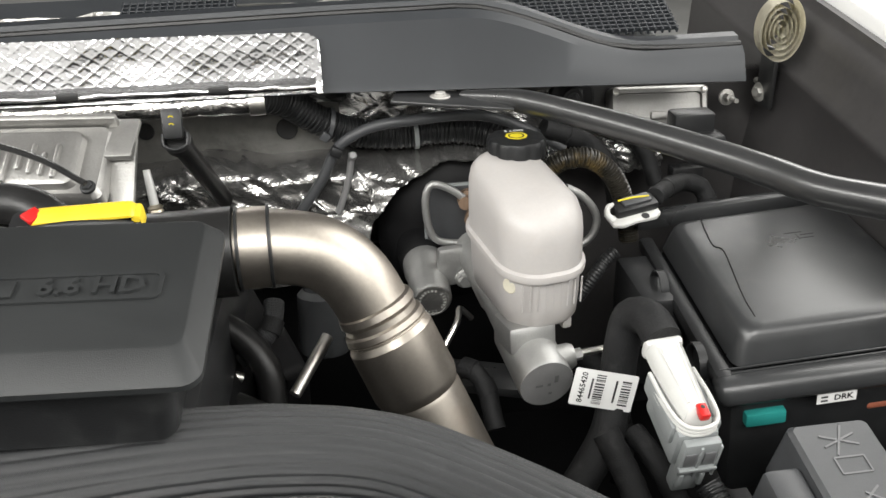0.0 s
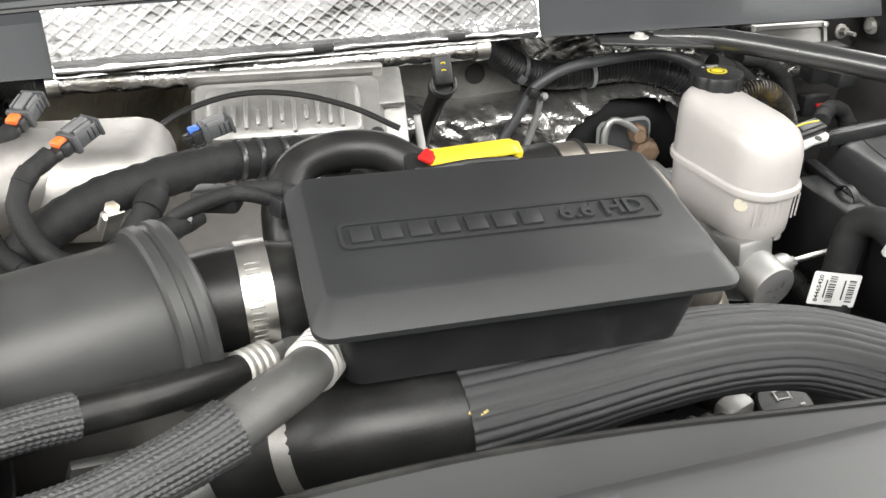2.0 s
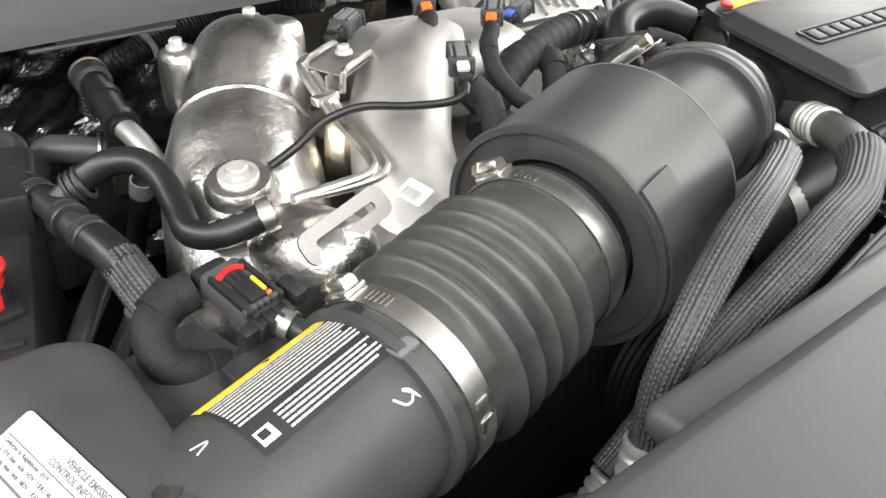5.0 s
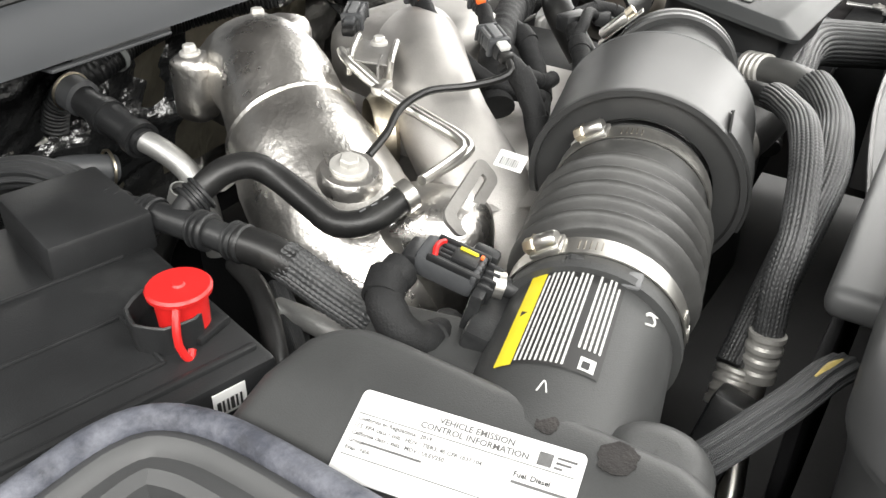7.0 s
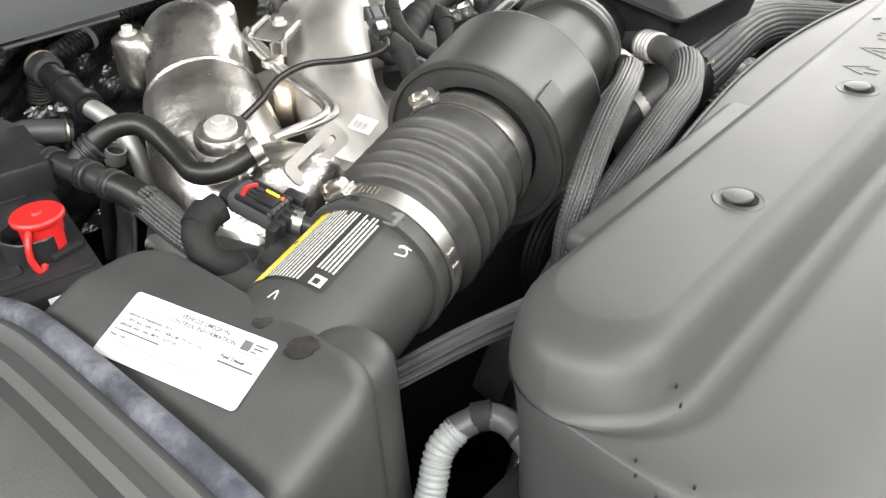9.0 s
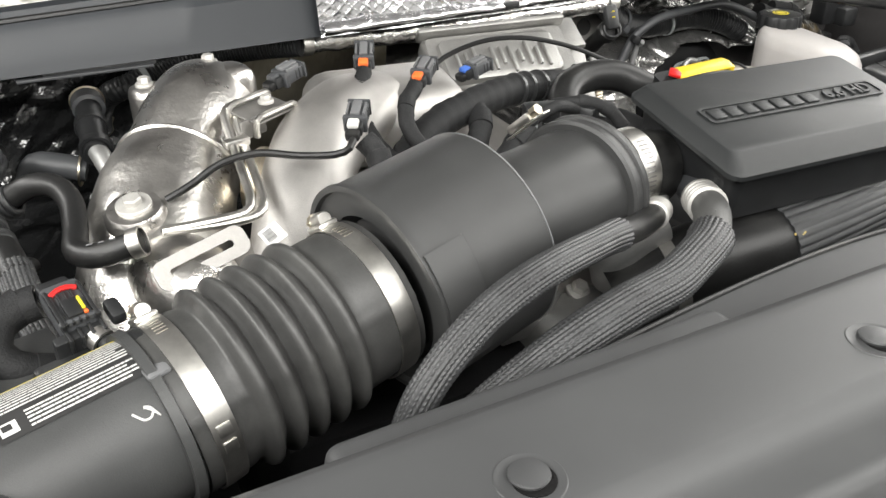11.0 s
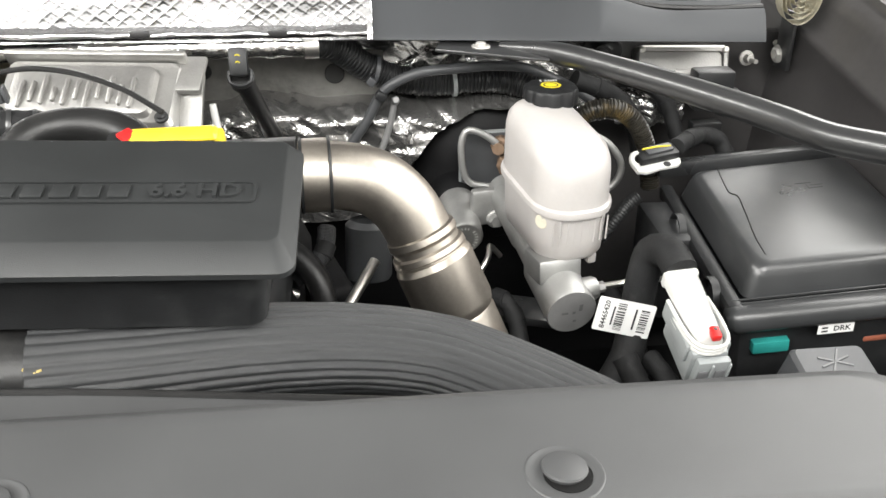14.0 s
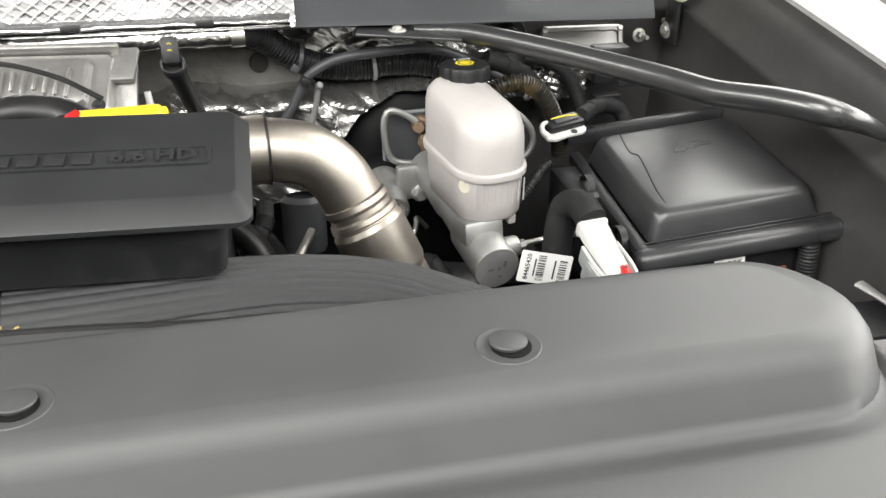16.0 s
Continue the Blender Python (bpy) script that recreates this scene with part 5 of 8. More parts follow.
def big_connector():
    th = thing("wiring_connector", "white and grey lever-lock wiring connector with a red tab", "connector", (0.585, 0.36, 1.05))
    top, tab = Vector((0.575, 0.405, 1.148)), Vector((0.578, 0.345, 1.136))
    m = frame_from((0.572, 0.372, 1.122), (0.98, 0.05, 0.0), (-0.05, 0.93, 0.28)) @ Matrix.Diagonal((0.76, 1, 1, 1))
    part("housing", rbox((0.046, 0.060, 0.040), (0, -0.012, -0.020), 0.004, m=m), GREYP, th, "grey housing")
    for s in (-1, 1):
        part("cheek", rbox((0.007, 0.058, 0.022), (s * 0.0245, -0.006, -0.008), 0.003, m=m), GREYP, th)
    part("front_face", rbox((0.040, 0.008, 0.042), (0.002, -0.046, -0.024), 0.002, m=m), GREYP, th)
    for x in (-0.009, 0.012):
        part("window", rbox((0.013, 0.003, 0.016), (x, -0.0495, -0.022), 0.001, m=m), MOULD, th)
        part("front_rib", rbox((0.003, 0.004, 0.040), (x + 0.0095, -0.050, -0.026), 0.001, m=m), GREYP, th)
    part("front_ledge", rbox((0.042, 0.006, 0.004), (0.002, -0.0505, -0.034), 0.001, m=m), GREYP, th)
    part("lower_housing", rbox((0.030, 0.014, 0.030), (0.0, -0.040, -0.058), 0.003, m=m), GREYP, th)
    for x in (-0.012, 0.012):
        part("latch", rbox((0.006, 0.006, 0.018), (x, -0.048, -0.052), 0.0015, m=m), GREYP, th)
    def tongue(w0, w1, y0, y1):
        return [(-w1, y0), (w1, y0), (w1 * 1.06, y0 + 0.006), (w0, y1 - 0.012), (w0, y1), (-w0, y1), (-w0, y1 - 0.012), (-w1 * 1.06, y0 + 0.006)]
    part("wire_cover", stack([(tongue(0.021, 0.016, -0.034, 0.046), 0.0), (tongue(0.0205, 0.0155, -0.0335, 0.0455), 0.006), (tongue(0.018, 0.013, -0.031, 0.044), 0.012), (tongue(0.013, 0.009, -0.027, 0.041), 0.0155)], m), WHITEP, th, "white wire cover")
    part("cuff", rbox((0.044, 0.010, 0.020), (0, 0.046, 0.004), 0.004, m=m), WHITEP, th, "white wire cover cuff")
    for s in (-1, 1):
        part("cover_rib", tube([m @ Vector(p) for p in ((s * 0.011, 0.036, 0.0158), (s * 0.009, 0.005, 0.0162), (s * 0.007, -0.022, 0.0158))], 0.0013, 6), WHITEP, th)
    for k in range(3):
        z = 0.009 - 0.0042 * k
        part("lever_band", tube([m @ Vector(p) for p in ((-0.025, 0.022, z - 0.008), (-0.0255, -0.012, z - 0.003), (-0.021, -0.034, z), (-0.009, -0.0415, z), (0.009, -0.0415, z), (0.021, -0.034, z), (0.0255, -0.012, z - 0.003), (0.025, 0.022, z - 0.008))], 0.0019, 8), WHITEP, th, "white locking lever band")
    part("red_tab", rbox((0.011, 0.013, 0.008), (0.004, -0.031, 0.0145), 0.002, m=m), RED, th, "red lock tab")
    part("tab_hole", lathe([(0.0018, 0), (0, 0)], m @ Vector((0.004, -0.029, 0.0187)), m.to_3x3() @ Vector((0, 0, 1)), 10), INK, th)
    loom = single("wiring_loom", tube([(0.570, 0.415, 1.146), (0.566, 0.44, 1.153), (0.557, 0.462, 1.142), (0.552, 0.465, 1.11), (0.548, 0.462, 1.07), (0.535, 0.44, 1.03), (0.50, 0.42, 0.98)], 0.0165, 18), TAPE, "black taped wiring loom into the grey connector", "wiring loom")
    tag = thing("wire_tag", "white paper tag with barcodes round the wiring loom", "label", (0.545, 0.47, 1.07))
    mt = frame_from((0.531, 0.4430, 1.0785), (0.97, -0.06, -0.24), (0.22, 0.18, 0.95))
    part("paper", prism(rrect(-0.031, 0.029, -0.018, 0.018, 0.002), 0.0008, mt), PAPER, tag)
    ti = mt @ Matrix.Translation((0, 0, 0.001))
    part("writing", text_bm("84465420", 0.0075, ti @ Matrix.Translation((-0.0215, 0, 0)) @ pose(0, 0, 0, 0, 0, 90), 0.0001), INK, tag, "printed number 84465420", smooth=False)
    rng = random.Random(2)
    cells = []
    for x0, h in ((-0.006, 0.028), (0.019, 0.024)):
        y = -h / 2
        while y < h / 2:
            w = rng.choice((0.0006, 0.0011, 0.0016))
            cells.append((x0, y, 0.009, w))
            y += w + rng.choice((0.0007, 0.0012))
    part("barcode", bars_bm(cells, ti), INK, tag, "black barcode", smooth=False)
    part("print", bars_bm([(-0.0135, 0.0, 0.0018, 0.02), (0.0095, 0.0, 0.002, 0.022)], ti), INK, tag, smooth=False)


big_connector()


def jump_post():
    th = thing("jump_terminal", "dark grey plastic jump-start terminal cover with embossed symbols", "terminal cover", (0.68, 0.3, 1.05))
    m = frame_from((0.671, 0.287, 1.108), (0.97, 0.05, -0.03), (-0.05, 0.95, 0.25))
    lv = [(rrect(-0.036, 0.036, -0.05, 0.036, 0.006), -0.05), (rrect(-0.034, 0.034, -0.05, 0.036, 0.006), 0.0), (rrect(-0.031, 0.031, -0.047, 0.033, 0.005), 0.004)]
    part("cover", stack(lv, m), DGREYP, th, angle=30)
    part("post", rbox((0.05, 0.06, 0.36), (0, 0, -0.225), 0.004, m=m), DARK, th)
    part("side_block", rbox((0.03, 0.05, 0.05), (-0.05, -0.02, -0.03), 0.004, m=m), DGREYP, th)
    bl = [rbox((0.03, 0.0016, 0.0012), (0, 0.017, 0.0045), 0, (0, 0, a), m=m) for a in (20, -20, 60)]
    part("embossed_symbol", join(*bl), MOULD, th)
    bl = [rbox((0.024, 0.0014, 0.001), (0, y, 0.0045), 0, m=m) for y in (-0.012, 0.002)] + [rbox((0.0014, 0.014, 0.001), (x, -0.005, 0.0045), 0, m=m) for x in (-0.012, 0.012)]
    part("embossed_symbol", join(*bl), MOULD, th)
    part("embossed_symbol", join(rbox((0.02, 0.0016, 0.001), (0, -0.03, 0.0045), 0, (0, 0, 35), m=m), rbox((0.02, 0.0016, 0.001), (0.004, -0.034, 0.0045), 0, (0, 0, -35), m=m)), MOULD, th)


jump_post()


# ---- engine top: bridge pipe, manifold, modules ----
def bridge_pipe():
    th = thing("bridge_pipe", "formed shiny aluminium bridge pipe with a bolted flange", "intake pipe", (-0.43, 0.5, 1.2))
    pts = [(-0.345, 0.63, 1.26), (-0.358, 0.585, 1.285), (-0.378, 0.545, 1.283), (-0.405, 0.505, 1.262), (-0.425, 0.47, 1.248), (-0.440, 0.437, 1.232), (-0.453, 0.405, 1.212), (-0.466, 0.378, 1.18), (-0.475, 0.362, 1.12)]
    dents = lambda s, a, r: r * (1 + 0.022 * noise.noise((s * 22, math.cos(a) * 1.2, math.sin(a) * 1.2 + r * 50)) + 0.016 * abs(noise.noise((s * 60, math.cos(a) * 3, math.sin(a) * 3))) + 0.006 * abs(noise.noise((s * 170, math.cos(a) * 9, math.sin(a) * 9))))
    part("upper_pipe", tube(pts[:4], [0.045, 0.050, 0.051, 0.052], 44, 0.004, dents), POLISH, th)
    part("lower_body", tube(pts[3:], [0.0545, 0.060, 0.061, 0.061, 0.060, 0.058], 48, 0.004, dents), POLISH, th)
    part("seam", lathe([(0.050, -0.004), (0.0535, -0.0035), (0.0565, -0.001), (0.0568, 0.001), (0.0555, 0.0035), (0.052, 0.004)], Vector(pts[3]) + Vector((0, 0, 0.0)), Vector(pts[4]) - Vector(pts[3]), 56), POLISH, th)
    part("pressed_crease", tube([(-0.392, 0.512, 1.316), (-0.384, 0.525, 1.325), (-0.378, 0.54, 1.332)], [0.001, 0.0032, 0.001], 8), POLISH, th)
    part("side_lobe", rbox((0.07, 0.09, 0.10), (-0.437, 0.345, 1.225), 0.03, (0, 0, 20), 4), POLISH, th)
    part("bolt_boss", lathe([(0.026, -0.03), (0.024, 0.0), (0.021, 0.004), (0, 0.005)], (-0.457, 0.403, 1.281), (-0.1, -0.2, 1), 28), POLISH, th)
    part("bolt", hexbolt((-0.457, 0.403, 1.2875), (-0.1, -0.2, 1), 0.0075, 0.007, 0.014), BOLTM, th)
    part("ear", rbox((0.05, 0.045, 0.05), (-0.335, 0.575, 1.305), 0.015, (0, 0, 20), 3), POLISH, th)
    part("bolt", hexbolt((-0.347, 0.591, 1.331), (0, 0, 1), 0.006, 0.007, 0.009), BOLTM, th)
    part("ear", rbox((0.035, 0.035, 0.06), (-0.405, 0.615, 1.28), 0.01, (0, 0, 10), 3), POLISH, th)
    part("bolt", hexbolt((-0.407, 0.615, 1.311), (0, 0, 1), 0.006, 0.007, 0.009), BOLTM, th)
    return th


bridge_pipe()


def manifold():
    th = thing("intake_manifold", "bare cast aluminium intake manifold", "intake manifold", (-0.3, 0.45, 1.15))
    pts = [(-0.20, 0.52, 1.285), (-0.245, 0.49, 1.290), (-0.285, 0.455, 1.282), (-0.315, 0.415, 1.262), (-0.335, 0.375, 1.235), (-0.35, 0.335, 1.20), (-0.36, 0.30, 1.15)]
    part("runner", tube(pts, [0.036, 0.042, 0.042, 0.04, 0.042, 0.046, 0.048], 36, flat=0.9, side=(0, 0, 1)), CAST, th)
    part("plenum", rbox((0.16, 0.12, 0.08), (-0.19, 0.53, 1.268), 0.03, (0, 0, -10), 4), CAST, th)
    part("neck_ring", lathe([(0.03, 0), (0.034, 0.004), (0.034, 0.014), (0.03, 0.02)], (-0.33, 0.46, 1.25), (-0.6, 0.5, 0.0)), BRASSY, th)
    part("flange", rbox((0.09, 0.05, 0.02), (-0.36, 0.345, 1.232), 0.008, (10, 0, -40)), CAST, th)
    # bracket and hard lines on top
    br = thing("line_bracket", "bright stamped steel bracket with twin hard lines", "bracket", (-0.36, 0.45, 1.3))
    part("plate", rbox((0.05, 0.036, 0.002), (-0.328, 0.478, 1.316), 0.0008, (8, 0, 30)), BRACKET, br)
    mb = Matrix.Translation((-0.328, 0.478, 1.3175)) @ pose(0, 0, 0, 8, 0, 30)
    for y in (-0.0165, 0.0165):
        part("rolled_edge", tube([mb @ Vector(q) for q in ((-0.024, y, -0.014), (-0.025, y, -0.002), (-0.021, y, 0.0035), (0.0, y, 0.004), (0.021, y, 0.0035), (0.025, y, -0.002), (0.025, y, -0.012))], 0.0028, 8), ZINC, br, "bright rolled edge")
    part("bent_tab", rbox((0.03, 0.002, 0.018), (-0.342, 0.462, 1.308), 0.0008, (0, 0, 30)), BRACKET, br)
    part("bolt", hexbolt((-0.325, 0.475, 1.325), (0, 0, 1), 0.005, 0.005, 0.007), BOLTM, br)
    for dx, dz in ((0, 0), (0.010, -0.004)):
        part("hard_line", tube([(-0.345 + dx, 0.50, 1.318 + dz), (-0.362 + dx, 0.478, 1.318 + dz), (-0.366 + dx, 0.44, 1.302 + dz), (-0.370 + dx, 0.40, 1.293 + dz), (-0.374 + dx, 0.368, 1.287 + dz), (-0.383 + dx, 0.354, 1.284 + dz), (-0.41 + dx, 0.350, 1.285 + dz), (-0.446, 0.348, 1.287)], 0.0038, 10), ZINC, br)
    part("clip", rbox((0.022, 0.010, 0.008), (-0.362, 0.445, 1.304), 0.002, (0, 0, 10)), ZINC, br)
    lb = thing("lifting_bracket", "stamped steel bracket with a slot", "bracket", (-0.42, 0.33, 1.25))
    outer = rrect(-0.036, 0.036, -0.0115, 0.0115, 0.008)
    inner = rrect(-0.025, 0.025, -0.0028, 0.0028, 0.0025)
    mlb = frame_from((-0.425, 0.322, 1.272), (0.85, 0.15, 0.15), (-0.1, 0.6, 0.75))
    part("plate", stack([(inner, 0), (outer, 0), (outer, 0.003), (inner, 0.003), (inner, 0)], mlb, False, False), BRACKET, lb, angle=20)
    lab = single("barcode_label", prism(rrect(-0.011, 0.011, -0.008, 0.008, 0.001), 0.0006, frame_from((-0.372, 0.319, 1.279), (0.15, -0.95, -0.1), (0.9, 0.1, 0.4))), PAPER, "small white barcode label on the manifold", "label")
    ml = frame_from((-0.372, 0.319, 1.279), (0.15, -0.95, -0.1), (0.9, 0.1, 0.4)) @ Matrix.Translation((0, 0, 0.0007))
    part("barcode", bars_bm([(-0.007 + 0.0016 * k, -0.002, 0.0006 if k % 3 else 0.0010, 0.008) for k in range(9)], ml), INK, lab, "black barcode", smooth=False)
    return th


manifold()


def control_module():
    th = thing("control_module", "bare aluminium finned control module with a clear rim", "control module", (0, 0.6, 1.25))
    m = frame_from((-0.001, 0.612, 1.277), (0.994, -0.105, -0.01), (0.09, 0.83, 0.55))
    lv = [(rrect(-0.092, 0.092, -0.042, 0.042, 0.008), -0.02), (rrect(-0.092, 0.092, -0.042, 0.042, 0.008), -0.006), (rrect(-0.088, 0.088, -0.038, 0.038, 0.008), 0.0)]
    part("tray", stack(lv, m), MODULE, th)
    part("rear_lip", rbox((0.19, 0.008, 0.02), (0, 0.044, 0.0), 0.003, m=m), MODULE, th)
    lv = [(rrect(-0.078, 0.070, -0.034, 0.03, 0.01), 0.0), (rrect(-0.076, 0.068, -0.032, 0.028, 0.01), 0.007), (rrect(-0.072, 0.064, -0.028, 0.024, 0.008), 0.009)]
    part("body", stack(lv, m), MODULE, th)
    for k in range(11):
        part("fin", rbox((0.0045, (0.034, 0.026, 0.038, 0.018)[(k * 5) % 4], 0.006), (-0.062 + 0.0112 * k, -0.012 + 0.003 * ((k * 7) % 3), 0.010), 0.002, m=m), MODULE, th)
    for x, y in ((0.062, -0.022), (-0.084, -0.03), (0.082, -0.034)):
        part("bolt", hexbolt(m @ Vector((x, y, 0.004)), m.to_3x3() @ Vector((0, 0, 1)), 0.005, 0.004, 0.007), PLASTIC, th)
    part("side_arm", rbox((0.026, 0.007, 0.095), (0.100, 0.600, 1.250), 0.003, (-38, 0, -6)), MODULE, th, "pale cast side arm")
    part("side_shelf", rbox((0.040, 0.050, 0.008), (0.095, 0.628, 1.286), 0.003, (28, 0, -6)), MODULE, th)
    single("vent_tube", tube([(-0.13, 0.56, 1.285), (-0.10, 0.575, 1.300), (-0.05, 0.575, 1.312), (0.0, 0.565, 1.311), (0.05, 0.55, 1.298), (0.09, 0.53, 1.28)], 0.0028, 8), RUBBER, "thin black vent tube over the control module", "tube")


control_module()


def cable(points, r, label, mat=None, name="wiring_loom", category="wiring loom", seg=14, bands=()):
    lump = lambda s, a, q: q * (1 + 0.06 * noise.noise((s * 70, math.cos(a), math.sin(a))) + 0.03 * math.sin(s * 420 + a))
    th = thing(name, label, category, points[0])
    part("sheath", tube(points, r, seg, 0.004, lump), mat or TAPE, th, angle=60)
    if not bands and len(points) > 3:
        for k in (1, len(points) - 2):
            run = Vector(points[k + 1]) - Vector(points[k - 1])
            part("tape_wrap", lathe([(r * 0.9, -r * 0.8), (r * 1.08, -r * 0.75), (r * 1.10, 0), (r * 1.08, r * 0.75), (r * 0.9, r * 0.8)], points[k], run, 20), TAPE, th, "extra turn of black cloth tape")
    for b in bands:
        part("cable_tie", lathe([(r * 0.9, -0.002), (r * 1.09, -0.002), (r * 1.11, 0), (r * 1.09, 0.002), (r * 0.9, 0.002)], b, Vector(points[-1]) - Vector(points[-3]), 24), PAINT, th, "glossy black cable tie")
    return th


cable([(-0.235, 0.41, 1.25), (-0.20, 0.435, 1.27), (-0.16, 0.455, 1.282), (-0.11, 0.475, 1.285), (-0.06, 0.495, 1.282), (0.0, 0.515, 1.272), (0.04, 0.525, 1.262)], 0.0162, "thick black taped wiring loom across the engine", bands=((-0.055, 0.4965, 1.2815), (-0.040, 0.502, 1.2795), (-0.02, 0.508, 1.276)))
cable([(-0.220, 0.502, 1.326), (-0.236, 0.480, 1.316), (-0.243, 0.452, 1.298), (-0.236, 0.425, 1.276), (-0.218, 0.402, 1.262), (-0.195, 0.385, 1.252)], 0.0075, "black taped injector lead")
cable([(-0.188, 0.456, 1.321), (-0.205, 0.440, 1.312), (-0.212, 0.422, 1.296), (-0.202, 0.405, 1.276), (-0.182, 0.392, 1.262), (-0.160, 0.392, 1.258)], 0.0075, "black taped injector lead")
cable([(-0.12, 0.47, 1.285), (-0.125, 0.445, 1.278), (-0.14, 0.425, 1.262), (-0.17, 0.40, 1.245), (-0.2, 0.385, 1.235)], 0.011, "black taped branch of the wiring loom")
cable([(-0.27, 0.385, 1.31), (-0.262, 0.372, 1.295), (-0.27, 0.35, 1.26), (-0.285, 0.335, 1.22)], 0.010, "black taped wiring loom beside the manifold")
single("breather_hose", tube([(-0.03, 0.42, 1.235), (-0.027, 0.443, 1.262), (-0.012, 0.466, 1.281), (0.02, 0.479, 1.287), (0.06, 0.476, 1.284), (0.09, 0.46, 1.27)], 0.0165, 22), RUBBER, "smooth black bent breather hose", "hose")


def injector_connector(at, rot, lock, label):
    th = thing("injector_connector", label, "connector", at, "injector connectors")
    m = Matrix.Translation(at) @ pose(0, 0, 0, *rot) @ Matrix.Diagonal((0.88, 0.88, 0.88, 1))
    part("housing", rbox((0.020, 0.030, 0.015), (0, 0.007, 0), 0.003, m=m), DGREYP, th)
    part("collar", rbox((0.023, 0.006, 0.018), (0, -0.006, 0), 0.002, m=m), DGREYP, th)
    part("nose", rbox((0.017, 0.012, 0.013), (0, -0.014, 0.0), 0.003, m=m), PLASTIC, th)
    part("lock", rbox((0.011, 0.011, 0.006), (0, -0.015, 0.0065), 0.002, m=m), lock, th, "bright lock")
    part("latch", rbox((0.009, 0.022, 0.004), (0, 0.006, 0.0095), 0.0015, m=m), MOULD, th, "pale latch")
    for sx in (-1, 1):
        part("latch_arm", rbox((0.0022, 0.018, 0.004), (sx * 0.008, 0.006, 0.0085), 0.0008, m=m), MOULD, th)
    for k in range(3):
        part("grip_rib", rbox((0.021, 0.0018, 0.011), (0, 0.008 + 0.005 * k, 0), 0.0008, m=m), PLASTIC, th)
    part("rear_flange", rbox((0.022, 0.003, 0.017), (0, 0.021, 0), 0.001, m=m), DGREYP, th)
    part("boot", rbox((0.014, 0.010, 0.010), (0, -0.023, -0.001), 0.003, m=m), RUBBER, th, "black rubber boot")
    return th


injector_connector((-0.212, 0.522, 1.332), (20, 0, -25), ORANGE, "dark grey injector connector with an orange lock")
injector_connector((-0.172, 0.474, 1.325), (15, 0, -45), ORANGE, "dark grey injector connector with an orange lock")
injector_connector((-0.29, 0.53, 1.325), (10, 0, -65), DGREYP, "dark grey sensor connector on the manifold")
injector_connector((-0.075, 0.548, 1.292), (10, 0, -75), BLUEP, "grey connector with a blue lock")
sen = injector_connector((-0.272, 0.394, 1.325), (14, 0, -32), WHITEP, "dark connector with a white lock on the manifold")
single("sensor_lead", tube([(-0.281, 0.378, 1.319), (-0.289, 0.368, 1.313), (-0.30, 0.372, 1.308), (-0.325, 0.388, 1.306), (-0.355, 0.405, 1.308), (-0.385, 0.41, 1.303), (-0.41, 0.405, 1.293), (-0.432, 0.405, 1.284)], 0.0032, 10), RUBBER, "thin black sensor lead to the bridge pipe", "cable")


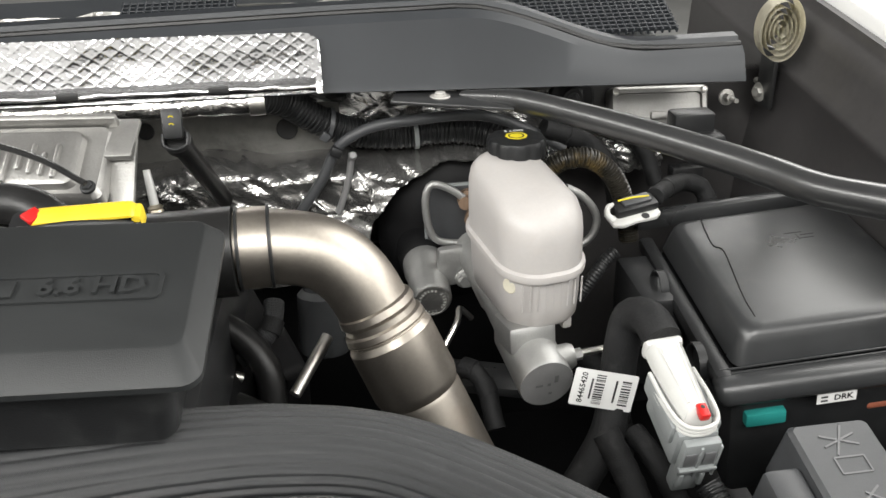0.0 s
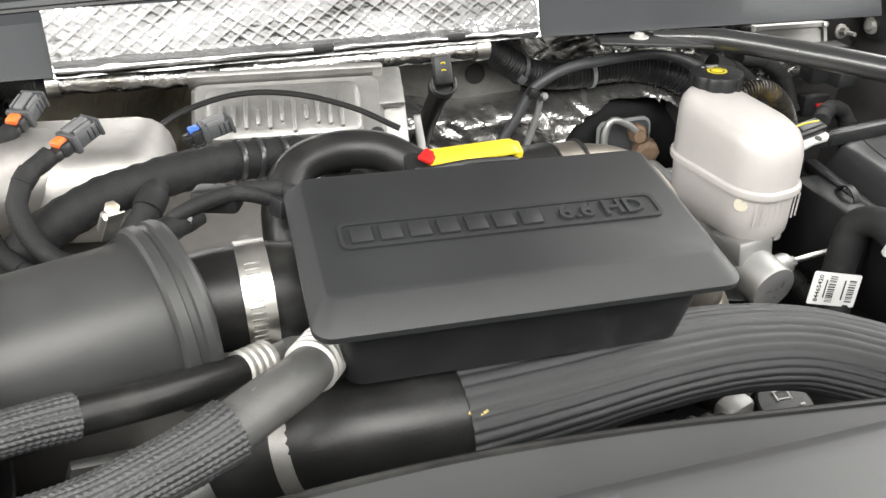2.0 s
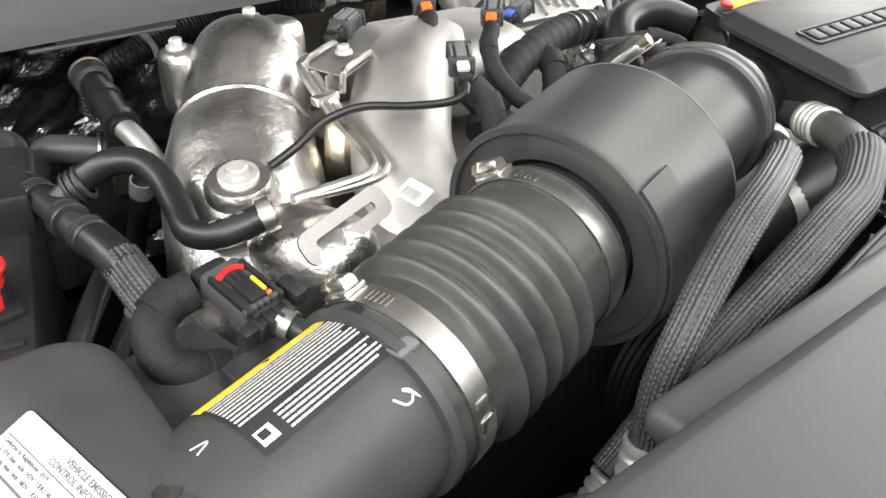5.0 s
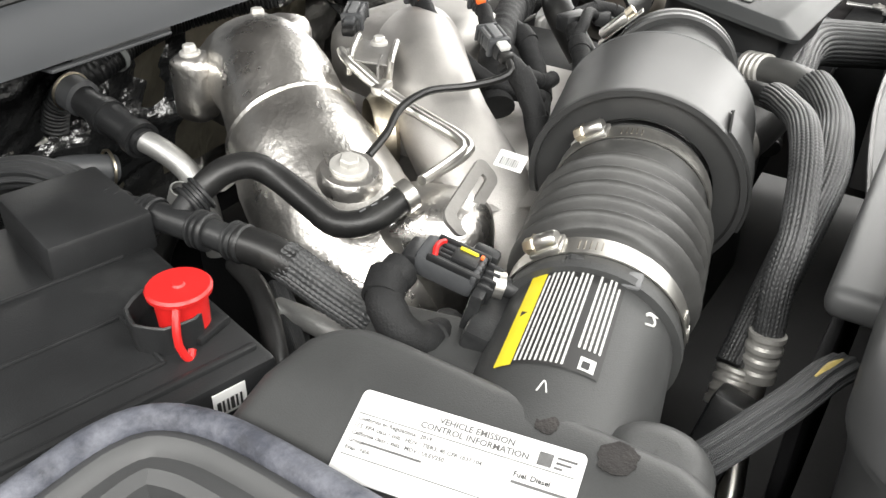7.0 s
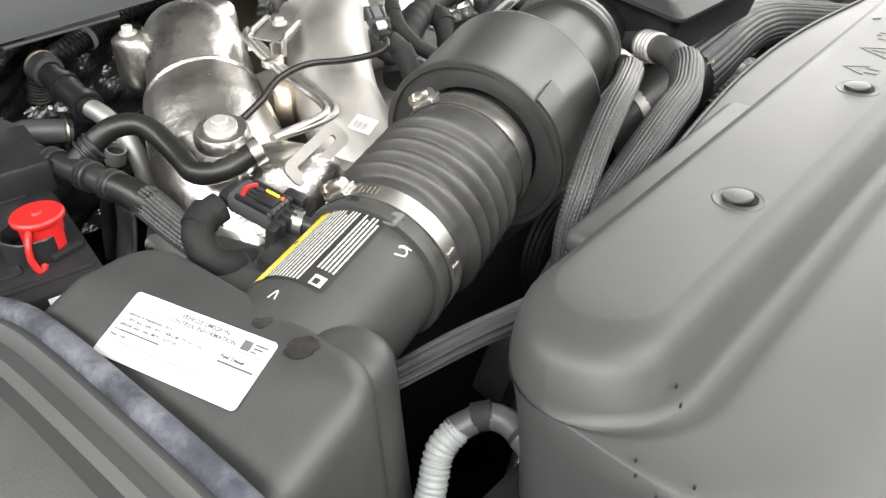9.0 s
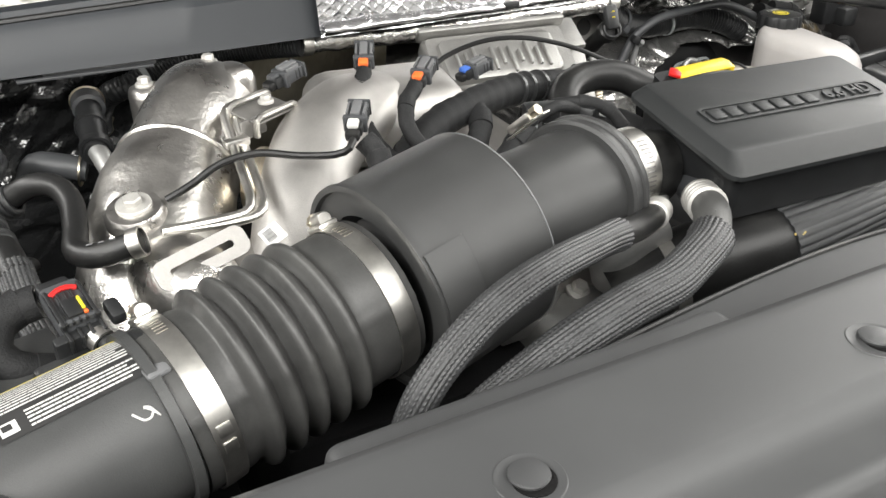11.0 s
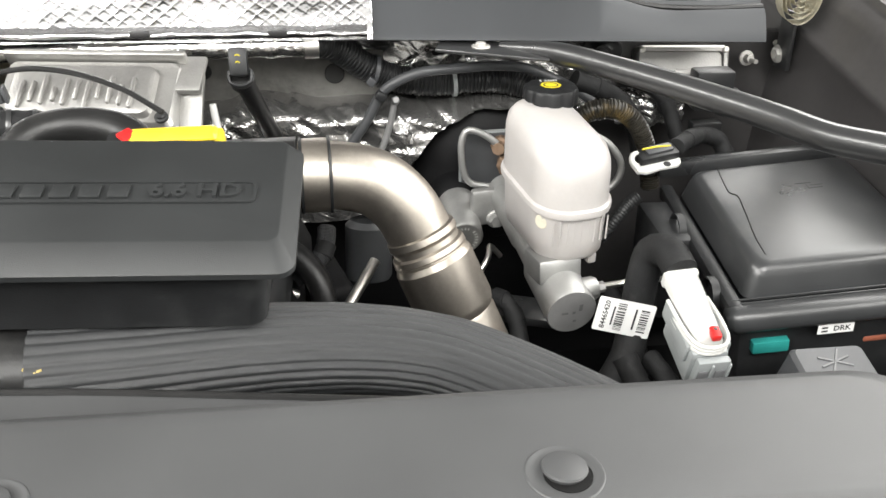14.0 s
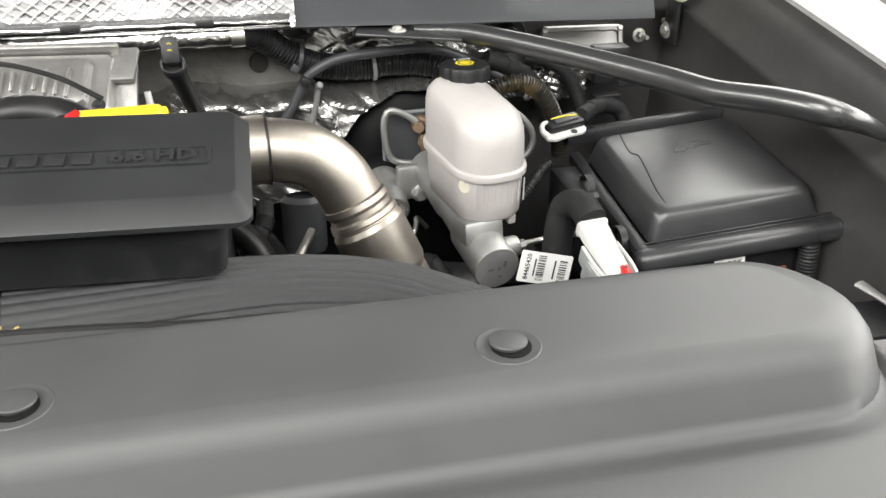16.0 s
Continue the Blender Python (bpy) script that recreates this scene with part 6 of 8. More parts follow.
def oil_handle():
    th = thing("dipstick", "yellow pull handle with a red tip on a black base", "dipstick", (0.11, 0.41, 1.28))
    m = frame_from((0.116, 0.415, 1.2985), (1, 0.0, 0.0), (0, 0.9, 0.3))
    lv = [(rrect(-0.045, 0.045, -0.012, 0.012, 0.006), -0.022), (rrect(-0.047, 0.047, -0.013, 0.013, 0.006), -0.004)]
    part("base", stack(lv, m), PLASTIC, th, "black base")
    arch = lambda lift: (lambda x, y: lift + 0.004 * math.cos((x - 0.012) * 34) - 0.0012 * abs(y) / 0.009)
    lv = [(rrect(-0.030, 0.043, -0.0080, 0.0080, 0.005), arch(-0.001)), (rrect(-0.031, 0.044, -0.0088, 0.0088, 0.005), arch(0.0003)), (rrect(-0.030, 0.043, -0.0085, 0.0085, 0.005), arch(0.0018)), (rrect(-0.024, 0.040, -0.005, 0.005, 0.004), arch(0.0032))]
    part("handle", stack(lv, m), HANDLEY, th, "yellow arched handle")
    part("handle_end", rbox((0.008, 0.016, 0.016), (0.044, 0, -0.006), 0.003, m=m), HANDLEY, th, "yellow handle end")
    for y in (-0.010, 0.010):
        part("finger_slot", rbox((0.050, 0.003, 0.007), (0.004, y, -0.008), 0.001, m=m), RUBBER, th)
    part("side_lip", tube([m @ Vector(q) for q in ((-0.040, -0.006, -0.004), (-0.030, -0.0115, -0.0015), (0.0, -0.0125, 0.0015), (0.030, -0.0115, -0.001), (0.042, -0.009, -0.004))], [0.002, 0.0034, 0.0036, 0.0034, 0.002], 10), PLASTIC, th, "black side lip")
    part("tip", rbox((0.013, 0.013, 0.004), (-0.029, 0, 0.0022), 0.0015, (0, 0, 45), m=m), RED, th, "red tip")
    d = thing("dipstick_tube", "black transmission dipstick with yellow marks in its tube", "dipstick", (0.16, 0.63, 1.2))
    part("tube", tube([(0.154, 0.617, 1.286), (0.156, 0.65, 1.258), (0.159, 0.70, 1.217), (0.163, 0.75, 1.175), (0.168, 0.80, 1.13)], 0.0105, 16), RUBBER, d)
    part("collar", lathe([(0.0095, 0), (0.0135, 0.0), (0.0135, 0.01), (0.011, 0.012)], (0.154, 0.622, 1.280), (-0.02, -0.77, 0.64)), RUBBER, d)
    part("grip", rbox((0.019, 0.010, 0.030), (0.153, 0.612, 1.303), 0.004, (-20, 0, 4)), PLASTIC, d)
    part("bail", tube([(0.143, 0.611, 1.294), (0.143, 0.606, 1.284), (0.154, 0.604, 1.280), (0.165, 0.606, 1.284), (0.165, 0.611, 1.294)], 0.0018, 8), PLASTIC, d)
    part("mark", join(lathe([(0.0028, 0), (0.0016, 0.0002)], (0.153, 0.6095, 1.3095), (0, -0.94, -0.34), 14), lathe([(0.0028, 0), (0.0016, 0.0002)], (0.153, 0.6072, 1.3030), (0, -0.94, -0.34), 14)), YELLOW, d, "yellow printed marks")
    nip = thing("hose_nipple", "slender metal nipple on a brass threaded base", "fitting", (0.125, 0.55, 1.21))
    part("stem", tube([(0.128, 0.594, 1.21), (0.125, 0.601, 1.245), (0.1235, 0.604, 1.262)], [0.005, 0.0042, 0.0036], 12), ALLOY, nip)
    part("threaded_base", lathe([(0.004, 0.0)] + [(0.0075 if k % 2 else 0.0062, 0.002 * k) for k in range(1, 12)] + [(0.004, 0.025)], (0.1285, 0.593, 1.205), (-0.06, 0.15, 1), 16), BRASSY, nip, "brass threaded base")


oil_handle()


# ---- passenger side ----
def heater_hoses():
    hh = thing("heater_hose", "smooth black bent heater hose over the bridge pipe", "hose", (-0.5, 0.4, 1.27))
    part("hose", tube([(-0.545, 0.465, 1.284), (-0.525, 0.456, 1.296), (-0.508, 0.446, 1.296), (-0.500, 0.43, 1.287), (-0.502, 0.40, 1.277), (-0.505, 0.375, 1.272), (-0.49, 0.358, 1.274), (-0.462, 0.348, 1.283)], 0.0095, 20), RUBBER, hh)
    for k in range(4):
        part("print", tube([(-0.498 + 0.008 * k, 0.3615 - 0.0035 * k, 1.2826 + 0.0018 * k), (-0.494 + 0.008 * k, 0.3598 - 0.0035 * k, 1.2836 + 0.0018 * k)], 0.0006, 6), MOULD, hh, "pale printed dash")
    part("spring_clip", lathe([(0.0098, -0.0045), (0.0115, -0.0045), (0.0115, 0.0045), (0.0098, 0.0045)], (-0.464, 0.3485, 1.2825), (1, -0.35, 0.3)), ZINC, hh, "bright spring clip")
    tee = thing("tee_fitting", "black plastic tee fitting with ribbed hose clips", "fitting", (-0.565, 0.47, 1.27))
    part("run", tube([(-0.575, 0.53, 1.268), (-0.567, 0.49, 1.272), (-0.562, 0.45, 1.272), (-0.557, 0.41, 1.270)], 0.010, 18), PLASTIC, tee)
    part("sleeved_inlet", tube([(-0.573, 0.522, 1.268), (-0.564, 0.56, 1.266), (-0.556, 0.60, 1.26), (-0.558, 0.64, 1.255), (-0.57, 0.69, 1.24)], 0.0115, 60, 0.006, lambda s, a, r: r + 0.0012 * math.sin(a * 9)), RIBBED, tee, "ribbed woven inlet hose")
    for p, ax in (((-0.572, 0.517, 1.27), (0.1, -1, 0)), ((-0.567, 0.486, 1.272), (0.1, -1, 0)), ((-0.561, 0.442, 1.272), (0.1, -1, 0)), ((-0.556, 0.415, 1.27), (0.1, -1, 0)), ((-0.545, 0.464, 1.282), (1, -0.3, 0.5))):
        part("clip", lathe([(0.0095, -0.0065), (0.0124, -0.0065), (0.0134, -0.0052), (0.0134, -0.0040), (0.0112, -0.0032), (0.0112, -0.0016), (0.0130, -0.0010), (0.0130, 0.0010), (0.0112, 0.0016), (0.0112, 0.0032), (0.0134, 0.0040), (0.0134, 0.0052), (0.0124, 0.0065), (0.0095, 0.0065)], p, ax, 24), PLASTIC, tee)
    part("branch", tube([(-0.564, 0.465, 1.272), (-0.552, 0.465, 1.28), (-0.54, 0.462, 1.288)], 0.0085, 16), PLASTIC, tee)
    single("hose", tube([(-0.556, 0.415, 1.27), (-0.552, 0.395, 1.268), (-0.548, 0.375, 1.262)], 0.0125, 20), RUBBER, "black rubber hose below the tee fitting", "hose")
    single("sleeved_hose", tube([(-0.549, 0.385, 1.265), (-0.545, 0.35, 1.250), (-0.537, 0.32, 1.232), (-0.525, 0.285, 1.20), (-0.51, 0.26, 1.16)], 0.0132, 176, 0.0009, plait(22)), STRAND, "hose in a ribbed woven sleeve beside the air filter box", "hose")
    up = thing("heater_pipe", "black plastic quick connector on an alloy heater pipe", "pipe", (-0.46, 0.64, 1.22))
    part("alloy_pipe", tube([(-0.464, 0.635, 1.25), (-0.459, 0.608, 1.242), (-0.455, 0.585, 1.228), (-0.452, 0.57, 1.20), (-0.452, 0.565, 1.15)], 0.010, 16), ALLOY, up)
    part("connector", tube([(-0.463, 0.622, 1.246), (-0.461, 0.665, 1.256), (-0.457, 0.715, 1.264)], [0.0125, 0.0145, 0.0125], 18), PLASTIC, up)
    for p in ((-0.4625, 0.63, 1.248), (-0.4605, 0.672, 1.257)):
        part("collar", lathe([(0.013, -0.005), (0.0165, -0.005), (0.0165, 0.005), (0.013, 0.005)], p, (0.15, 1, 0.15), 24), PLASTIC, up)
    part("hood_end", lathe([(0.013, 0), (0.017, 0.002), (0.017, 0.02), (0.012, 0.022)], (-0.457, 0.705, 1.263), (0.05, 1, 0.15), 24), DGREYP, up)
    part("retaining_wire", lathe([(0.0172, 0.018), (0.0185, 0.0185), (0.0185, 0.0205), (0.0172, 0.021)], (-0.457, 0.705, 1.263), (0.05, 1, 0.15), 24), BRASSY, up, "brass retaining wire")
    low = thing("heater_elbow", "olive plastic heater elbow with a brass wire ring", "fitting", (-0.49, 0.67, 1.22))
    part("elbow", tube([(-0.475, 0.655, 1.217), (-0.50, 0.662, 1.224), (-0.522, 0.67, 1.226), (-0.535, 0.68, 1.20)], [0.0125, 0.0135, 0.0130, 0.012], 18), DGREYP, low)
    part("retaining_wire", lathe([(0.016, -0.0012), (0.0178, -0.001), (0.0178, 0.001), (0.016, 0.0012)], (-0.480, 0.657, 1.218), (1, -0.3, -0.2), 24), BRASSY, low, "brass retaining wire")
    drain = thing("drain_hose", "black drain hose with a pale collar beside the bridge pipe", "hose", (-0.48, 0.58, 1.2))
    part("hose", tube([(-0.472, 0.575, 1.215), (-0.476, 0.59, 1.18), (-0.48, 0.61, 1.14), (-0.485, 0.62, 1.08)], 0.009, 14), RUBBER, drain)
    part("collar", lathe([(0.009, -0.008), (0.0105, -0.008), (0.0105, 0.008), (0.009, 0.008)], (-0.472, 0.576, 1.213), (-0.1, 0.4, -1), 16), ALLOY, drain, "pale collar")
    maf = thing("air_flow_sensor", "black air-flow sensor connector with a red lock and a green tab", "sensor", (-0.515, 0.28, 1.27))
    m = frame_from((-0.5175, 0.278, 1.284), (0.22, -0.93, -0.27), (0.97, 0.2, 0.03))
    part("housing", rbox((0.040, 0.026, 0.016), (0, 0, -0.001), 0.004, m=m), DGREYP, maf)
    part("cable_cover", rbox((0.012, 0.022, 0.012), (-0.022, -0.002, -0.002), 0.004, m=m), PLASTIC, maf)
    part("latch_bridge", rbox((0.016, 0.012, 0.004), (0.008, 0.0, 0.0085), 0.001, m=m), PLASTIC, maf)
    for y in (-0.0105, 0.0105):
        part("side_rail", rbox((0.034, 0.003, 0.005), (0.004, y, 0.007), 0.001, m=m), PLASTIC, maf)
    part("seal_ring", lathe([(0.0065, -0.004), (0.0085, -0.004), (0.0085, 0.004), (0.0065, 0.004)], m @ Vector((0.030, 0.006, -0.004)), m.to_3x3() @ Vector((1, 0.3, 0)), 18), ZINC, maf, "bright ring")
    part("stub", tube([m @ Vector(p) for p in ((0.022, 0.004, -0.004), (0.034, 0.008, -0.005), (0.05, 0.012, -0.006))], 0.0062, 14), PLASTIC, maf)
    part("rear_plug", rbox((0.018, 0.010, 0.010), (0.016, 0.022, 0.0), 0.003, m=m), PLASTIC, maf)
    part("shroud", rbox((0.008, 0.032, 0.030), (0.024, -0.004, -0.012), 0.002, m=m), PLASTIC, maf)
    part("sensor_body", rbox((0.03, 0.045, 0.05), (0.040, -0.014, -0.034), 0.004, m=m), PLASTIC, maf)
    part("red_lock", tube([m @ Vector(q) for q in ((-0.0085, -0.0085, 0.0075), (-0.0105, -0.003, 0.0088), (-0.0105, 0.003, 0.0088), (-0.0085, 0.0085, 0.0075))], 0.0018, 8), RED, maf, "red curved lock")
    part("orange_tip", rbox((0.0022, 0.0026, 0.0025), (0.0165, 0.005, 0.0106), 0.0006, m=m), ORANGE, maf, "orange tip")
    for k in range(4):
        part("front_fin", rbox((0.010, 0.0024, 0.012), (0.0255, -0.0105 + 0.007 * k, -0.001), 0.0008, m=m), PLASTIC, maf)
    part("hinge_bar", rbox((0.004, 0.026, 0.006), (0.0175, 0, 0.006), 0.0015, m=m), DGREYP, maf)
    part("green_tab", rbox((0.012, 0.0022, 0.003), (0.008, 0.005, 0.0105), 0.001, m=m), YELLOW, maf, "yellow-green tab")
    for k in range(4):
        part("rib", rbox((0.028, 0.0022, 0.003), (0.006, -0.0085 + 0.0042 * k, 0.0075), 0.0008, m=m), PLASTIC, maf)
    cable([(-0.535, 0.30, 1.282), (-0.552, 0.30, 1.279), (-0.565, 0.288, 1.272), (-0.562, 0.275, 1.258), (-0.54, 0.272, 1.245), (-0.515, 0.28, 1.235)], 0.0115, "black taped lead to the air-flow sensor")


heater_hoses()


def battery():
    th = thing("battery", "black battery cover with a red terminal cap", "battery", (-0.69, 0.45, 1.1))
    m = Matrix.Translation((-0.664, 0.464, 0)) @ pose(0, 0, 0, 0, 0, -14)
    part("case", rbox((0.16, 0.24, 0.22), (0, 0, 1.148), 0.004, m=m), PLASTIC, th)
    part("top_step", rbox((0.07, 0.09, 0.03), (0.05, 0.075, 1.268), 0.004, m=m), PLASTIC, th)
    part("top_ridge", rbox((0.15, 0.006, 0.006), (0, -0.105, 1.258), 0.002, m=m), PLASTIC, th)
    part("slot", rbox((0.03, 0.008, 0.002), (0.05, -0.06, 1.2585), 0.0, (0, 0, 80), m=m), INK, th)
    part("label", rbox((0.020, 0.0006, 0.016), (0.048, -0.1206, 1.245), 0, m=m), PAPER, th, "small white barcode label")
    part("barcode", join(*[rbox((0.0012 if k % 3 else 0.0022, 0.0004, 0.008), (0.041 + 0.0027 * k, -0.1211, 1.243), 0, m=m) for k in range(6)]), INK, th, "black barcode bars")
    for x, y, w, d in ((-0.02, -0.03, 0.10, 0.0025), (-0.02, -0.085, 0.10, 0.0025), (-0.07, -0.058, 0.0025, 0.055), (0.03, -0.058, 0.0025, 0.055), (0.0, 0.03, 0.12, 0.003)):
        part("moulded_ridge", rbox((w, d, 0.003), (x, y, 1.2585), 0.001, m=m), PLASTIC, th)
    part("strap_tab", rbox((0.026, 0.014, 0.006), (0.062, -0.075, 1.2605), 0.002, (0, 0, 20), m=m), PLASTIC, th)
    part("corner_block", rbox((0.05, 0.05, 0.02), (-0.045, 0.085, 1.266), 0.004, m=m), PLASTIC, th)
    cap = Vector((-0.628, 0.387, 1.264))
    part("terminal_cup", lathe([(0.0225, -0.012), (0.023, 0.012), (0.0222, 0.013), (0.0205, 0.012), (0.0195, 0.0)], cap + Vector((-0.005, 0.007, 0)), (0, 0, 1), 24, shape=lambda a, r, h: r * (1 + 0.03 * math.cos(a * 8))), PLASTIC, th)
    cp = part("terminal_cap", lathe([(0.0145, 0.0), (0.0152, 0.020), (0.0185, 0.022), (0.0188, 0.0245), (0.0175, 0.026), (0.004, 0.026), (0.003, 0.0272), (0, 0.0272)], cap, (0, 0, 1), 36), RED, th, "bright red plastic terminal cap")
    part("strap", tube([cap + Vector(p) for p in ((-0.011, -0.010, 0.022), (-0.017, -0.015, 0.016), (-0.020, -0.018, 0.004), (-0.017, -0.021, -0.007), (-0.012, -0.018, -0.004))], 0.0024, 8), RED, cp)
    return th


battery()
single("transfer_pipe", tube([(-0.543, 0.40, 1.215), (-0.546, 0.365, 1.22), (-0.552, 0.33, 1.222), (-0.56, 0.30, 1.21)], 0.008, 16), ALLOY, "bare alloy pipe between battery and air filter box", "pipe")
single("battery_cable", tube([(-0.54, 0.44, 1.235), (-0.560, 0.40, 1.243), (-0.580, 0.37, 1.240), (-0.60, 0.345, 1.225), (-0.61, 0.33, 1.19)], 0.0075, 14), RUBBER, "black battery cable curving past the battery", "cable")
single("battery_cable", tube([(-0.525, 0.42, 1.21), (-0.550, 0.385, 1.21), (-0.575, 0.35, 1.205), (-0.59, 0.32, 1.18)], 0.010, 40, 0.005, lambda s, a, r: r + 0.0008 * math.sin(a * 8)), RIBBED, "ribbed sleeved battery cable beside the battery", "cable")


def front_seal():
    th = thing("corner_seal", "dusty rubber weather seal round a black plastic corner frame", "seal", (-0.72, 0.25, 1.2))
    pts = [(-0.69, 0.02, 1.263), (-0.686, 0.10, 1.270), (-0.684, 0.2, 1.275), (-0.684, 0.27, 1.277), (-0.688, 0.305, 1.277), (-0.70, 0.328, 1.277), (-0.72, 0.338, 1.277), (-0.75, 0.34, 1.277), (-0.80, 0.34, 1.275)]
    part("seal", tube(pts, 0.008, 14), BLUISH, th)
    path, _ = spline(pts, 0.008)
    def inset(off, z):
        out = []
        for i, p in enumerate(path):
            t = (path[min(i + 1, len(path) - 1)] - path[max(i - 1, 0)]).normalized()
            out.append(p + Vector((-t.y, t.x, 0)) * off + Vector((0, 0, z)))
        return out
    rows = [inset(0.004, -0.004), inset(0.008, 0.001), inset(0.013, 0.0025), inset(0.017, 0.0), inset(0.020, -0.004), inset(0.024, -0.003), inset(0.030, -0.0005), inset(0.036, -0.004), inset(0.038, -0.03)]
    part("frame", sheet(rows, 0.002), COVERP, th, "satin black plastic frame")
    # near-black sheet added for the shaded interior below the frame
    part("dark_backing", rbox((0.16, 0.36, 0.01), (-0.80, 0.16, 1.205), 0.002), DARK, th)
    part("inner_bolt", hexbolt((-0.735, 0.265, 1.213), (0, 0, 1), 0.006, 0.006, 0.008), BOLTM, th)
    return th


front_seal()


def sensor_cluster():
    th = thing("sensor_plug", "black and white sensor plug with leads beside the boot clamp", "connector", (-0.05, 0.37, 1.28))
    part("plug", rbox((0.028, 0.018, 0.016), (-0.024, 0.406, 1.280), 0.003, (0, 10, 30)), PLASTIC, th)
    part("white_lock", rbox((0.011, 0.013, 0.008), (-0.0105, 0.399, 1.2825), 0.002, (0, 10, 30)), WHITEP, th, "white ribbed lock")
    for k in range(3):
        part("lock_rib", rbox((0.0015, 0.014, 0.0095), (-0.0138 + 0.0034 * k, 0.3975 + 0.0019 * k, 1.2828), 0.0005, (0, 10, 30)), GREYP, th)
    part("lead", tube([(-0.03, 0.41, 1.282), (-0.062, 0.405, 1.295), (-0.095, 0.395, 1.292), (-0.115, 0.395, 1.28)], 0.006, 12), TAPE, th)
    th = thing("sensor_plug", "black sensor plug with a grey clip behind the duct flange", "connector", (-0.1, 0.38, 1.27))
    part("plug", rbox((0.035, 0.02, 0.018), (-0.075, 0.415, 1.288), 0.004, (0, 0, -20)), PLASTIC, th)
    part("clip", rbox((0.008, 0.02, 0.012), (-0.095, 0.40, 1.286), 0.002, (0, 0, -20)), GREYP, th, "grey clip")
    cable([(-0.09, 0.405, 1.284), (-0.12, 0.385, 1.278), (-0.15, 0.365, 1.268), (-0.18, 0.35, 1.25)], 0.010, "black taped lead behind the duct flange")
    cable([(-0.06, 0.42, 1.29), (-0.03, 0.41, 1.292), (-0.01, 0.395, 1.285), (0.0, 0.38, 1.27)], 0.0065, "thin black taped lead over the engine")
    hp = thing("hose_clip", "bright stamped clip on the duct flange", "clip", (-0.16, 0.33, 1.31))
    mh = frame_from((-0.1414, 0.3425, 1.3135), (0.25, -0.62, 0.62), (0.92, 0.36, 0.0))
    part("housing", rbox((0.030, 0.012, 0.008), (0, 0, 0.002), 0.0025, m=mh), ZINC, hp)
    part("strap", rbox((0.050, 0.010, 0.0014), (0.004, 0, -0.003), 0.0005, m=mh), ZINC, hp)
    part("screw", lathe([(0.0, -0.004), (0.0045, -0.004), (0.0050, 0.004), (0.0, 0.005)], mh @ Vector((0.019, 0, 0.003)), mh.to_3x3() @ Vector((1, 0, 0)), 6), BRASSY, hp, "yellow zinc screw")


sensor_cluster()


